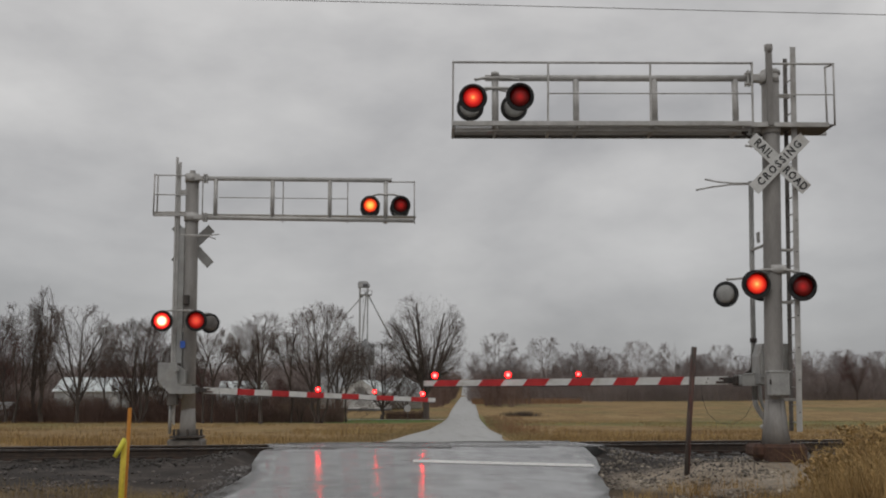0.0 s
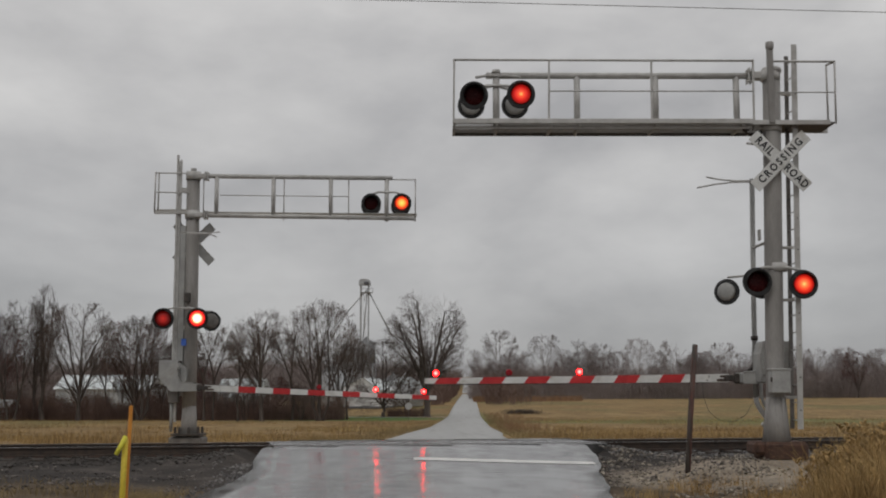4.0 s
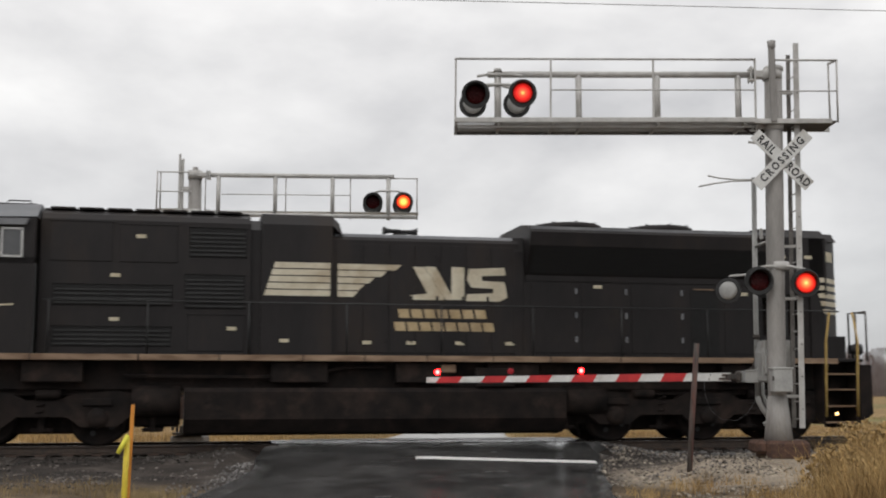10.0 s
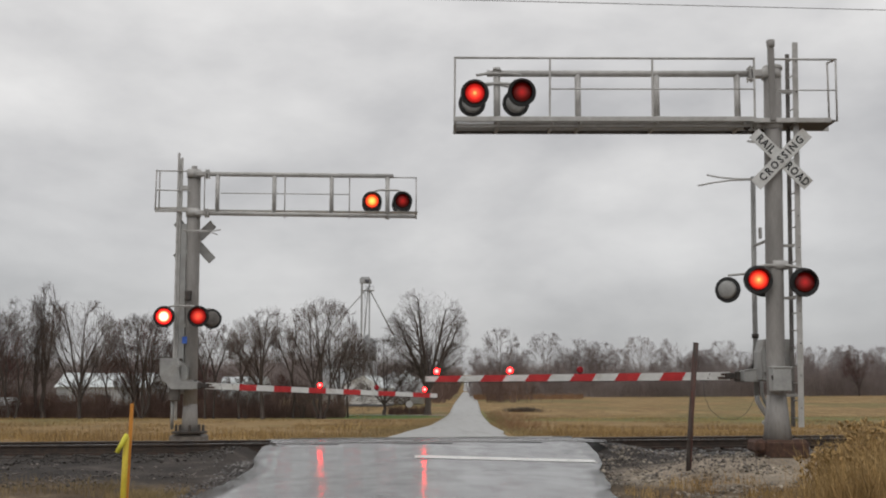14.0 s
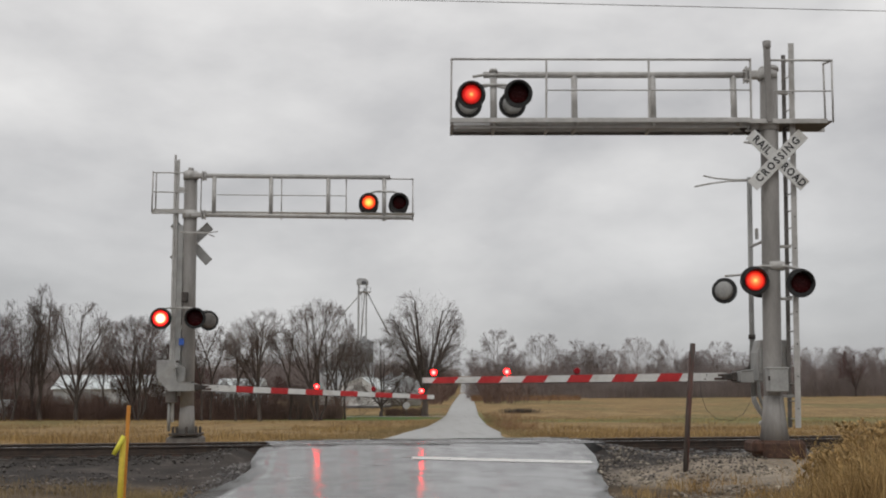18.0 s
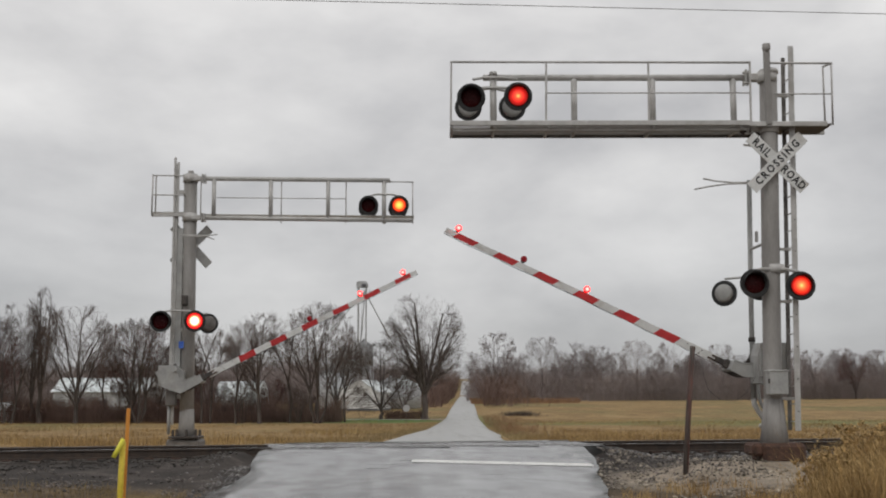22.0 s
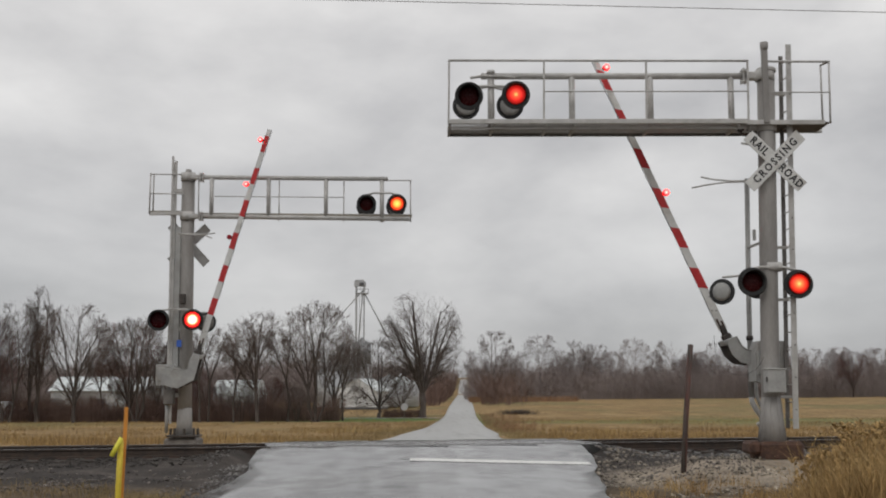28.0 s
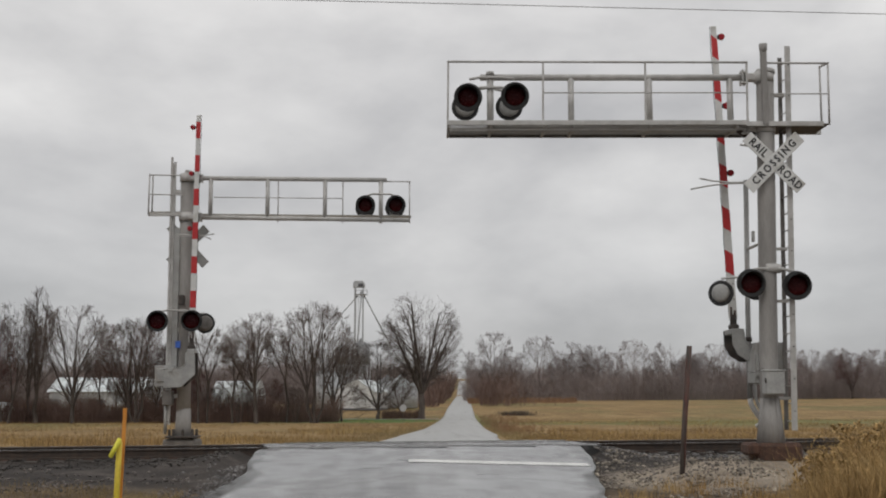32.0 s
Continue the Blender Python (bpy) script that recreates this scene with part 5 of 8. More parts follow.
def build_truck(loco, mid):
    t = part("truck", slab(mid - 2.75, mid + 2.75, -0.75, 0.75, 0.55, 1.0, 0.03), LOCOBASE, loco, "black grimy three-axle truck")
    for s in (1, -1):
        y0, y1 = s * 0.98, s * 1.14
        out = [(-2.95, 0.72), (-2.8, 0.95), (-2.4, 1.05), (-1.6, 0.98), (-1.3, 0.86), (-0.75, 0.86), (-0.5, 1.0), (0.5, 1.0), (0.75, 0.86), (1.3, 0.86), (1.6, 0.98), (2.4, 1.05), (2.8, 0.95), (2.95, 0.72),
               (2.7, 0.6), (2.4, 0.36), (1.75, 0.36), (1.5, 0.55), (0.6, 0.55), (0.35, 0.36), (-0.35, 0.36), (-0.6, 0.55), (-1.5, 0.55), (-1.75, 0.36), (-2.4, 0.36), (-2.7, 0.6)]
        part("side_frame", Form().prism([(mid + x, z) for x, z in out], y0, y1), LOCOBASE, t)
        for k in (-1, 0, 1):
            x = mid + 2.05 * k
            part("axle_box", Form().lathe((x, s * 1.1, 0.53), (0, s, 0), ((0, 0.2), (0.08, 0.19), (0.12, 0.13), (0.15, 0.06)), 16), LOCOBASE, t)
            part("spring_seat", slab(x - 0.28, x + 0.28, s * 0.96, s * 1.2, 0.76, 0.9), LOCOBASE, t)
        for k in (-1.02, 1.02):
            part("spring", Form().tube([(mid + k * 1.0 + 0.09 * math.cos(q), s * 1.08 + 0.09 * math.sin(q), 0.62 + 0.02 * q) for q in np.arange(0, 19, 0.6)], 0.02, 5), LOCOBASE, t)
        part("brake_cylinder", Form().lathe((mid + 1.45, s * 1.16, 0.98), (1, 0, 0), ((-0.22, 0.09), (0.22, 0.09)), 12), LOCOBASE, t)
        part("brake_cylinder", Form().lathe((mid - 1.15, s * 1.16, 0.98), (1, 0, 0), ((-0.22, 0.09), (0.22, 0.09)), 12), LOCOBASE, t)
        part("sand_pipe", Form().tube(((mid + 2.9, s * 0.9, 1.1), (mid + 2.86, s * 0.85, 0.5), (mid + 2.72, s * 0.78, 0.12)), 0.025, 6), LOCOBASE, t)
    for k in (-3.0, -1.0, 1.0, 3.0):
        for s in (1, -1):
            part("brake_rigging", Form().box((mid + k * 1.02, s * 0.86, 0.5), (0.12, 0.2, 0.5), 0.02).box((mid + k * 1.02, s * 0.86, 0.3), (0.4, 0.12, 0.08), 0.02), LOCOBASE, t)
    part("traction_motor", slab(mid - 2.6, mid + 2.6, -0.6, 0.6, 0.22, 0.7, 0.05), LOCOBASE, t)
    return t


WHEELSETS = []


def build_wheelset(loco, x):
    w = part("wheelset", Form().tube(((0, -0.95, 0), (0, 0.95, 0)), 0.09, 12), LOCOBASE, loco, "pair of dark steel wheels on an axle", pose(x, 0, 0.53))
    for s in (1, -1):
        prof = ((-0.075, 0.555), (-0.045, 0.555), (-0.035, 0.532), (0.06, 0.527), (0.065, 0.45), (0.03, 0.43), (0.03, 0.2), (0.075, 0.17), (0.09, 0.1))
        wheel = part("wheel", Form().lathe((0, s * 0.76, 0), (0, s, 0), prof, 36), LOCOBASE, w)
        for k in range(5):
            a = k * 2 * math.pi / 5
            part("wheel_hole", Form().lathe((0.31 * math.cos(a), s * 0.785, 0.31 * math.sin(a)), (0, s, 0), ((0, 0.055), (0.01, 0.055)), 10), BLACK, w)
    WHEELSETS.append((w, x))


def build_locomotive():
    loco = thing("locomotive", Matrix(), "black diesel freight locomotive with cream stripes and lettering", "locomotive")
    # frame, sill and walkway
    frame_ = part("underframe", slab(-10.75, 10.75, -1.1, 1.1, 1.05, 1.66, 0.03), LOCOBASE, loco, "deep black frame beam")
    for x0, x1 in ((4.0, 10.2), (-10.2, -4.3)):
        part("bolster", slab(x0, x1, -1.0, 1.0, 0.95, 1.1, 0.02), LOCOBASE, loco)
    part("walkway", slab(-10.75, 10.75, -1.5, 1.5, 1.66, 1.725, 0.01), LOCO, loco)
    joints = [9.70, 8.05, 6.3, 4.35, 2.85, 1.25, 0.05, -1.2, -2.55, -3.75, -5.25, -6.85, -8.25, -9.25, -10.16]
    for s in (1, -1):
        for a, b in zip(joints, joints[1:]):
            part("sill_plate", slab(b + 0.012, a - 0.012, s * 1.485, s * 1.515, 1.615, 1.73, 0.006), SILL, loco, "dirty tan sill stripe")
        for x in (5.9, 1.3, -1.15, -3.0, -8.1):
            part("frame_box", slab(x - 0.55, x + 0.55, s * 1.1, s * 1.36, 1.2, 1.6, 0.02), LOCOBASE, loco)
        part("air_pipe", Form().tube(((4.6, s * 1.25, 1.32), (2.2, s * 1.25, 1.3), (1.0, s * 1.25, 1.36), (0.4, s * 1.25, 1.5), (-0.4, s * 1.25, 1.52)), 0.035, 8), LOCOBASE, loco)
    # nose, swept back from its middle
    plan = [(10.28, -0.35), (10.28, 0.35), (10.08, 0.8), (9.46, 1.5), (9.05, 1.5), (9.05, -1.5), (9.46, -1.5), (10.08, -0.8)]
    f = Form().add([(x, y, z) for z in (1.72, 3.54) for x, y in plan] + [(x - (0.07 if x > 9.8 else 0.0), y * 0.96, 3.66 + (0.05 if x < 9.5 else 0.0)) for x, y in plan],
                   [tuple(range(8))[::-1]] + [(i, (i + 1) % 8, (i + 1) % 8 + 8, i + 8) for i in range(8)] + [(i + 8, (i + 1) % 8 + 8, (i + 1) % 8 + 16, i + 16) for i in range(8)] + [tuple(range(16, 24))])
    nose = part("nose", f, LOCO, loco, "black wide short nose")
    part("nose_rail", Form().tube(((9.95, 0.3, 3.66), (9.93, 0.3, 3.76), (9.6, 0.3, 3.78), (9.57, 0.3, 3.68)), 0.014, 6), STEELDK, nose)
    part("nose_door", slab(10.278, 10.29, -0.3, 0.3, 2.95, 3.45, 0.005), LOCO, nose)
    scuff = Form()
    for a, b, w in (((9.75, 3.42), (9.5, 3.55), 0.05), ((9.9, 3.36), (9.62, 3.4), 0.035), ((9.55, 3.5), (9.4, 3.48), 0.04)):
        ya, yb = 0.8 + (10.08 - a[0]) / 0.62 * 0.7 + 0.004, 0.8 + (10.08 - b[0]) / 0.62 * 0.7 + 0.004
        ya, yb = min(ya, 1.503), min(yb, 1.503)
        scuff.add([(a[0], ya, a[1]), (b[0], yb, b[1]), (b[0], yb, b[1] + w), (a[0], ya, a[1] + w * 0.4)], [(0, 1, 2, 3)])
    part("scuff", scuff, LOCOTOP, nose, "grey scuffed paint")
    # five stripes wrapped round the nose, each shorter than the one above
    for k in range(5):
        z1 = 2.885 - 0.175 * k
        z0 = z1 - 0.092
        cut = [(8.93 + 0.10 * k + 0.0), (8.93 + 0.10 * k + 0.055)]
        for s in (1, -1):
            e = 0.004
            f = Form()
            pts = [(cut[0], s * (1.5 + e), z1), (9.46, s * (1.5 + e), z1), (10.08 + e, s * (0.8 + e), z1)]
            low = [(cut[1], s * (1.5 + e), z0), (9.46, s * (1.5 + e), z0), (10.08 + e, s * (0.8 + e), z0)]
            f.add(pts + low, [(i, i + 1, i + 4, i + 3) for i in range(2)])
            part("stripe", f, CREAM, nose, "cream nose stripe")
    edge = [(9.96, -0.94), (10.085, -0.802), (10.285, -0.352), (10.285, 0.352), (10.085, 0.802), (9.96, 0.94)]
    part("front_panel", Form().add([(x, y, z) for z in (2.08, 2.89) for x, y in edge], [(i, i + 1, i + 7, i + 6) for i in range(5)]), CREAM, nose, "solid cream front panel")
    # cab
    f = Form()
    f.prism([(9.06, 1.72), (9.06, 3.40), (8.55, 3.52), (6.28, 3.52), (6.28, 1.72)], -1.5, 1.5)
    upper = [(9.16, -0.8), (9.16, 0.8), (8.52, 1.5), (6.28, 1.5), (6.28, -1.5), (8.52, -1.5)]
    f.add([(x, y, 3.40) for x, y in upper] + [(x - (0.16 if x > 9 else 0.06 if x > 8 else 0.0), y, 4.26) for x, y in upper],
          [tuple(range(6))[::-1], tuple(range(6, 12))] + [(i, (i + 1) % 6, (i + 1) % 6 + 6, i + 6) for i in range(6)])
    cab = part("cab", f, LOCO, loco, "black crew cab")
    roof = Form().add([(8.62, s * 1.5, 4.23) for s in (1, -1)] + [(6.26, s * 1.5, 4.29) for s in (-1, 1)] + [(8.66, s * 0.8, 4.57) for s in (1, -1)] + [(6.26, s * 0.85, 4.62) for s in (-1, 1)],
                      [(0, 1, 2, 3), (4, 5, 6, 7), (0, 4, 7, 3), (1, 2, 6, 5), (0, 1, 5, 4), (3, 7, 6, 2)])
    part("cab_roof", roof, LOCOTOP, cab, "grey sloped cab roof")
    for s in (1, -1):
        pts = [(9.03, s * 0.8, 4.2), (8.48, s * 1.49, 4.2), (8.62, s * 1.46, 4.25), (8.9, s * 0.8, 4.53), (9.03, 0.0, 4.2), (8.9, 0.0, 4.56)]
        part("brow_panel", Form().add(pts + [(x - 0.06, y * 0.97, z - 0.01) for x, y, z in pts], [(0, 1, 2, 3), (4, 0, 3, 5), (6, 9, 8, 7), (10, 11, 9, 6), (3, 2, 8, 9), (5, 3, 9, 11), (1, 7, 8, 2)]), CABWHITE, cab, "dirty white panel above the windshield")
    part("roof_unit", slab(7.6, 8.55, -0.5, 0.5, 4.56, 4.71, 0.04), LOCO, cab, "low black roof unit")
    part("roof_unit", slab(6.35, 7.15, -0.5, 0.5, 4.58, 4.69, 0.04), LOCO, cab, "low black roof unit")
    for x in (7.75, 8.15):
        part("antenna", Form().lathe((x, 0.2, 4.7), (0, 0, 1), ((0, 0.06), (0.08, 0.06), (0.1, 0.03)), 10), LOCO, cab)
    part("roof_rail", Form().tube(((6.5, 0.3, 4.68), (6.55, 0.3, 4.76), (6.95, 0.3, 4.76), (7.0, 0.3, 4.68)), 0.015, 6), LOCO, cab)
    for s in (1, -1):
        y = s * 1.5
        part("visor", Form().prism([(8.42, 4.09), (6.46, 4.12), (6.40, 4.24), (8.5, 4.22)], y, y + s * 0.09), LOCOTOP, cab, "grey window visor")
        part("window_recess", slab(8.40, 6.48, y, y + s * 0.006, 3.50, 4.08, 0.002), BLACK, cab)
        panes = ((8.37, 8.03), (7.96, 7.52), (7.48, 6.97), (6.87, 6.51))
        for k, (a, b) in enumerate(panes):
            g = part("window", slab(b + 0.03, a - 0.03, y + s * 0.006, y + s * 0.012, 3.56, 4.03, 0.002), GLASSDK, cab, "dark side window")
            fr = Form()
            w, mtl = (0.04, ALU) if k in (0, 3) else (0.025, STEELDK)
            for c, sz in (((a, 3.79), (w, 0.56)), ((b, 3.79), (w, 0.56)), (((a + b) / 2, 3.53), (a - b + w, w)), (((a + b) / 2, 4.05), (a - b + w, w))):
                fr.box((c[0], y + s * 0.016, c[1]), (sz[0], 0.03, sz[1]), 0.004)
            part("window_frame", fr, mtl, g)
        num = Form()
        for u0, u1 in ((0.0, 0.05), (0.095, 0.145)):
            num.add([(7.83 - u, y + s * 0.004, z) for u, z in ((u0, 2.85), (u1, 2.85), (u1, 3.18), (u0, 3.18))], [(0, 1, 2, 3)])
        for uc, zc, ru, rz, w in ((0.325, 3.015, 0.14, 0.165, 0.055), (0.655, 3.095, 0.105, 0.085, 0.045), (0.655, 2.942, 0.125, 0.092, 0.048)):
            ring = [(7.83 - uc + (ru - d) * math.cos(q * math.pi / 12), y + s * 0.004, zc + (rz - d) * math.sin(q * math.pi / 12)) for d in (0, w) for q in range(24)]
            num.add(ring, [(q, (q + 1) % 24, (q + 1) % 24 + 24, q + 24) for q in range(24)])
        part("cab_number", num, CREAM, cab, "cream road number painted as 1108")
        decal(cab, [(7.0, 2.60), (6.62, 2.62), (6.62, 2.65), (7.0, 2.63)], y, LABEL, "stencil_bar")
        decal(cab, [(8.95, 3.22), (9.08, 3.22), (9.08, 3.30), (8.95, 3.30)], y, LABEL, "stencil_bar")
        part("side_step", slab(6.24, 6.27, y - s * 0.02, y + s * 0.01, 1.75, 3.4, 0.004), BLACK, cab)
    for s in (1, -1):
        # corner pane set in the slanting front corner, and half of the windshield
        for quad, nm in (([(9.10, 0.88), (8.62, 1.41)], "corner_window"), ([(9.16, 0.05), (9.16, 0.74)], "windshield")):
            (xa, ya), (xb, yb) = quad
            nx, ny = (0.012, 0.011 * s) if nm == "corner_window" else (0.014, 0.0)
            pts = []
            for lift in (0.0, 1.0):
                pts += [(xa + nx * (1 + lift) - 0.045, s * ya + ny * (1 + lift), 3.66), (xb + nx * (1 + lift) - 0.04, s * yb + ny * (1 + lift), 3.66),
                        (xb + nx * (1 + lift) - 0.10, s * yb + ny * (1 + lift), 4.16), (xa + nx * (1 + lift) - 0.135, s * ya + ny * (1 + lift), 4.16)]
            g = part(nm, Form().add(pts, [(0, 1, 2, 3), (7, 6, 5, 4), (0, 4, 5, 1), (1, 5, 6, 2), (2, 6, 7, 3), (3, 7, 4, 0)]), GLASSLT, cab, "pale reflecting window")
    # number boards and headlight above the windshield
    hb = part("headlight_box", Form().prism([(8.7, 4.44), (9.1, 4.42), (9.12, 4.6), (8.98, 4.64), (8.66, 4.62)], -0.55, 0.55), CABWHITE, cab, "cream number board and headlight box")
    for yy in (-0.13, 0.13):
        part("headlight", Form().lathe((9.11, yy, 4.52), (1, 0, 0), ((0, 0.085), (0.02, 0.08), (0.03, 0.02)), 16), GLOWWARM, hb, "lit headlight")
    for s in (1, -1):
        part("number_board", slab(8.76, 9.0, s * 0.55, s * 0.556, 4.47, 4.58, 0.002), BLACK, hb, "dark number board")
    # front platform, railing, ditch lights, steps, pilot
    part("platform", slab(10.0, 10.78, -1.45, 1.45, 1.60, 1.70, 0.01), LOCO, loco)
    part("pilot", slab(10.6, 10.66, -1.35, 1.35, 0.6, 1.6, 0.02), LOCOBASE, loco, "black pilot plate")
    part("plough", Form().prism([(10.64, 0.82), (10.72, 0.7), (10.96, 0.16), (10.88, 0.13), (10.68, 0.5), (10.6, 0.55)], -1.3, 1.3), LOCOBASE, loco, "worn dark plough blade")
    part("pilot_brace", slab(10.64, 10.8, -0.4, 0.4, 0.65, 1.1, 0.03), LOCOBASE, loco, "coupler pocket")
    part("pilot_brace", slab(10.62, 10.76, -1.4, 1.4, 1.42, 1.6, 0.02), LOCOBASE, loco, "beam under the platform")
    part("pilot", Form().prism([(-10.7, 1.6), (-11.0, 1.6), (-11.0, 0.55), (-10.7, 0.35)], -1.4, 1.4), LOCOBASE, loco)
    for e in (1, -1):
        o = 0.27 if e > 0 else 0.0
        c = part("coupler", Form().box((e * (11.2 - o), 0, 0.85), (0.5, 0.28, 0.3), 0.05).box((e * (11.5 - o), 0.06, 0.85), (0.3, 0.34, 0.32), 0.09), LOCOBASE, loco, "black knuckle coupler")
        for yy in (0.35, 0.55, -0.45):
            part("air_hose", Form().tube([(e * (11.05 - o + 0.18 * math.sin(q)), yy + 0.05 * q, 0.95 - 0.22 * q) for q in np.arange(0, 3.0, 0.3)], 0.028, 6), CABLE, loco)
        for s in (1, -1):
            # stairwell
            st = part("stairwell", slab(e * 9.84, e * 10.56, s * 0.9, s * 0.93, 0.34, 1.66, 0.004), LOCOBASE, loco, "dark recessed step well")
            part("stair_cheek", slab(e * 9.80, e * 9.83, s * 0.92, s * 1.48, 0.34, 1.66, 0.004), LOCOBASE, st)
            part("stair_cheek", slab(e * 10.57, e * 10.60, s * 0.92, s * 1.48, 0.34, 1.66, 0.004), LOCOBASE, st)
            for k, z in enumerate((0.36, 0.70, 1.05, 1.38)):
                q = part("step", slab(e * 9.85, e * 10.55, s * (1.05), s * 1.46, z, z + 0.03, 0.004), LOCOBASE, st)
                part("step_edge", slab(e * 9.85, e * 10.55, s * 1.465, s * 1.485, z, z + 0.035, 0.003), SILL, q)
            part("step_lamp", Form().lathe((e * 10.2, s * 1.3, 0.56), (0, s, 0), ((0, 0.032), (0.02, 0.025)), 10), GLOWAMBER, st, "small lit amber step lamp")
            for x in (9.84, 10.58):
                part("grab_rail", Form().tube(((e * x, s * 1.5, 0.5), (e * x, s * 1.53, 1.2), (e * (x + 0.03), s * 1.53, 2.1), (e * (x + 0.16 if x < 10 else x), s * 1.45, 2.62), (e * (x + 0.2 if x < 10 else x), s * 1.4, 2.72)), 0.024, 8), HANDRAIL, loco, "ochre grab rail")
            for x, zt in ((11.03 - o, 2.72), (10.78 - o * 0.4, 2.72)):
                part("end_post", Form().tube(((e * x, s * 1.2, 1.68), (e * x, s * 1.2, zt)), 0.022, 6), STEELDK, loco)
            part("end_post", Form().tube(((e * (11.03 - o), s * 0.5, 1.68), (e * (11.03 - o), s * 0.5, 2.76), (e * (11.03 - o), s * 1.2, 2.76)), 0.022, 6), STEELDK, loco)
            part("hand_rail", Form().tube(((e * (11.03 - o), s * 1.2, 2.72), (e * 10.6, s * 1.45, 2.72)), 0.018, 6), STEELDK, loco)
            dl = part("ditch_light", Form().lathe((e * (11.0 - o), s * 0.82, 1.95), (e, 0, 0), ((-0.16, 0.09), (0.0, 0.13), (0.1, 0.13)), 14).box((e * (10.95 - o), s * 0.82, 1.77), (0.1, 0.1, 0.2), 0.01), BLACK, loco, "ditch light")
            part("ditch_lens", Form().lathe((e * (11.09 - o), s * 0.82, 1.95), (e, 0, 0), ((0, 0.09), (0.02, 0.075), (0.025, 0.02)), 14), GLOWWARM if e > 0 else GLASSDK, dl, "lit ditch light lens" if e > 0 else "dark ditch light lens")
        part("mu_stand", slab(e * (10.75 - o), e * (10.95 - o), -0.5, 0.45, 1.7, 2.1, 0.02), LOCOBASE, loco)
    # long hood, front to back
    a = part("hood_section", section(2.28, 6.22, both([(1.22, 1.72), (1.22, 4.30), (1.1, 4.42), (0.75, 4.54)])), LOCO, loco, "black equipment cabinet behind the cab")
    part("hood_section", section(1.98, 2.30, both([(1.1, 1.72), (1.1, 4.2), (0.7, 4.44)])), LOCO, loco)
    b = part("hood_section", section(0.66, 2.06, both([(1.16, 1.72), (1.16, 4.32), (0.95, 4.55)])), LOCO, loco, "raised black hood section")
    part("hood_taper", Form().add([(0.66, s * 1.16, 4.32) for s in (1, -1)] + [(0.66, s * 0.95, 4.55) for s in (-1, 1)] + [(0.45, s * 1.08, 4.14) for s in (1, -1)] + [(0.5, s * 0.9, 4.4) for s in (-1, 1)],
                                 [(0, 1, 2, 3), (4, 5, 6, 7), (0, 4, 7, 3), (1, 2, 6, 5), (3, 7, 6, 2), (0, 1, 5, 4)]), LOCO, loco)
    c = part("hood_section", section(-3.2, 0.66, both([(1.08, 1.72), (1.08, 4.06), (1.02, 4.13)])), LOCO, loco, "low black engine hood")
    part("hood_top", section(-3.2, 0.6, both([(1.03, 4.10), (0.98, 4.19), (0.6, 4.25)])), LOCOTOP, loco, "grey hood top")
    # radiator section with its flared wings
    d = part("radiator_section", section(-8.63, -3.3, both([(1.12, 1.72), (1.12, 3.30)])), LOCO, loco, "black rear engine-room walls")
    wing = part("radiator_wing", section(-8.63, -3.34, both([(1.14, 3.30), (1.14, 3.42), (1.48, 4.0), (1.52, 4.28), (1.38, 4.42), (0.8, 4.50)])), LOCO, loco, "flared black radiator wing")
    part("radiator_bulkhead", section(-3.32, -3.1, both([(1.1, 1.72), (1.1, 3.9), (1.0, 4.2)])), LOCO, loco)
    for s in (1, -1):
        part("radiator_edge", Form().prism([(-8.62, 4.30), (-3.36, 4.30), (-3.36, 4.40), (-8.62, 4.40)], s * 1.40, s * 1.46), LOCOTOP, wing, "grey wing edge")
        sc = Form().add([(x, s * (y + 0.012), z) for x in (-8.55, -3.42) for y, z in ((1.155, 3.45), (1.47, 3.985))], [(0, 1, 3, 2)])
        sc.add([(x, s * (y + 0.02), z) for x in (-8.55, -3.42) for y, z in ((1.155, 3.45), (1.47, 3.985))], [(0, 1, 3, 2)])
        part("radiator_screen", sc, LOUVRE, wing, "black radiator screen")
    for x in (-4.62, -6.75):
        fan = part("roof_fan", Form().lathe((x, 0, 4.48), (0, 0, 1), ((0, 0.74), (0.12, 0.74), (0.15, 0.68), (0.16, 0.2)), 28), LOCO, loco, "round black roof fan")
        for k in range(8):
            q = k * math.pi / 4
            part("fan_bar", Form().tube(((x, 0, 4.65), (x + 0.7 * math.cos(q), 0.7 * math.sin(q), 4.645)), 0.012, 4), BLACK, fan)
    # rear with the open bay
    part("rear_sill", slab(-10.58, -8.63, -1.12, 1.12, 1.72, 2.22, 0.01), LOCO, loco)
    e_ = part("rear_hood", section(-10.15, -8.63, both([(1.16, 3.12), (1.16, 4.36), (0.95, 4.55)])), LOCO, loco, "black rear hood over an open bay")
    f = Form().add([(-9.75, s * y, z) for z in (1.72, 4.36) for y, s in ((1.16, 1), (1.16, -1))] + [(-10.1, s * 1.16, z) for z in (1.72, 4.36) for s in (1, -1)] + [(-10.6, s * 0.72, z) for z in (1.72, 4.36) for s in (1, -1)],
                   [(0, 2, 6, 4), (4, 6, 10, 8), (8, 10, 11, 9), (9, 11, 7, 5), (5, 7, 3, 1), (1, 3, 2, 0), (0, 4, 8, 9, 5, 1), (2, 3, 7, 11, 10, 6)])
    tail = part("rear_end", f, LOCO, loco, "tapered black rear end")
    part("rear_cap", section(-10.5, -10.15, both([(1.0, 4.3), (0.8, 4.5)])), LOCO, loco)
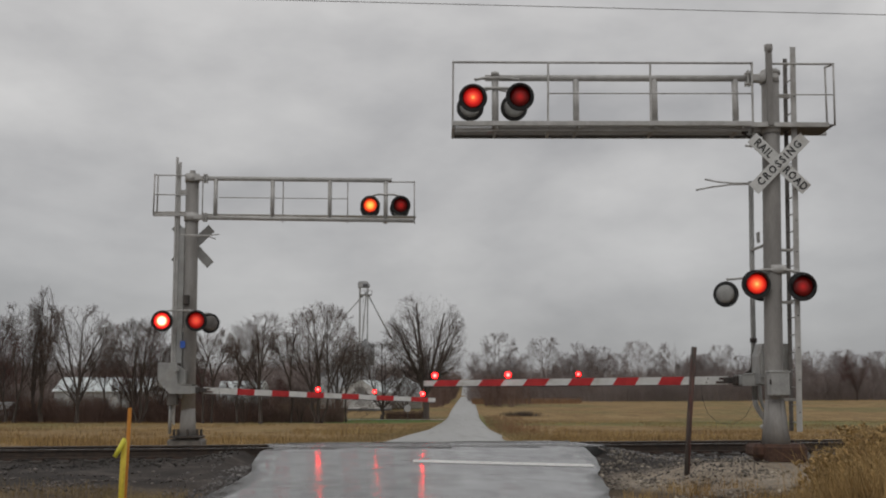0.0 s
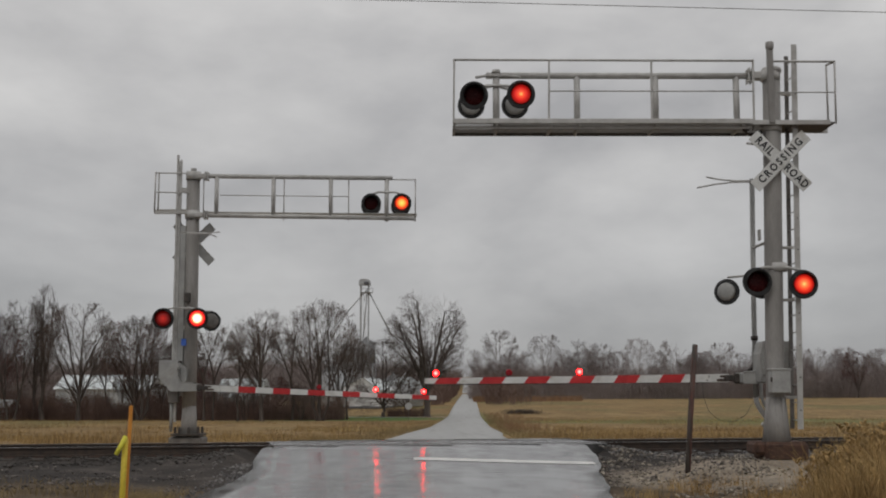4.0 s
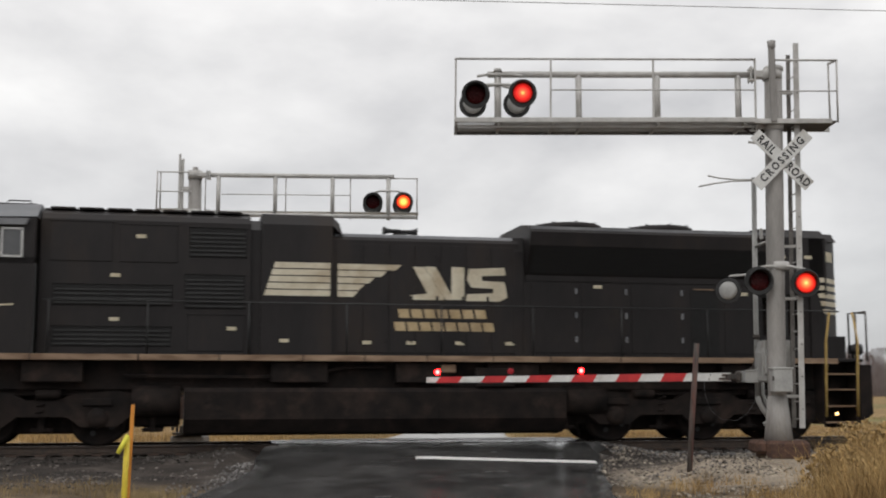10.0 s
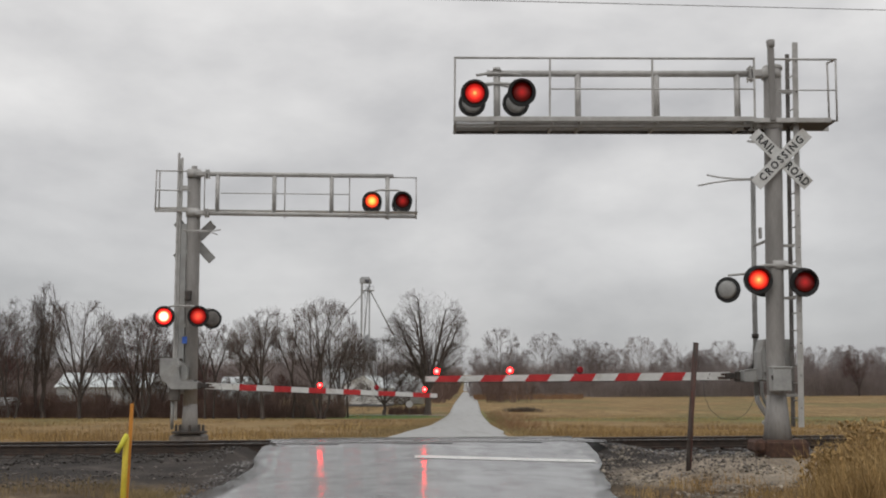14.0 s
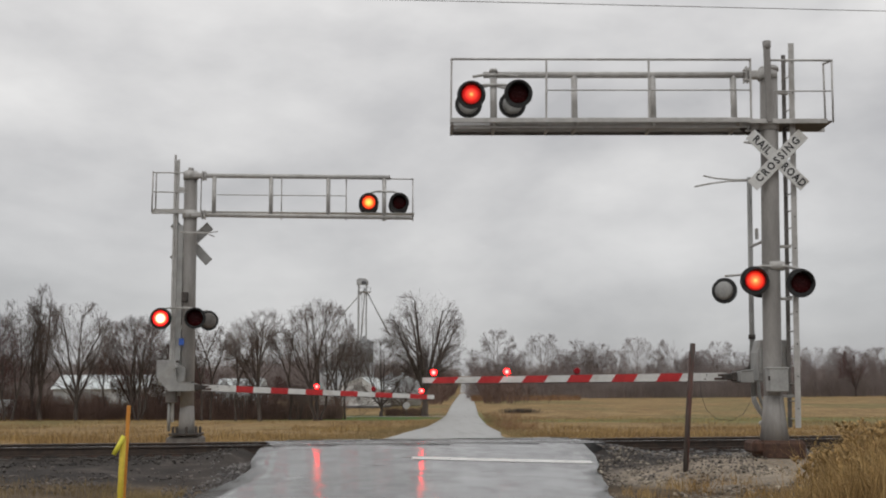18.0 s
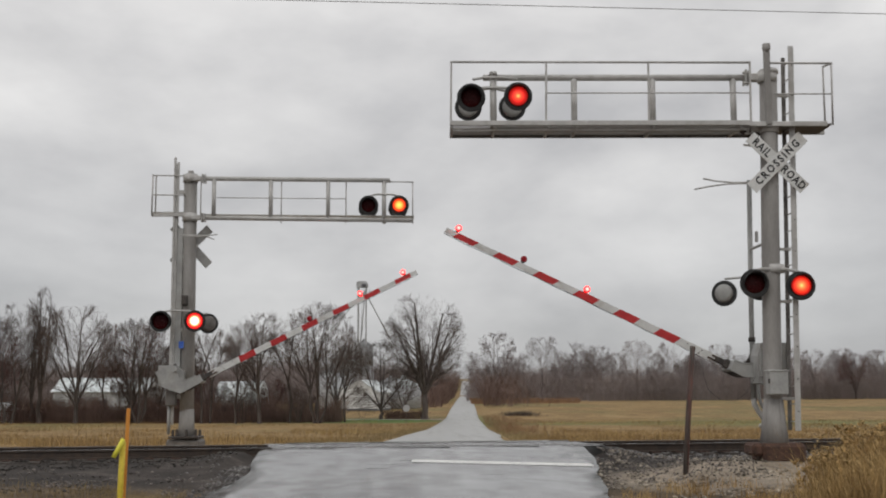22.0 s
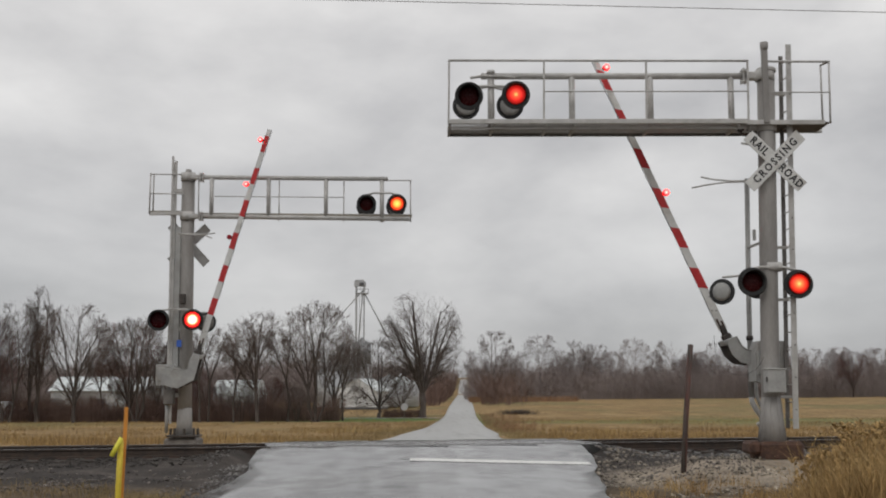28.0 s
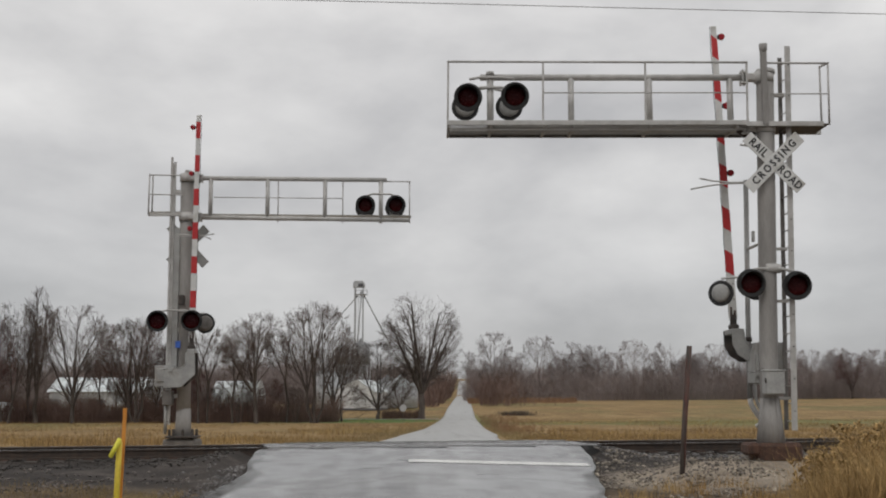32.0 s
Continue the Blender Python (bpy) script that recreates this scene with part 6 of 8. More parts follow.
    for s in (1, -1):
        part("bay_post", slab(-9.24, -9.18, s * 1.02, s * 1.1, 2.2, 3.14, 0.004), LOCO, loco)
        part("bay_post", slab(-9.76, -9.6, s * 0.9, s * 1.1, 2.2, 3.14, 0.004), LOCO, loco)
        part("bay_rail", Form().tube(((-8.6, s * 1.35, 2.76), (-10.3, s * 1.35, 2.74)), 0.016, 6), STEELDK, loco)
    part("bay_cabinet", slab(-9.62, -8.75, -0.6, 0.5, 2.2, 2.98, 0.02), LOCOBASE, loco, "dark equipment cabinet in the bay")
    for s in (1, -1):
        sl = (1.16 - 0.72) / 0.5
        for k in range(5):
            z1, z0 = 3.49 - 0.17 * k, 3.39 - 0.17 * k
            x0 = -9.84 - 0.05 * k
            pts = []
            for z in (z1, z0):
                pts += [(x0 - (0.02 if z == z0 else 0), s * 1.164, z), (-10.1, s * 1.164, z), (-10.604, s * 0.722, z)]
            part("stripe", Form().add(pts, [(0, 1, 4, 3), (1, 2, 5, 4)]), CREAM, tail, "cream rear stripe")
        nb = Form().add([(-10.2 - t * 0.3, s * (1.164 - (0.1 + 0.3 * t) * sl + 0.004), z) for z in (3.86, 4.08) for t in (0, 1)], [(0, 1, 3, 2)])
        part("number_board", nb, LABEL, tail)
        part("rear_lamp", Form().lathe((-10.5, s * 0.85, 1.98), (0, s, 0), ((0, 0.05), (0.02, 0.04)), 10), GLOWAMBER, tail, "small lit number lamp")
        for z in (2.0, 2.4, 2.8, 3.2, 3.6, 4.0, 4.3):
            part("end_rung", Form().tube(((-10.6, s * 0.55, z), (-10.68, s * 0.5, z), (-10.68, s * 0.2, z), (-10.6, s * 0.15, z)), 0.012, 5), LOCO, tail)
    # panels, doors, louvres on both sides of the hood
    for s in (1, -1):
        y = s * 1.22
        for x0, x1, z0, z1, mt in ((4.76, 3.68, 3.5, 4.22, LOCO), (3.46, 2.36, 3.62, 4.2, LOUVRE), (3.53, 2.38, 2.62, 3.28, LOUVRE), (5.96, 3.76, 2.66, 3.06, LOUVRE), (5.96, 3.76, 1.88, 2.26, LOUVRE), (6.05, 4.9, 3.5, 4.26, LOCO), (3.45, 2.38, 1.8, 2.5, LOCO)):
            pn = part("side_panel", slab(x1, x0, y, y + s * 0.018, z0, z1, 0.006), mt, a, "black louvred panel" if mt == LOUVRE else "")
            part("panel_edge", slab(x1 - 0.02, x0 + 0.02, y, y + s * 0.03, z1, z1 + 0.02, 0.004), LOCO, pn)
            if mt == LOUVRE:
                for k in range(int((z1 - z0) / 0.085)):
                    part("slat", slab(x1 + 0.03, x0 - 0.03, y + s * 0.018, y + s * 0.034, z0 + 0.03 + 0.085 * k, z0 + 0.06 + 0.085 * k, 0), BLACK, pn)
        yc = s * 1.08
        for k in range(7):
            x = 0.55 - 0.53 * k
            dr = part("hood_door", slab(x - 0.50, x, yc, yc + s * 0.014, 1.80, 3.98, 0.004), LOCO, c)
            for z in (2.05, 2.9, 3.75):
                part("door_latch", slab(x - 0.47, x - 0.42, yc + s * 0.014, yc + s * 0.03, z - 0.05, z + 0.05, 0.004), LOCO, dr)
        yd = s * 1.12
        for x0, x1 in ((-3.45, -4.5), (-4.55, -5.6), (-5.65, -6.85), (-7.75, -8.55)):
            dr = part("hood_door", slab(x1, x0, yd, yd + s * 0.014, 1.82, 3.26, 0.004), LOCO, d)
            for z in (2.1, 2.6, 3.1):
                part("door_latch", slab(x1 + 0.05, x1 + 0.1, yd + s * 0.014, yd + s * 0.035, z - 0.06, z + 0.06, 0.004), LOCOTOP, dr)
        # flat near-black panel in place of the shade inside an open doorway
        part("doorway", slab(-7.62, -6.98, yd, yd + s * 0.01, 1.8, 3.16, 0.003), LOUVRE, d, "near-black panel for the shade in a doorway")
        part("doorway_lintel", slab(-7.5, -7.05, yd, yd + s * 0.02, 3.17, 3.195, 0.003), SILL, d)
        for x, z, yy in ((4.37, 4.0, 1.24), (4.83, 3.24, 1.24), (4.83, 2.40, 1.22), (2.62, 2.24, 1.24), (1.6, 2.02, 1.17), (-0.05, 2.0, 1.1), (-0.95, 2.0, 1.1), (-1.95, 2.0, 1.1), (-3.0, 2.0, 1.1), (-4.9, 3.2, 1.14), (-8.2, 3.1, 1.14), (-9.1, 3.93, 1.17), (-9.72, 3.93, 1.17)):
            decal(loco, [(x - 0.09, z - 0.035), (x + 0.09, z - 0.035), (x + 0.09, z + 0.035), (x - 0.09, z + 0.035)], s * yy, LABEL, "stencil_bar")
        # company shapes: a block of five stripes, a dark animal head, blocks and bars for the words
        yb = s * 1.175
        for k in range(5):
            z1, z0 = 3.57 - 0.137 * k, 3.455 - 0.137 * k
            xl0, xl1 = 1.80 + 0.045 * k, 1.83 + 0.045 * k
            xr = 0.70
            decal(b, [(xl0, z1), (xr, z1), (xr, z0), (xl1, z0)], s * 1.162, CREAM, "stripe", label="cream side stripe")
        for k in range(5):
            z1, z0 = 3.57 - 0.137 * k, 3.455 - 0.137 * k
            end = (-0.75, -0.45, -0.2, 0.0, 0.12)[k]
            decal(c, [(0.55, z1), (end, z1), (end + 0.12, z0), (0.55, z0)], s * 1.096, CREAM, "stripe", label="cream side stripe")
        y3 = s * 1.096
        for shape in ([(-0.98, 3.54), (-1.22, 3.54), (-1.62, 2.92), (-1.62, 2.87), (-1.0, 2.87), (-0.92, 2.96), (-1.28, 3.0)],
                      [(-1.22, 3.55), (-1.45, 3.55), (-1.78, 2.98), (-1.78, 3.55), (-2.05, 3.55), (-2.05, 2.88), (-1.66, 2.88), (-1.62, 2.93)],
                      [(-2.15, 3.52), (-2.9, 3.56), (-2.92, 3.4), (-2.42, 3.38), (-2.42, 3.28), (-2.9, 3.26), (-2.96, 2.95), (-2.8, 2.86), (-2.08, 2.86), (-2.1, 3.0), (-2.66, 3.03), (-2.66, 3.12), (-2.2, 3.14), (-2.1, 3.3)]):
            decal(c, shape, y3 + s * 0.001, CREAM, "emblem_block", label="cream emblem block")
        for zb, xs_ in ((2.59, [-0.70 - 0.265 * k for k in range(7)]), (2.33, [-0.62 - 0.262 * k for k in range(8)])):
            for k, x in enumerate(xs_):
                decal(c, [(x + 0.03, zb + 0.09), (x - 0.19, zb + 0.09), (x - 0.23, zb - 0.09), (x - 0.01, zb - 0.09)], y3, GOLD, "lettering_bar", label="dull gold lettering bar")
        # side hand rail
        part("hand_rail", Form().tube(((6.1, s * 1.44, 2.74), (-10.2, s * 1.44, 2.74)), 0.016, 6), BLACK, loco)
        for x in (6.0, 4.2, 2.3, 0.4, -1.5, -3.4, -5.3, -7.2, -9.0):
            part("rail_post", Form().tube(((x, s * 1.46, 1.72), (x, s * 1.44, 2.74)), 0.018, 6), BLACK, loco)
    # roof fittings
    h = part("horn", slab(-1.05, -0.75, -0.1, 0.1, 4.24, 4.36, 0.01), BLACK, loco, "black air horn cluster")
    for yy, dx in ((0.12, 1), (-0.02, 1), (0.05, -1), (-0.14, -1)):
        part("horn_bell", Form().lathe((-0.9, yy, 4.4), (dx, 0, 0), ((0, 0.03), (0.2, 0.035), (0.3, 0.05), (0.36, 0.09), (0.365, 0.07)), 12), BLACK, h)
    part("roof_edge", slab(2.3, 6.2, -0.8, 0.8, 4.53, 4.56, 0.01), LOCO, loco)
    for k in range(7):
        part("roof_lip", slab(2.45 + 0.53 * k, 2.92 + 0.53 * k, -0.9, 0.9, 4.54, 4.585, 0.01), LOCO, loco)
    # fuel tank
    tank = part("fuel_tank", section(-4.1, 3.5, both([(0.85, 0.18), (1.2, 0.24), (1.4, 0.5), (1.42, 1.02), (1.36, 1.1)])), LOCOBASE, loco, "long black fuel tank")
    for x in (-4.0, -1.5, 1.0, 3.4):
        part("tank_strap", section(x - 0.03, x + 0.03, both([(0.86, 0.17), (1.21, 0.23), (1.412, 0.5), (1.432, 1.02), (1.37, 1.11)])), LOCOBASE, tank)
    for x0, x1 in ((3.55, 4.45), (-5.0, -4.15)):
        part("air_reservoir", Form().tube(((x0, 1.05, 0.85), (x1, 1.05, 0.85)), 0.3, 14).box(((x0 + x1) / 2, 0.2, 0.75), (x1 - x0, 1.3, 0.8), 0.05), LOCOBASE, loco, "black air reservoir under the frame")
    part("tank_gauge", slab(-3.0, -2.2, 1.38, 1.44, 1.12, 1.5, 0.02), LOCOBASE, loco)
    part("tank_gauge", slab(-1.8, -1.5, 1.38, 1.44, 1.4, 1.56, 0.02), SILL, loco)
    for mid in (7.13, -7.3):
        build_truck(loco, mid)
        for k in (-1, 0, 1):
            build_wheelset(loco, mid + 2.05 * k)
    return loco


LOCOMOTIVE = build_locomotive()


# ---- small things beside the road ----
def build_post():
    f = Form().tube(((3.92, 19.2, -0.45), (3.995, 19.2, 0.6), (4.105, 19.2, 1.80)), 0.045, 10)
    thing("post", Matrix(), "leaning dark rusty steel pipe post in the gravel", "post", form=f, material=WOODPOST)


def build_markers():
    base = thing("pipeline_marker", pose(-2.895, 10.95, -0.45), "yellow plastic utility marker post with a bent cap", "marker post")
    part("post", Form().tube(((-0.005, 0, 0), (0.0, 0, 0.6), (0.012, 0, 1.06)), 0.026, 12), YELLOW, base)
    cap = Form().tube(((0.02, -0.02, 1.085), (-0.015, -0.045, 1.0), (-0.055, -0.06, 0.92)), (0.021, 0.023, 0.02), 10)
    part("cap", cap, YELGREEN, base, "bright yellow drooping cap")
    thing("marker_stake", pose(-2.91, 11.05, -0.45), "thin orange wooden survey stake", "stake", form=Form().box((0.025, 0, 0.68), (0.034, 0.02, 1.36), 0.004, Matrix.Rotation(radians(1.6), 4, "Y")), material=ORANGE)


def build_wires():
    pts = []
    for k in range(-14, 25):
        x = k * 3.0
        pts.append((x, 30.0, 11.19 - 0.0247 * x))
    thing("overhead_wire", Matrix(), "single thin overhead utility wire", "wire", form=Form().tube(pts, 0.0092, 6), material=STEELGREY)
    return thing("hanging_cable", Matrix(), "thin dark cable hanging in a loop below the gate", "cable", form=Form().tube([near(4.42, 1.22, 0.1), near(4.44, 0.95, 0.1), near(4.52, 0.72, 0.1), near(4.7, 0.56, 0.1), near(4.95, 0.54, 0.1), near(5.15, 0.66, 0.1), near(5.32, 0.95, 0.12)], 0.0035, 5), material=CABLE)


build_post()
build_markers()
GATE_CABLE = build_wires()


# ---- grass ----
def blades(name, label, count, place, lo_h, hi_h, width, material, seed, lean=0.35, heads=0.0):
    """Tufts of thin tapering blades standing on the ground."""
    rnd = random.Random(seed)
    f = Form()
    v, fc = [], []
    for _ in range(count):
        spot = place(rnd)
        if spot is None:
            continue
        x, y, k = spot
        z = surface(x, y) - 0.03
        h = rnd.uniform(lo_h, hi_h) * k
        a, l = rnd.uniform(0, 6.283), rnd.gauss(0, lean) * h
        b = rnd.uniform(0, 6.283)
        w = width * rnd.uniform(0.6, 1.3)
        dx, dy, wx, wy = l * math.cos(a), l * math.sin(a), w * math.cos(b), w * math.sin(b)
        n = len(v)
        v += [(x - wx, y - wy, z), (x + wx, y + wy, z), (x - wx * 0.7 + dx * 0.3, y - wy * 0.7 + dy * 0.3, z + h * 0.55), (x + wx * 0.7 + dx * 0.3, y + wy * 0.7 + dy * 0.3, z + h * 0.55), (x + dx, y + dy, z + h)]
        fc += [(n, n + 1, n + 3, n + 2), (n + 2, n + 3, n + 4)]
        if heads and rnd.random() < heads:
            n = len(v)
            t = Vector((x + dx, y + dy, z + h))
            for q in range(5):
                c = t + Vector((rnd.gauss(0, 0.03) + dx * 0.1, rnd.gauss(0, 0.03), rnd.uniform(-0.12, 0.03)))
                r = rnd.uniform(0.012, 0.028)
                n = len(v)
                v += [tuple(c + Vector((r, 0, 0))), tuple(c + Vector((-r, r * 0.5, 0))), tuple(c + Vector((0, -r, r))), tuple(c + Vector((0, 0, r * 1.6)))]
                fc += [(n, n + 1, n + 3), (n + 1, n + 2, n + 3), (n + 2, n, n + 3)]
    f.add(v, fc)
    return tagged(new(name, f.mesh(name, material)), label, "grass", kind="stuff")


def clump_spot(rnd, clumps):
    x, y, r, k = rnd.choice(clumps)
    return rnd.gauss(x, r), rnd.gauss(y, r), k


def tall_right(rnd):
    x, y, k = clump_spot(rnd, ((4.35, 11.4, 0.28, 1.0), (4.0, 11.0, 0.24, 0.85), (4.75, 12.0, 0.35, 1.1), (3.75, 11.3, 0.22, 0.7), (4.9, 12.8, 0.4, 0.95), (5.3, 13.6, 0.4, 0.85), (5.9, 15.2, 0.5, 0.7), (4.4, 12.4, 0.3, 0.75)))
    return None if on_way(x, y, 0.25) else (x, y, k)


def low_right(rnd):
    x, y = rnd.uniform(2.4, 6.5), rnd.uniform(14.0, 17.4)
    if on_way(x, y, 0.15) or noise.noise((x * 1.3, y * 1.3, 4.0)) < 0.08 + 0.2 * max(0.0, y - 16.3):
        return None
    return x, y, 1.0 + 0.5 * noise.noise((x, y, 1))


def low_left(rnd):
    x, y = rnd.uniform(-8.5, -2.4) if rnd.random() < 0.5 else -3.2 - abs(rnd.gauss(0, 0.9)), rnd.uniform(13.8, 17.8)
    if on_way(x, y, 0.1) or noise.noise((x * 0.9, y * 0.9, 8.0)) < -0.05 + 0.2 * max(0.0, y - 16.0):
        return None
    return x, y, 1.0


def far_verge(rnd):
    s, d = rnd.uniform(-24, 30), 3.0 + 40 * rnd.random() ** 1.5
    p = on_track(s, d)
    if abs(p.x - road_mid(p.y)) < 3.3 or abs(p.x + 6.1) < 0.8 and p.y < 30.2:
        return None
    return p.x, p.y, (0.65 + 0.5 * noise.noise((p.x * 0.35, p.y * 0.35, 2.0))) * (0.55 if p.x < 0 else 0.9)


def verge_edge(rnd):
    y = 32 + 130 * rnd.random() ** 1.5
    side = rnd.choice((-1, 1))
    x = road_mid(y) + side * (2.9 + abs(rnd.gauss(0, 1.3)))
    return x, y, 0.8


blades("tall_grass", "tall golden dry weeds and grass at the verge", 9000, tall_right, 0.3, 1.08, 0.0048, DRYGRASS, 21, 0.42, 0.0)
blades("verge_grass", "low dry grass on the gravel verge", 7000, low_right, 0.06, 0.26, 0.004, DRYGRASS, 22, 0.5)
blades("verge_grass", "low dry grass beside the marker post", 9000, low_left, 0.06, 0.2, 0.004, DULLGRASS, 23, 0.5)
blades("field_grass", "dry straw-coloured field grass beyond the track", 52000, far_verge, 0.08, 0.42, 0.007, DRYGRASS, 24, 0.4)
def field_clumps(rnd):
    y = 34 + 150 * rnd.random() ** 1.4
    x = rnd.uniform(-0.5, 0.5) * y
    if abs(x - road_mid(y)) < 3.6 or beyond(x, y) < 4 or noise.noise((x * 0.09, y * 0.05, 6.0)) + 0.4 * noise.noise((x * 0.4, y * 0.2, 7.0)) < 0.02:
        return None
    return x, y, 0.7 + 0.5 * rnd.random()


blades("field_tufts", "russet and straw tufts in the fallow field", 110000, field_clumps, 0.12, 0.5, 0.012, TUFTS, 26, 0.4)
blades("roadside_grass", "dry grass along the far road's edges", 7000, verge_edge, 0.15, 0.5, 0.012, DULLGRASS, 25, 0.4)


def weeds(name, label, count, clumps, seed):
    """Tall dead weeds: bowed stems with dry leaves and flat flower heads."""
    rnd = random.Random(seed)
    v, fc = [], []
    for _ in range(count):
        x, y, k = clump_spot(rnd, clumps)
        if on_way(x, y, 0.2):
            continue
        h = rnd.uniform(0.45, 1.05) * k
        a, l = rnd.uniform(0, 6.283), abs(rnd.gauss(0.1, 0.22)) * h
        base = Vector((x, y, height(x, y) - 0.03))
        stem = [base + Vector((l * u * u * math.cos(a), l * u * u * math.sin(a), h * (u - 0.12 * u * u))) for u in (0, 0.35, 0.7, 1.0)]
        for p, q in zip(stem, stem[1:]):
            n, w = len(v), 0.004
            v += [tuple(p + Vector((-w, 0, 0))), tuple(p + Vector((w, 0, 0))), tuple(q + Vector((w * 0.7, 0, 0))), tuple(q + Vector((-w * 0.7, 0, 0)))]
            fc.append((n, n + 1, n + 2, n + 3))
        for _ in range(16):
            u = rnd.uniform(0.25, 1.0)
            i = min(2, int(u * 3))
            p = stem[i].lerp(stem[i + 1], u * 3 - i)
            d = Vector((rnd.gauss(0, 1), rnd.gauss(0, 1), rnd.gauss(0.1, 0.6))).normalized() * rnd.uniform(0.04, 0.13)
            s = d.cross(Vector((rnd.random(), rnd.random(), 0.4))).normalized() * rnd.uniform(0.007, 0.017)
            n = len(v)
            v += [tuple(p), tuple(p + d * 0.5 + s), tuple(p + d), tuple(p + d * 0.5 - s)]
            fc.append((n, n + 1, n + 2, n + 3))
        for _ in range(7):
            p = stem[3] + Vector((rnd.gauss(0, 0.035), rnd.gauss(0, 0.035), rnd.gauss(0, 0.012)))
            r = rnd.uniform(0.01, 0.022)
            n = len(v)
            v += [tuple(stem[3] - Vector((0, 0, 0.05))), tuple(p + Vector((r, 0, 0))), tuple(p + Vector((0, r, r * 0.6))), tuple(p + Vector((-r, 0, 0)))]
            fc += [(n, n + 1, n + 2), (n, n + 2, n + 3), (n + 1, n + 2, n + 3)]
    return tagged(new(name, Form().add(v, fc).mesh(name, DRYGRASS)), label, "weeds", kind="stuff")


weeds("dead_weeds", "tall golden-brown dead weeds beside the signal", 620, ((4.95, 15.0, 0.14, 0.7), (5.3, 14.6, 0.22, 1.0), (5.7, 14.9, 0.28, 1.15), (4.75, 13.8, 0.2, 0.75), (5.05, 13.3, 0.22, 0.9), (5.9, 16.2, 0.3, 0.85), (4.45, 12.3, 0.2, 0.85), (6.5, 17.0, 0.4, 0.95)), 31)


# ---- bare winter trees ----
def grow(limbs, twigs, rnd, at, way, length, radius, level, top, shape, kids, fine):
    """One limb and all that grows on it. shape: the crown's middle height, half width, half height, branch angle and upward pull."""
    mid, wide, high, spread, rise = shape

    def inside(p):
        return (p.x * p.x + p.y * p.y) / (wide * wide) + ((p.z - mid) / high) ** 2

    n = 7 if level == 0 else 4 if level == 1 else 3 if level == 2 else 2
    pts, rad, p, d = [at], [radius], at.copy(), way.normalized()
    wander = 0.07 if level == 0 else 0.12
    for k in range(n):
        d = (d + Vector((rnd.gauss(0, wander), rnd.gauss(0, wander), rnd.gauss(0, wander * 0.5) + rise * (0.6 if level == 0 else 1)))).normalized()
        q = p + d * (length / n)
        if inside(q) > 1.0 + 0.09 * level + 0.1 * rnd.random() and k and q.z > mid - 0.6 * high:
            break
        p = q
        pts.append(p.copy())
        rad.append(max(fine, radius * (1 - 0.86 * (k + 1) / n)))
    n = len(pts) - 1
    if level >= top:
        u = d.orthogonal().normalized() * fine
        v = d.cross(u)
        twigs.add((at + u, at - 0.5 * u + 0.87 * v, at - 0.5 * u - 0.87 * v, pts[-1]), ((0, 1, 3), (1, 2, 3), (2, 0, 3)))
        return
    sides = 7 if level == 0 else 5 if level == 1 else 4 if level == 2 else 3
    (limbs if level <= 1 else twigs).tube(pts, rad, sides, True, False)
    count = kids[level]
    for k in range(count):
        u = (0.12 if level else 0.1) + (0.9 if level == 0 else 0.86) * (k + rnd.random()) / count
        i = min(n - 1, int(u * n))
        q = pts[i].lerp(pts[i + 1], min(1.0, u * n - i))
        a = rnd.uniform(0, 6.283)
        main = (pts[i + 1] - pts[i]).normalized()
        side = main.orthogonal().normalized()
        side = (side * math.cos(a) + main.cross(side) * math.sin(a)).normalized()
        out = Vector((q.x, q.y, 0))
        if level < 2 and out.length > 0.3 and side.dot(out) < 0:
            side = (side + out.normalized() * 0.9).normalized()
        sp = spread * rnd.uniform(0.7, 1.25)
        w = (main * math.cos(sp) + side * math.sin(sp)).normalized()
        long_ = length * (rnd.uniform(0.36, 0.56) * (1.12 - 0.55 * u) if level == 0 else rnd.uniform(0.45, 0.78) * (1.15 - 0.35 * u))
        grow(limbs, twigs, rnd, q, w, long_, max(fine * 1.15, rad[i] * (0.4 if level == 0 else 0.46)), level + 1, top, shape, kids, fine)


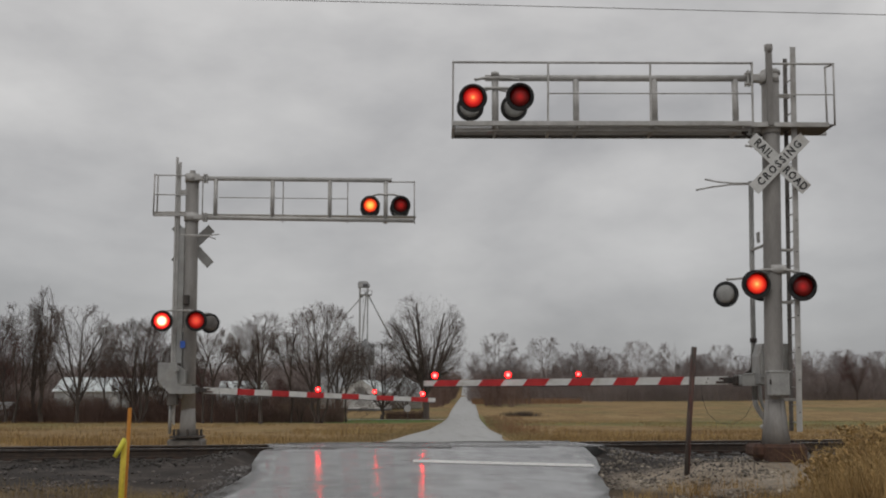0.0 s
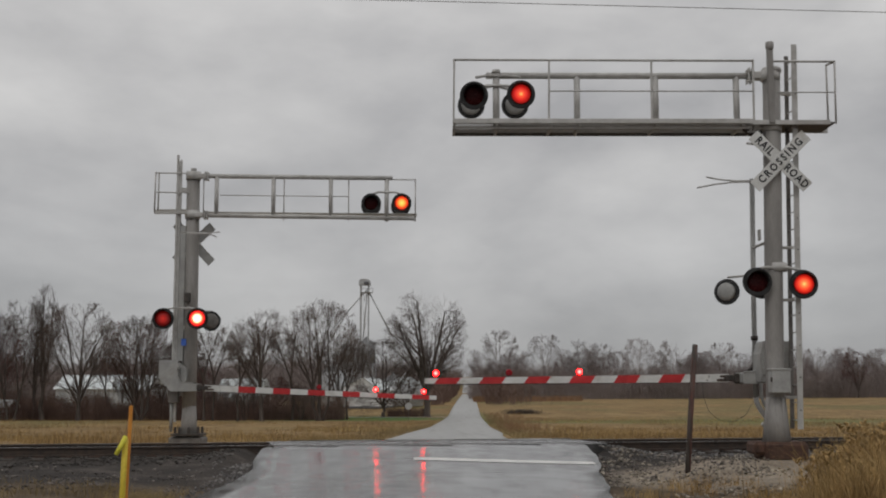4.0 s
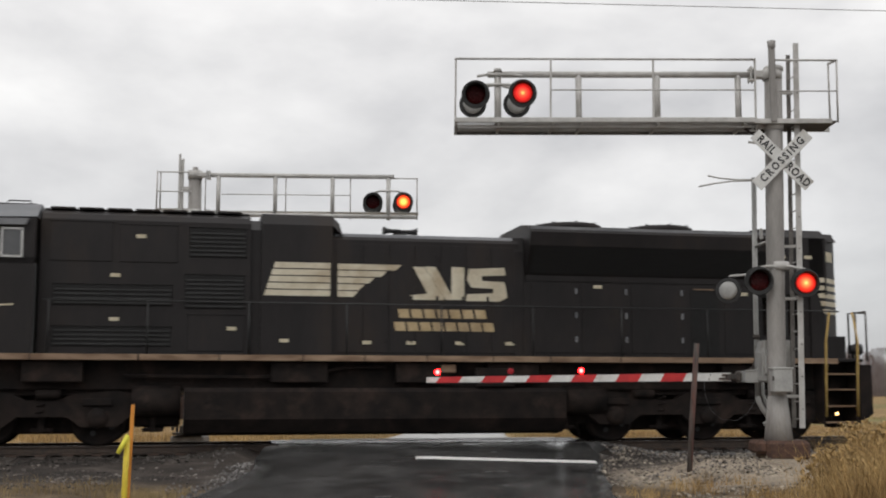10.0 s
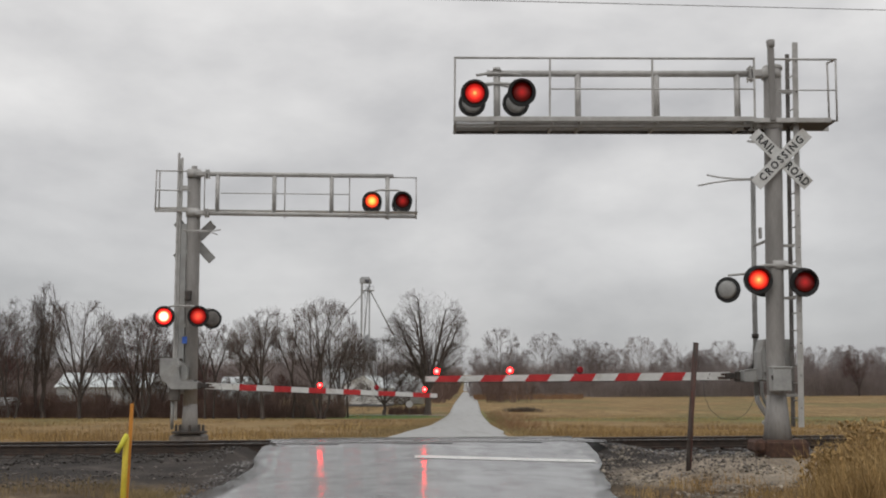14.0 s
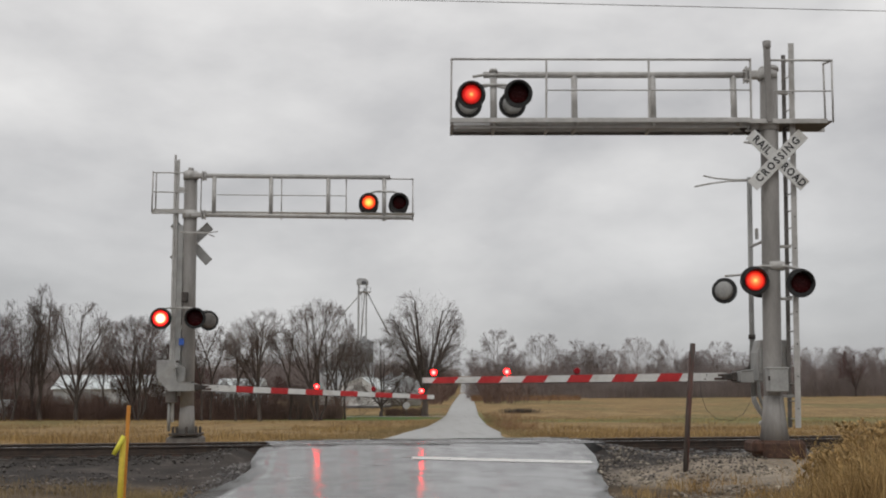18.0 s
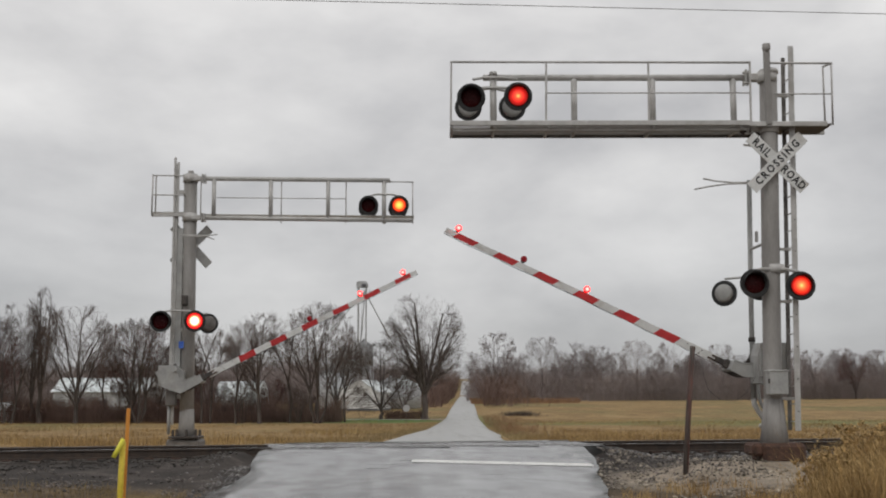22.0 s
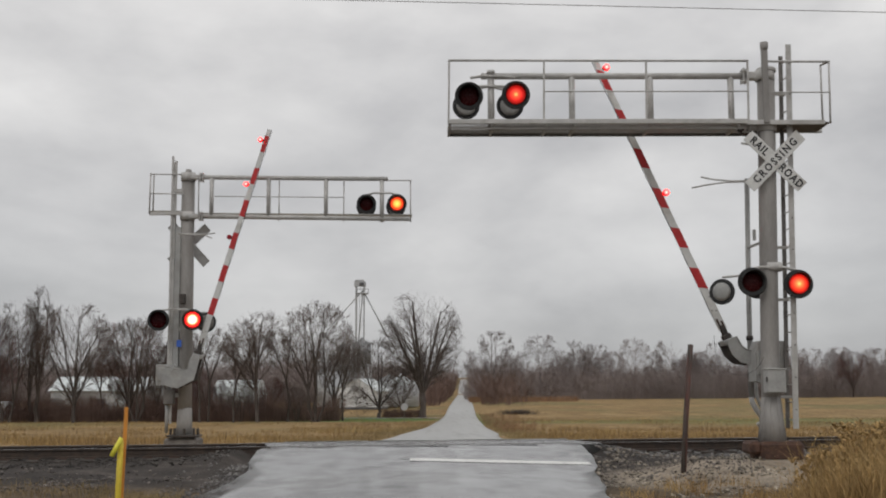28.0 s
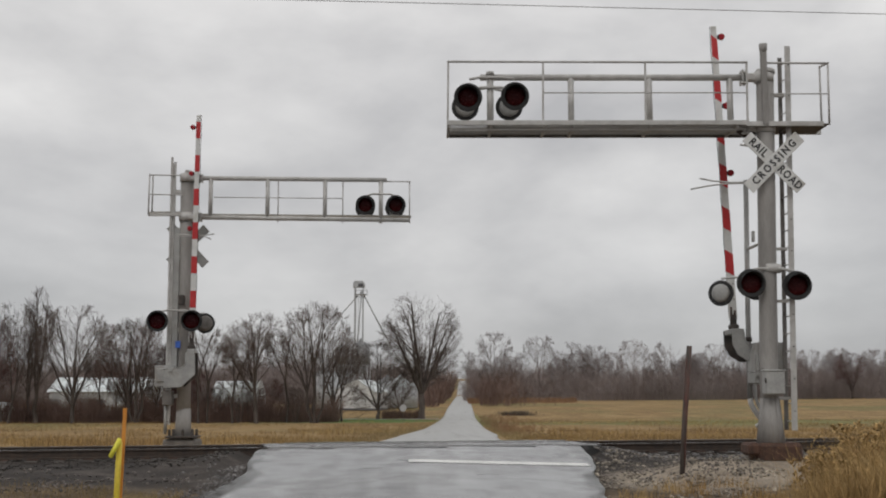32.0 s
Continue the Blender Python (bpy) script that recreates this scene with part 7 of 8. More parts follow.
def tree(seed, tall, wide=0.3, low=0.2, leaders=4, fan=0.5, fork_at=0.22, stems=1, kids=(10, 5, 4, 3), girth=0.018, twig=TWIG, bark=BARK, spread=0.72, rise=0.06, lean=0.0, fine=0.0115):
    """A bare tree: one or more stems, each forking into leaders that fan out to the crown's outline, and its crown of twigs.
    wide: half width by height; low: the crown's lowest part; fan: the leaders' greatest angle from the upright."""
    rnd = random.Random(seed)
    t = thing("tree", Matrix(), "", "tree", "bare trees")
    limbs, twigs = Form(), Form()
    shape = (tall * (1 + low) / 2, tall * wide, tall * (1 - low) / 2, spread, rise)
    for s in range(stems):
        az = s * 2.4 + seed
        off = Vector((math.cos(az), math.sin(az), 0)) * (0.4 if stems > 1 else 0)
        way = (Vector((lean, 0, 1)) + off * 0.5).normalized()
        r = tall * girth * (1 if stems == 1 else 0.6)
        up = tall * fork_at * rnd.uniform(0.9, 1.1)
        bend = Vector((rnd.gauss(0, 0.05), rnd.gauss(0, 0.05), 0)) * up
        at = off + way * up
        limbs.tube([off + Vector((0, 0, -0.4)), off + way * 0.1, off + way * 0.7, off + way * up * 0.5 + bend, at], [r * 1.7, r * 1.35, r * 1.05, r * 0.95, r * 0.85], 8, True, False)
        for k in range(leaders):
            a = az + (2.4 * k if leaders > 4 else 6.283 * k / leaders) + rnd.gauss(0, 0.25)
            tilt = fan * ((k + 0.15) / (leaders - 0.5)) ** 0.7 * rnd.uniform(0.9, 1.12) if leaders > 2 else fan * rnd.uniform(0.6, 1.1)
            w = (way * math.cos(tilt) + Vector((math.cos(a), math.sin(a), 0)) * math.sin(tilt)).normalized()
            reach = 0.3
            while reach < 2.5 * tall and (((at + w * reach).x ** 2 + (at + w * reach).y ** 2) / shape[1] ** 2 + (((at + w * reach).z - shape[0]) / shape[2]) ** 2 < 1.0 or (at + w * reach).z < shape[0]):
                reach += 0.3
            grow(limbs, twigs, rnd, at, w, reach * rnd.uniform(1.0, 1.12), r * (0.8 if leaders < 3 else 0.66), 0, 4, shape, kids, fine)
    part("trunk", limbs.mesh("trunk", bark), bark, t)
    part("crown", twigs.mesh("crown", twig), twig, t, "leafless crown of fine twigs")
    return t


def stand(x, y, dz=-0.1):
    return x, y, height(x, y) + dz


def spot(px, y):
    """How far to the side a bearing lies at depth y."""
    return (px - 784.0) / 2097.0 * 1.0 * y * 1.007


PLACED = {}


def plant(kind, px, y, tall, turn=0.0, label="", reddish=False):
    """One tree of a kind, scaled to its height."""
    x = spot(px, y)
    made, own, text = PLACED[kind]
    ob = made if not own["used"] else copy_thing(made, Matrix())
    own["used"] = True
    k = tall / own["tall"]
    ob.matrix_basis = pose(*stand(x, y), 0, 0, turn)
    ob.scale = (k, k, k)
    return tagged(ob, label or text, "tree", "bare trees")


def kinds():
    # far kinds take the haze-lightened twig colour for trunk and crown
    pale = dict(twig=TWIGHAZE, bark=TWIGHAZE, fine=0.02)
    spec = {
        "vase": (tree(31, 16, 0.31, 0.25, 5, 0.55, 0.17), 16, "bare grey deciduous tree with a vase-shaped spreading crown"),
        "fork": (tree(32, 15, 0.3, 0.18, 3, 0.4, 0.2, 2, (8, 5, 4, 3)), 15, "bare forked tree with two leaning stems"),
        "tall": (tree(33, 16, 0.12, 0.14, 3, 0.12, 0.2, 1, (11, 4, 3, 3), spread=0.42, rise=0.12), 16, "tall narrow bare poplar"),
        "multi": (tree(34, 15, 0.3, 0.28, 2, 0.26, 0.26, 5, (7, 4, 4, 3)), 15, "bare tree of several close upright stems"),
        "big": (tree(35, 20, 0.315, 0.13, 10, 0.8, 0.2, 1, (8, 5, 4, 3), 0.026, spread=0.7, rise=0.05), 20, "large bare shade tree with a broad dense crown"),
        "low": (tree(36, 10, 0.46, 0.12, 5, 1.0, 0.15, 1, (9, 5, 4, 3), 0.022, rise=0.03, spread=0.8), 10, "small dense bare tree with low drooping limbs"),
        "round": (tree(41, 15, 0.31, 0.28, 5, 0.6, 0.28, lean=0.06), 15, "bare tree with an even rounded crown"),
        "thin": (tree(37, 14, 0.2, 0.36, 2, 0.3, 0.36, 1, (9, 5, 4, 3), 0.011, lean=-0.05), 14, "slender bare tree in the hedgerow"),
        "red": (tree(38, 14, 0.33, 0.12, 5, 0.65, 0.14, 1, (9, 5, 4, 4), twig=TWIGRED), 14, "bare tree with reddish twigs"),
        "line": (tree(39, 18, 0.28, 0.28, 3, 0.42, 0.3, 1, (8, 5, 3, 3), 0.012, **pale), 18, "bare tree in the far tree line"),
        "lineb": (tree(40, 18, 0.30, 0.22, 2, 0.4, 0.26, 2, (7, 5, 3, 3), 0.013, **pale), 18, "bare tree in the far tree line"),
    }
    for k, (ob, tall, text) in spec.items():
        PLACED[k] = (ob, {"tall": tall, "used": False}, text)


kinds()
# kind, place across, depth, height, turn
for row in (("fork", 36, 152, 15.0, 20), ("tall", 89, 156, 17.0, 0), ("tall", 74, 158, 14.0, 140), ("vase", 152, 152, 14.8, 70), ("red", 250, 160, 13.6, 30), ("multi", 262, 157, 13.6, 130), ("thin", 371, 156, 14.2, 60),
            ("thin", 386, 158, 14.0, 250), ("thin", 430, 155, 13.6, 200), ("round", 472, 155, 14.4, 190), ("thin", 525, 162, 14.8, 10), ("multi", 572, 157, 15.6, 300), ("vase", 606, 182, 13.0, 250), ("low", 683, 196, 12.4, 40),
            ("big", 759, 196, 20.4, 15), ("low", 722, 215, 9.0, 140), ("thin", 200, 168, 11.5, 20), ("red", -10, 156, 14.0, 220), ("multi", 330, 172, 11.5, 300),
            ("thin", 300, 170, 11.0, 150), ("red", 8, 170, 12.5, 100), ("thin", 620, 170, 12.5, 80)):
    plant(*row)
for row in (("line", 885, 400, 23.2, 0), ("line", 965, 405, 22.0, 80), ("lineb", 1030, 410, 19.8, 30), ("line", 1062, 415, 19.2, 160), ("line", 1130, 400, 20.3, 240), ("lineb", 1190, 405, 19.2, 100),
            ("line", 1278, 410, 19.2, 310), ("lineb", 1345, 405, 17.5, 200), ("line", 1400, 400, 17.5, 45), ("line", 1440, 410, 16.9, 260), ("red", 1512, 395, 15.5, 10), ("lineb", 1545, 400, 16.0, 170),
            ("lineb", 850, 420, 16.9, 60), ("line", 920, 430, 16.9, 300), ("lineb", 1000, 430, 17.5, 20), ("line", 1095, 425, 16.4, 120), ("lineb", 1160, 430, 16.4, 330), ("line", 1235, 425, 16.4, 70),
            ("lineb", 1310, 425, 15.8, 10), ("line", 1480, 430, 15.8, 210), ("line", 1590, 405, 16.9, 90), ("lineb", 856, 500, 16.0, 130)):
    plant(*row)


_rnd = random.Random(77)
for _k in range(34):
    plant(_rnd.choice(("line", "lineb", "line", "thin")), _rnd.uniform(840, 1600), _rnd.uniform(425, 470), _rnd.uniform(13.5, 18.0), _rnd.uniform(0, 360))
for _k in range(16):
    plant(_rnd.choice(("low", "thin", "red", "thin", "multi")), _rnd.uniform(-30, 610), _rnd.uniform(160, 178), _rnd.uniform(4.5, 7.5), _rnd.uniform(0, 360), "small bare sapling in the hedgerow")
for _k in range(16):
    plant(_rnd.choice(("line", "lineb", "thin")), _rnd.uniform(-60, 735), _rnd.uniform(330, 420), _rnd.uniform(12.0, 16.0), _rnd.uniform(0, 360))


def brush(name, label, count, place, lo_h, hi_h, r, material, seed, fork=True, skew=1.0):
    """Leafless scrub of many thin upright stems."""
    rnd = random.Random(seed)
    v, fc = [], []

    def stick(a, b, r0, r1):
        n = len(v)
        for p, q in ((a, r0), (b, r1)):
            for k in range(3):
                v.append((p[0] + q * math.cos(k * 2.094), p[1] + q * math.sin(k * 2.094), p[2]))
        fc.extend(((n, n + 1, n + 4, n + 3), (n + 1, n + 2, n + 5, n + 4), (n + 2, n, n + 3, n + 5)))

    for _ in range(count):
        s = place(rnd)
        if s is None:
            continue
        x, y, k = s
        z = height(x, y)
        h = (lo_h + (hi_h - lo_h) * rnd.random() ** skew) * k
        top = (x + rnd.gauss(0, 0.3) * h, y + rnd.gauss(0, 0.3) * h, z + h)
        stick((x, y, z - 0.2), top, r, r * 0.4)
        if fork:
            for _ in range(4):
                u = rnd.uniform(0.25, 0.85)
                a = (x + (top[0] - x) * u, y + (top[1] - y) * u, z + h * u)
                l = h * rnd.uniform(0.2, 0.45)
                stick(a, (a[0] + rnd.gauss(0, 0.75) * l, a[1] + rnd.gauss(0, 0.75) * l, a[2] + l * 0.65), r * 0.55, r * 0.3)
    return tagged(new(name, Form().add(v, fc).mesh(name, material)), label, "brush", kind="stuff")


def hedge_left(rnd):
    px = rnd.uniform(-60, 615)
    y = 155 + max(0.0, px) * 0.014 + rnd.uniform(0, 22)
    k = 0.8 + 0.5 * noise.noise((px * 0.02, 0, 3))
    return (spot(px, y), y, k) if not (585 < px and y < 166) else None


def hedge_farm(rnd):
    px, y = rnd.uniform(690, 760), rnd.uniform(196, 204)
    return spot(px, y), y, 0.6


def scrub_right(rnd):
    y = rnd.uniform(392, 450)
    px = rnd.uniform(832, 1680)
    return spot(px, y), y, 0.85 + 0.4 * noise.noise((px * 0.015, 1, 3))


def scrub_road(rnd):
    y = rnd.uniform(280, 860)
    side = rnd.choice((-1, 1))
    x = road_mid(y) + side * (5 + abs(rnd.gauss(0, 6)))
    return x, y, 1.0


def wood_left(rnd):
    y = rnd.uniform(330, 470)
    px = rnd.uniform(-120, 770)
    return spot(px, y), y, 0.9 + 0.35 * noise.noise((px * 0.012, 2, 3)) + 0.1 * noise.noise((px * 0.05, 6, 3))


def red_strip(rnd):
    y = rnd.uniform(330, 392)
    px = 840 + 190 * rnd.random() ** 1.3
    return spot(px, y), y, 1.0


def far_hill(rnd):
    y = rnd.uniform(520, 900)
    x = rnd.uniform(-0.46, 0.46) * y
    if abs(x - road_mid(y)) < 5:
        return None
    return x, y, 0.8 + 0.35 * noise.noise((x * 0.02, y * 0.02, 8))


brush("hedgerow", "dense brown leafless hedgerow under the trees", 13000, hedge_left, 0.8, 4.7, 0.024, BRUSH, 51, True, 1.6)
brush("hedgerow", "brown scrub beside the farm drive", 500, hedge_farm, 1.2, 2.6, 0.025, BRUSH, 52)
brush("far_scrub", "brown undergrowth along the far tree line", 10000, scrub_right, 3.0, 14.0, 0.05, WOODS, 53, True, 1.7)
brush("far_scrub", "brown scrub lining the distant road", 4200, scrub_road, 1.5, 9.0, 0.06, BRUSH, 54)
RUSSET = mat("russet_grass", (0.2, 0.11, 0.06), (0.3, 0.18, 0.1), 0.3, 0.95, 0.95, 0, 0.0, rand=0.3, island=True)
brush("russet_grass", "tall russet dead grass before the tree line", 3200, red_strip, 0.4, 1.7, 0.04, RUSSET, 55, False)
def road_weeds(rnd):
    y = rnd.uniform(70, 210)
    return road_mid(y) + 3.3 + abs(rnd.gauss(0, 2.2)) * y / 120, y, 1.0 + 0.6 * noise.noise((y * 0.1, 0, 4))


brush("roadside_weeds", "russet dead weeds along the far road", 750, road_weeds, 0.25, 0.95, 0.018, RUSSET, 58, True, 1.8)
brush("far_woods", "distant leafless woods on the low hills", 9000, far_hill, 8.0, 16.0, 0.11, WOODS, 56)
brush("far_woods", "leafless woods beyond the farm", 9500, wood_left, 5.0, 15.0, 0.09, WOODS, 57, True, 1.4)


# ---- the farm ----
def build_shed(x, y, wide, deep, eave, ridge, turn, label, wall=None):
    """A long metal shed with a pitched roof; its eaves run along x."""
    t = thing("farm_shed", pose(x, y, height(x, y) - 0.15, 0, 0, turn), label, "shed", "farm buildings")
    base = height(x, y) - 0.15
    e, r = eave - base, ridge - base
    f = Form().prism([(-deep / 2, 0), (deep / 2, 0), (deep / 2, e), (0, r - 0.1), (-deep / 2, e)], -wide / 2, wide / 2, "x")
    w = part("wall", f, wall or SHEDWALL, t, "pale corrugated siding")
    for s in (-1, 1):
        sl = Form().add([(-wide / 2 - 0.4, 0, r), (wide / 2 + 0.4, 0, r), (wide / 2 + 0.4, s * (deep / 2 + 0.5), e - 0.05), (-wide / 2 - 0.4, s * (deep / 2 + 0.5), e - 0.05)] +
                        [(-wide / 2 - 0.4, 0, r - 0.08), (wide / 2 + 0.4, 0, r - 0.08), (wide / 2 + 0.4, s * (deep / 2 + 0.5), e - 0.13), (-wide / 2 - 0.4, s * (deep / 2 + 0.5), e - 0.13)],
                        [(0, 1, 2, 3), (4, 7, 6, 5), (0, 4, 5, 1), (1, 5, 6, 2), (2, 6, 7, 3), (3, 7, 4, 0)])
        rf = part("roof", sl, SHEDROOF, t, "pale metal roof")
        for k in range(int(wide / 0.9)):
            q = -wide / 2 + 0.45 + 0.9 * k
            part("roof_seam", Form().add([(q, 0, r + 0.01), (q + 0.05, 0, r + 0.01), (q + 0.05, s * (deep / 2 + 0.5), e - 0.03), (q, s * (deep / 2 + 0.5), e - 0.03), (q + 0.025, 0, r + 0.06), (q + 0.025, s * (deep / 2 + 0.5), e + 0.02)],
                                         [(0, 1, 4), (2, 3, 5), (0, 4, 5, 3), (1, 2, 5, 4)]), SHEDROOF, rf)
    for k in range(3):
        q = -wide / 2 + wide * (k + 0.7) / 3.4
        part("door", slab(q - 1.4, q + 1.4, -deep / 2 - 0.06, -deep / 2 - 0.01, 0.1, min(e - 0.4, 3.0), 0.01), BINDARK if k == 1 else SHEDROOF, t, "sliding shed door")
    return t


build_shed(spot(208, 232), 232, 17.6, 13, 1.75, 4.4, 2, "long pale metal farm shed behind the trees")
build_shed(spot(6, 161), 161, 4.8, 3.2, -0.8, 0.1, -3, "low white-roofed shed in the hedge")
build_shed(spot(254, 262), 262, 14, 10, 1.6, 4.6, 0, "second metal farm shed beyond the first")


def build_barn():
    x, y = spot(655, 255), 255
    z = height(x, y)
    t = thing("barn", pose(x, y, z, 0, 0, -14), "white metal barn with a lean-to roof", "barn", "farm buildings")
    white = mat("white_barn_siding", (0.62, 0.63, 0.63), (0.74, 0.75, 0.74), 0.5, 0.5, 0.6, 0, 0.05, stretch=(4, 4, 0.2))
    part("wall", Form().prism([(-4.3, 0.4), (4.2, 0.4), (4.2, 4.0), (0.8, 6.3), (-4.3, 4.5)], -5, 5), white, t, "white siding")
    part("base", slab(-4.3, 4.2, -5.03, 5.0, 0, 0.45, 0.02), BINDARK, t, "dark open base")
    for a, b in (((-4.7, 4.4), (0.8, 6.42)), ((0.8, 6.42), (4.6, 3.8))):
        part("roof", Form().add([(a[0], -5.3, a[1]), (b[0], -5.3, b[1]), (b[0], 5.3, b[1]), (a[0], 5.3, a[1]), (a[0], -5.3, a[1] - 0.12), (b[0], -5.3, b[1] - 0.12), (b[0], 5.3, b[1] - 0.12), (a[0], 5.3, a[1] - 0.12)],
                                [(0, 1, 2, 3), (4, 7, 6, 5), (0, 4, 5, 1), (1, 5, 6, 2), (2, 6, 7, 3), (3, 7, 4, 0)]), SHEDROOF, t)
    part("door", slab(0.6, 3.4, -5.06, -5.01, 0.45, 3.0, 0.01), white, t)


def build_quonset():
    x, y = spot(441, 226), 226
    z = height(x, y)
    t = thing("arched_shed", pose(x, y, z, 0, 0, 84), "pale arched metal shed", "shed", "farm buildings")
    top_z = 3.6 - z
    arch = [(4.0 * math.cos(a), 1.2 + (top_z - 1.2) * math.sin(a)) for a in np.linspace(0, math.pi, 18)]
    part("shell", Form().prism([(4.0, 0)] + arch + [(-4.0, 0)], -4.2, 4.2), SHEDROOF, t)
    for k in range(8):
        yy = -4.1 + 1.17 * k
        part("rib", Form().tube([(4.03 * math.cos(a), yy, 1.2 + (top_z - 1.17) * math.sin(a)) for a in np.linspace(0, math.pi, 14)], 0.06, 5), SHEDWALL, t)
    part("door", slab(-1.6, 1.6, -4.26, -4.21, 0, 3.0, 0.01), BINDARK, t)


def build_bin(px, y, r, top_z, roof, material, label, hopper=None, cover=None):
    x = spot(px, y)
    z = height(x, y)
    t = thing("grain_bin", pose(x, y, z), label, "grain bin", "grain bins")
    low = 0.1 if hopper is None else hopper - z
    body = Form().lathe((0, 0, low), (0, 0, 1), ((0, r), (top_z - z - low, r)), 28)
    b = part("wall", body, material, t)
    for k in range(int((top_z - z - low) / 0.85)):
        part("hoop", Form().lathe((0, 0, low + 0.4 + 0.85 * k), (0, 0, 1), ((-0.04, r + 0.01), (0, r + 0.05), (0.04, r + 0.01)), 28), material, b)
    part("roof", Form().lathe((0, 0, top_z - z), (0, 0, 1), ((-0.05, r + 0.12), (0.0, r + 0.1), (roof * 0.9, 0.45), (roof, 0.4), (roof + 0.25, 0.4)), 28), cover or BINDULL, t, "conical metal roof")
    if hopper is not None:
        part("hopper", Form().lathe((0, 0, low), (0, 0, 1), ((-2.6, 0.3), (0, r)), 24), material, t, "cone below the bin")
        for k in range(8):
            a = k * math.pi / 4
            part("leg", Form().tube(((r * math.cos(a), r * math.sin(a), 0), (r * math.cos(a), r * math.sin(a), low)), 0.12, 6), BINSTEEL, t)
            c = a + math.pi / 4
            part("brace", Form().tube(((r * math.cos(a), r * math.sin(a), low * 0.1), (r * math.cos(c), r * math.sin(c), low * 0.9)), 0.05, 5), BINSTEEL, t)
    return t


def build_leg():
    """The tall grain elevator: two casings in a lattice, head, platform and spouts."""
    x, y = spot(651, 292), 292
    z = height(x, y)
    t = thing("grain_elevator", pose(x, y, z), "tall galvanised grain elevator leg with sloping spouts", "grain elevator", "grain bins")
    H = 27.6 - z
    for dx in (-1.2, 0.75):
        part("casing", Form().box((dx, 0, H / 2), (0.5 if dx < 0 else 0.3, 0.4, H), 0.04), BINSTEEL, t, "pale elevator casing")
    for dx in (-0.45, 0.6):
        for dy in (-0.9, 0.9):
            part("tower_post", Form().tube(((dx, dy, 0), (dx, dy, H - 2)), 0.03, 5), BINSTEEL, t)
    for k in range(7):
        zz = H * (k + 0.5) / 7.5
        for dy in (-0.9, 0.9):
            part("tower_brace", Form().tube(((-0.45, dy, zz), (0.6, dy, zz + H / 7.5)), 0.025, 4), BINSTEEL, t)
            part("tower_rail", Form().tube(((-0.45, dy, zz), (0.6, dy, zz)), 0.025, 4), BINSTEEL, t)
    head = part("head", Form().prism([(-1.7, H - 0.3), (-1.7, H + 0.8), (-1.3, H + 1.3), (0.6, H + 1.3), (1.2, H + 0.6), (1.2, H - 0.3)], -0.6, 0.6), BINSTEEL, t, "rounded elevator head")
    part("motor", slab(-0.4, 0.7, -1.1, -0.6, H - 0.1, H + 0.6, 0.05), BINDARK, head)
    plat = part("platform", slab(-1.3, 1.7, -1.3, 1.3, H - 2.1, H - 2.0, 0.02), BINSTEEL, t)
    for dx in (-1.3, 0.2, 1.7):
        for dy in (-1.3, 1.3):
            part("platform_post", Form().tube(((dx, dy, H - 2), (dx, dy, H - 0.9)), 0.04, 5), BINSTEEL, plat)
    for dy in (-1.3, 1.3):
        part("platform_rail", Form().tube(((-1.3, dy, H - 0.95), (1.7, dy, H - 0.95)), 0.04, 5), BINSTEEL, plat)
    for ex, ez in ((-8.2, 16.6), (-0.6, 13.9), (6.6, 14.6), (9.5, 9.6)):
        part("spout", Form().tube(((0.4, 0, H - 1.2), (ex, 0.3, ez - z)), 0.15, 8), BINSTEEL, t, "sloping grain spout")


build_barn()
build_quonset()
build_bin(653, 294, 2.3, 13.2, 1.3, BINDULL, "grey raised hopper bin on legs", 8.2)
build_bin(620, 298, 1.8, 12.6, 1.1, BINDULL, "smaller grey hopper bin on legs", 8.4)
build_bin(596, 262, 2.7, 5.8, 1.6, BINSTEEL, "galvanised round grain bin")
build_bin(722, 268, 4.0, 3.0, 2.2, BINSTEEL, "wide galvanised grain bin with a pale conical roof", None, SHEDROOF)
build_bin(700, 276, 3.0, 3.6, 1.7, BINSTEEL, "galvanised round grain bin")
build_leg()


def build_small_farm():
    x, y = spot(727, 150), 150
    z = height(x, y)
    t = thing("round_sign", pose(x, y, z), "grey back of a round sign on a post", "sign")
    part("disc", Form().lathe((0, 0, 1.95), (0, 1, 0), ((-0.01, 0.44), (0.01, 0.44)), 20), SHEDWALL, t)
    part("post", Form().box((0, 0.04, 1.0), (0.06, 0.05, 2.3), 0.005), STEELGREY, t)
    # farm drive
    v = []
    for k in range(20):
        xx = road_mid(188) - 2.0 - 0.95 * k
        for w in (-1.6, 1.6):
            yy = 188 + w + 0.06 * k
            v.append((xx, yy, height(xx, yy) + 0.09))
    thing("driveway", Matrix(), "pale gravel farm drive leaving the road", "driveway", kind="structure", form=Form().add(v, [(2 * k, 2 * k + 1, 2 * k + 3, 2 * k + 2) for k in range(19)]), material=FARROAD)

    def heap(rnd):
        return spot(926, 214) + rnd.gauss(0, 1.5), 214 + rnd.gauss(0, 0.6), 1.0
    brush("brush_pile", "low dark pile of cut brush in the field", 260, heap, 0.3, 0.9, 0.05, BARK, 61)


build_small_farm()


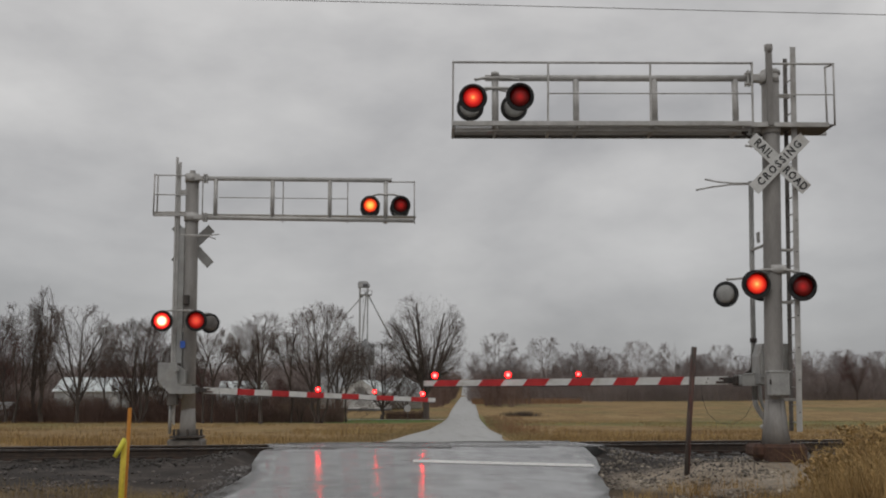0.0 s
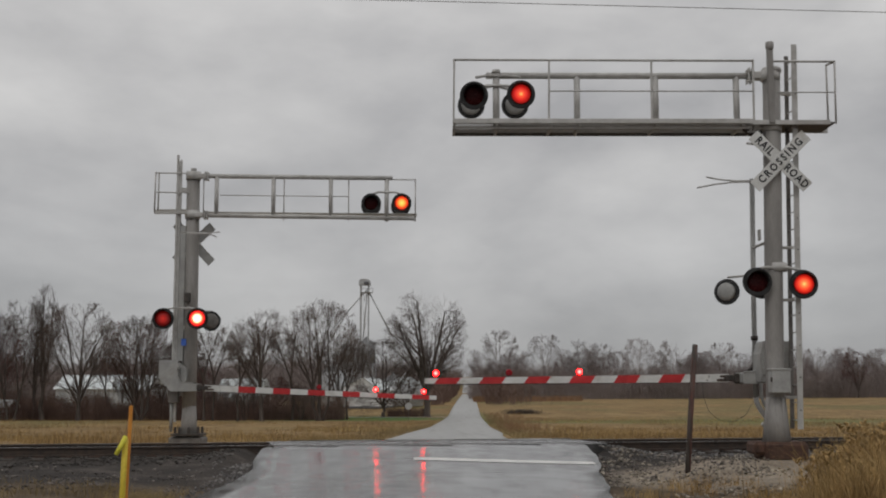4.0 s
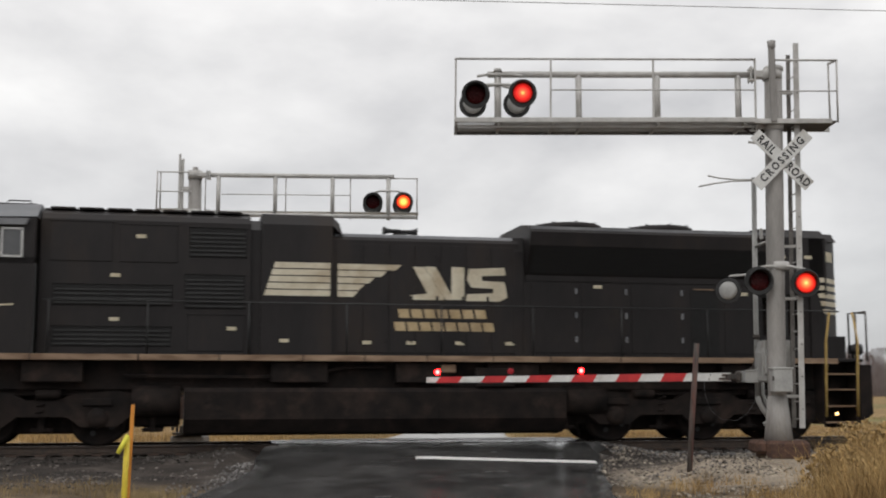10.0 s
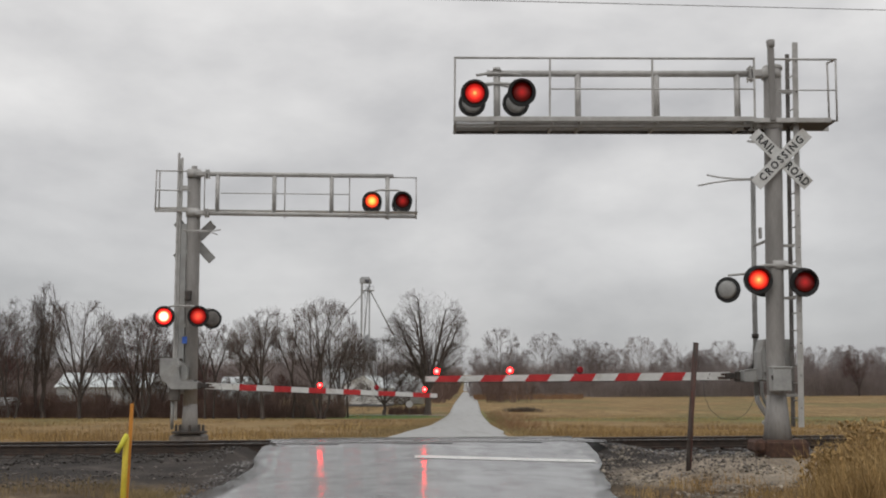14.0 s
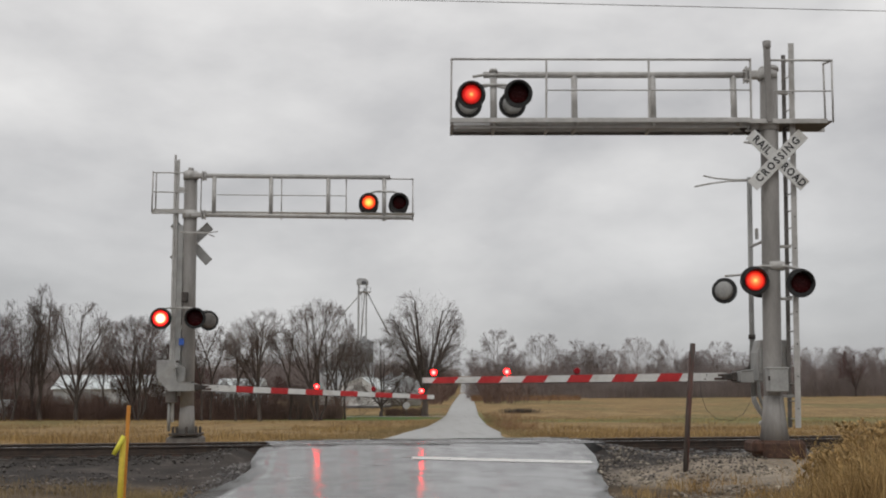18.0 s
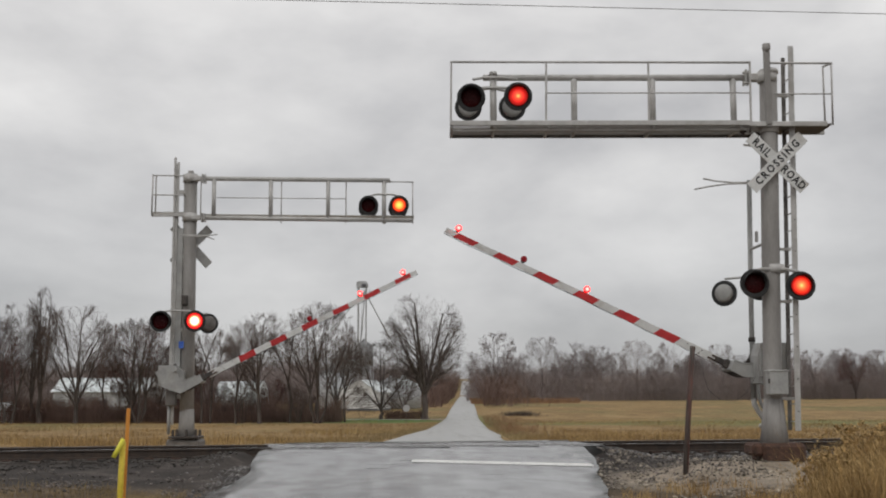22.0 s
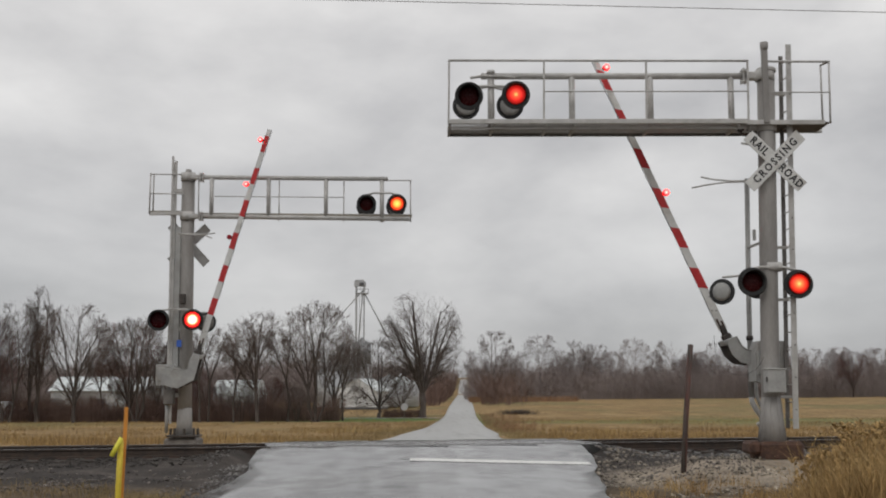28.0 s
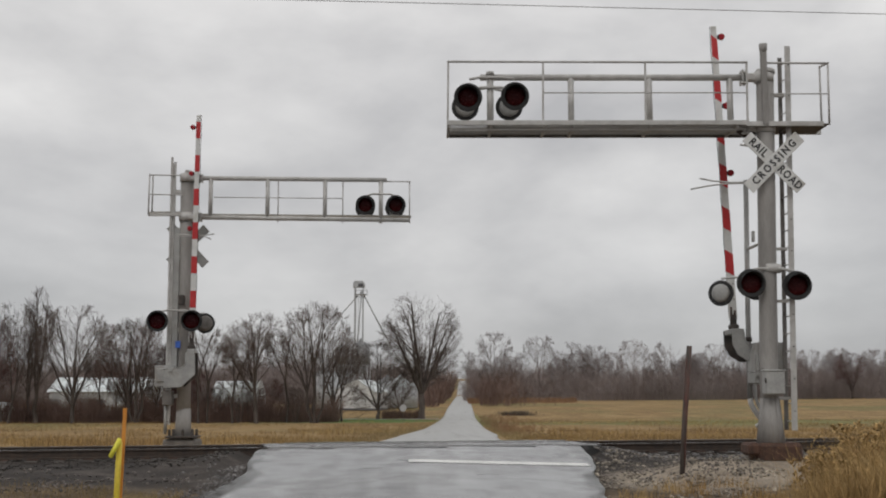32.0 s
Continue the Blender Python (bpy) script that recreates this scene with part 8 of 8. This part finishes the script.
# ---- what moves ----
# locomotive: seconds and metres of its middle along the track
RUN = ((0.0, 75.4), (7.0, 21.4), (8.0, 13.62), (9.0, 5.89), (10.0, -1.84), (11.0, -9.47), (12.0, -17.1), (13.0, -24.8), (32.0, -171.0))
NEAR_LIFT = ((0.0, 0.0), (18.35, 0.0), (18.5, 1.4), (19.0, 5.9), (19.5, 9.3), (20.0, 12.9), (21.0, 19.7), (22.0, 26.4), (23.0, 33.1), (24.0, 39.6), (25.0, 46.2), (25.5, 49.4), (27.5, 62.9),
             (28.0, 66.6), (29.0, 74.1), (30.0, 81.4), (30.5, 85.4), (31.0, 89.2), (31.4, 90.4), (31.6, 90.0), (32.0, 88.5))
FAR_LIFT = ((0.0, 0.0), (18.35, 0.0), (18.5, 1.5), (19.0, 6.3), (19.5, 10.2), (20.0, 13.9), (21.0, 21.3), (22.0, 28.8), (23.0, 36.4), (24.0, 44.0), (25.0, 51.6), (25.5, 55.4), (27.5, 71.8),
            (28.0, 75.8), (29.0, 85.0), (29.5, 89.8), (30.0, 94.2), (30.25, 94.4), (30.6, 92.3), (31.0, 92.4), (32.0, 92.0))


def motions():
    walk(LOCOMOTIVE, [(t, Matrix.Translation(on_track(s)) @ pose(0, 0, 0, 0, 0, 180 + TRACK_TURN)) for t, s in RUN])
    # the wheels roll with it
    ts, ss = [t for t, _ in RUN], [s for _, s in RUN]
    times = [0.0] + [6.4 + 0.1 * k for k in range(66)] + [32.0]
    for w, x in WHEELSETS:
        rows, turn = [], 0.0
        for k, t in enumerate(times):
            if 0 < k < len(times) - 1:
                turn += min(80.0, math.degrees((np.interp(times[k - 1], ts, ss) - np.interp(t, ts, ss)) / 0.53)) if k > 1 else 0.0
            rows.append((t, pose(x, 0, 0.53, 0, turn, 0)))
        walk(w, rows)
    walk(NEAR_GATE, [(t, pose(*NEAR_PIVOT, 0, a, 0)) for t, a in NEAR_LIFT])
    # the loop of cable is drawn up with the gate's arm
    walk(GATE_CABLE, [(t, pose(0.5 * (1 - math.cos(radians(a))), 0, 0.85 * math.sin(radians(abs(a))))) for t, a in NEAR_LIFT])
    walk(FAR_GATE, [(t, pose(*FAR_PIVOT, 0, -a, 0)) for t, a in FAR_LIFT])
    # the flashers: lamp a gives way to lamp b at A_TO_B, and back again
    period, a_to_b, b_to_a, out = 1.489, 0.65, 1.42, 31.12
    # (lamps, goes out at, comes on at, seconds by which it comes on later and goes out later)
    for group, off_at, on_at, lag_on, lag_off in ((BULBS_A, a_to_b, b_to_a, 0.02, 0.0), (BULBS_B, b_to_a, a_to_b, 0.02, 0.0), (DISCS_A, a_to_b, b_to_a, -0.07, 0.16), (DISCS_B, b_to_a, a_to_b, -0.07, 0.16), (DISCS_SLOW, a_to_b, b_to_a, -0.07, 0.48), (GATE_A, a_to_b, b_to_a, -0.06, 0.08), (GATE_B, b_to_a, a_to_b, -0.06, 0.08)):
        events = []
        for k in range(-2, 23):
            events += [(off_at + lag_off + period * k, 0.0), (on_at + lag_on + period * k, 1.0)]
        end = out + (0.0 if lag_off < 0 else 0.12)
        events = sorted(e for e in events if -0.4 < e[0] < out - 0.2)
        lit = 1.0 - events[0][1]
        curve = [(-1.0, lit)]
        for t, to in events:
            curve += [(t - 0.035, lit), (t + 0.035, to)]
            lit = to
        curve += [(end - 0.035, lit), (end + 0.035, 0.0), (32.0, 0.0)]
        rows = [(0.0, float(np.interp(0.0, [c[0] for c in curve], [c[1] for c in curve])))]
        for t, a in curve:
            if t > rows[-1][0] + 0.03:
                rows.append((t, a))
        for bulb, back, fore in group:
            home = bulb.matrix_basis.translation.copy()
            walk(bulb, [(t, Matrix.Translation(home + Vector((0, back + (fore - back) * a, 0)))) for t, a in rows])
    for bulb, back, fore in BULBS_STEADY:
        home = bulb.matrix_basis.translation.copy()
        walk(bulb, [(t, Matrix.Translation(home + Vector((0, back + (fore - back) * a, 0)))) for t, a in ((0.0, 1.0), (out - 0.1, 1.0), (out + 0.12, 0.0), (32.0, 0.0))])


motions()
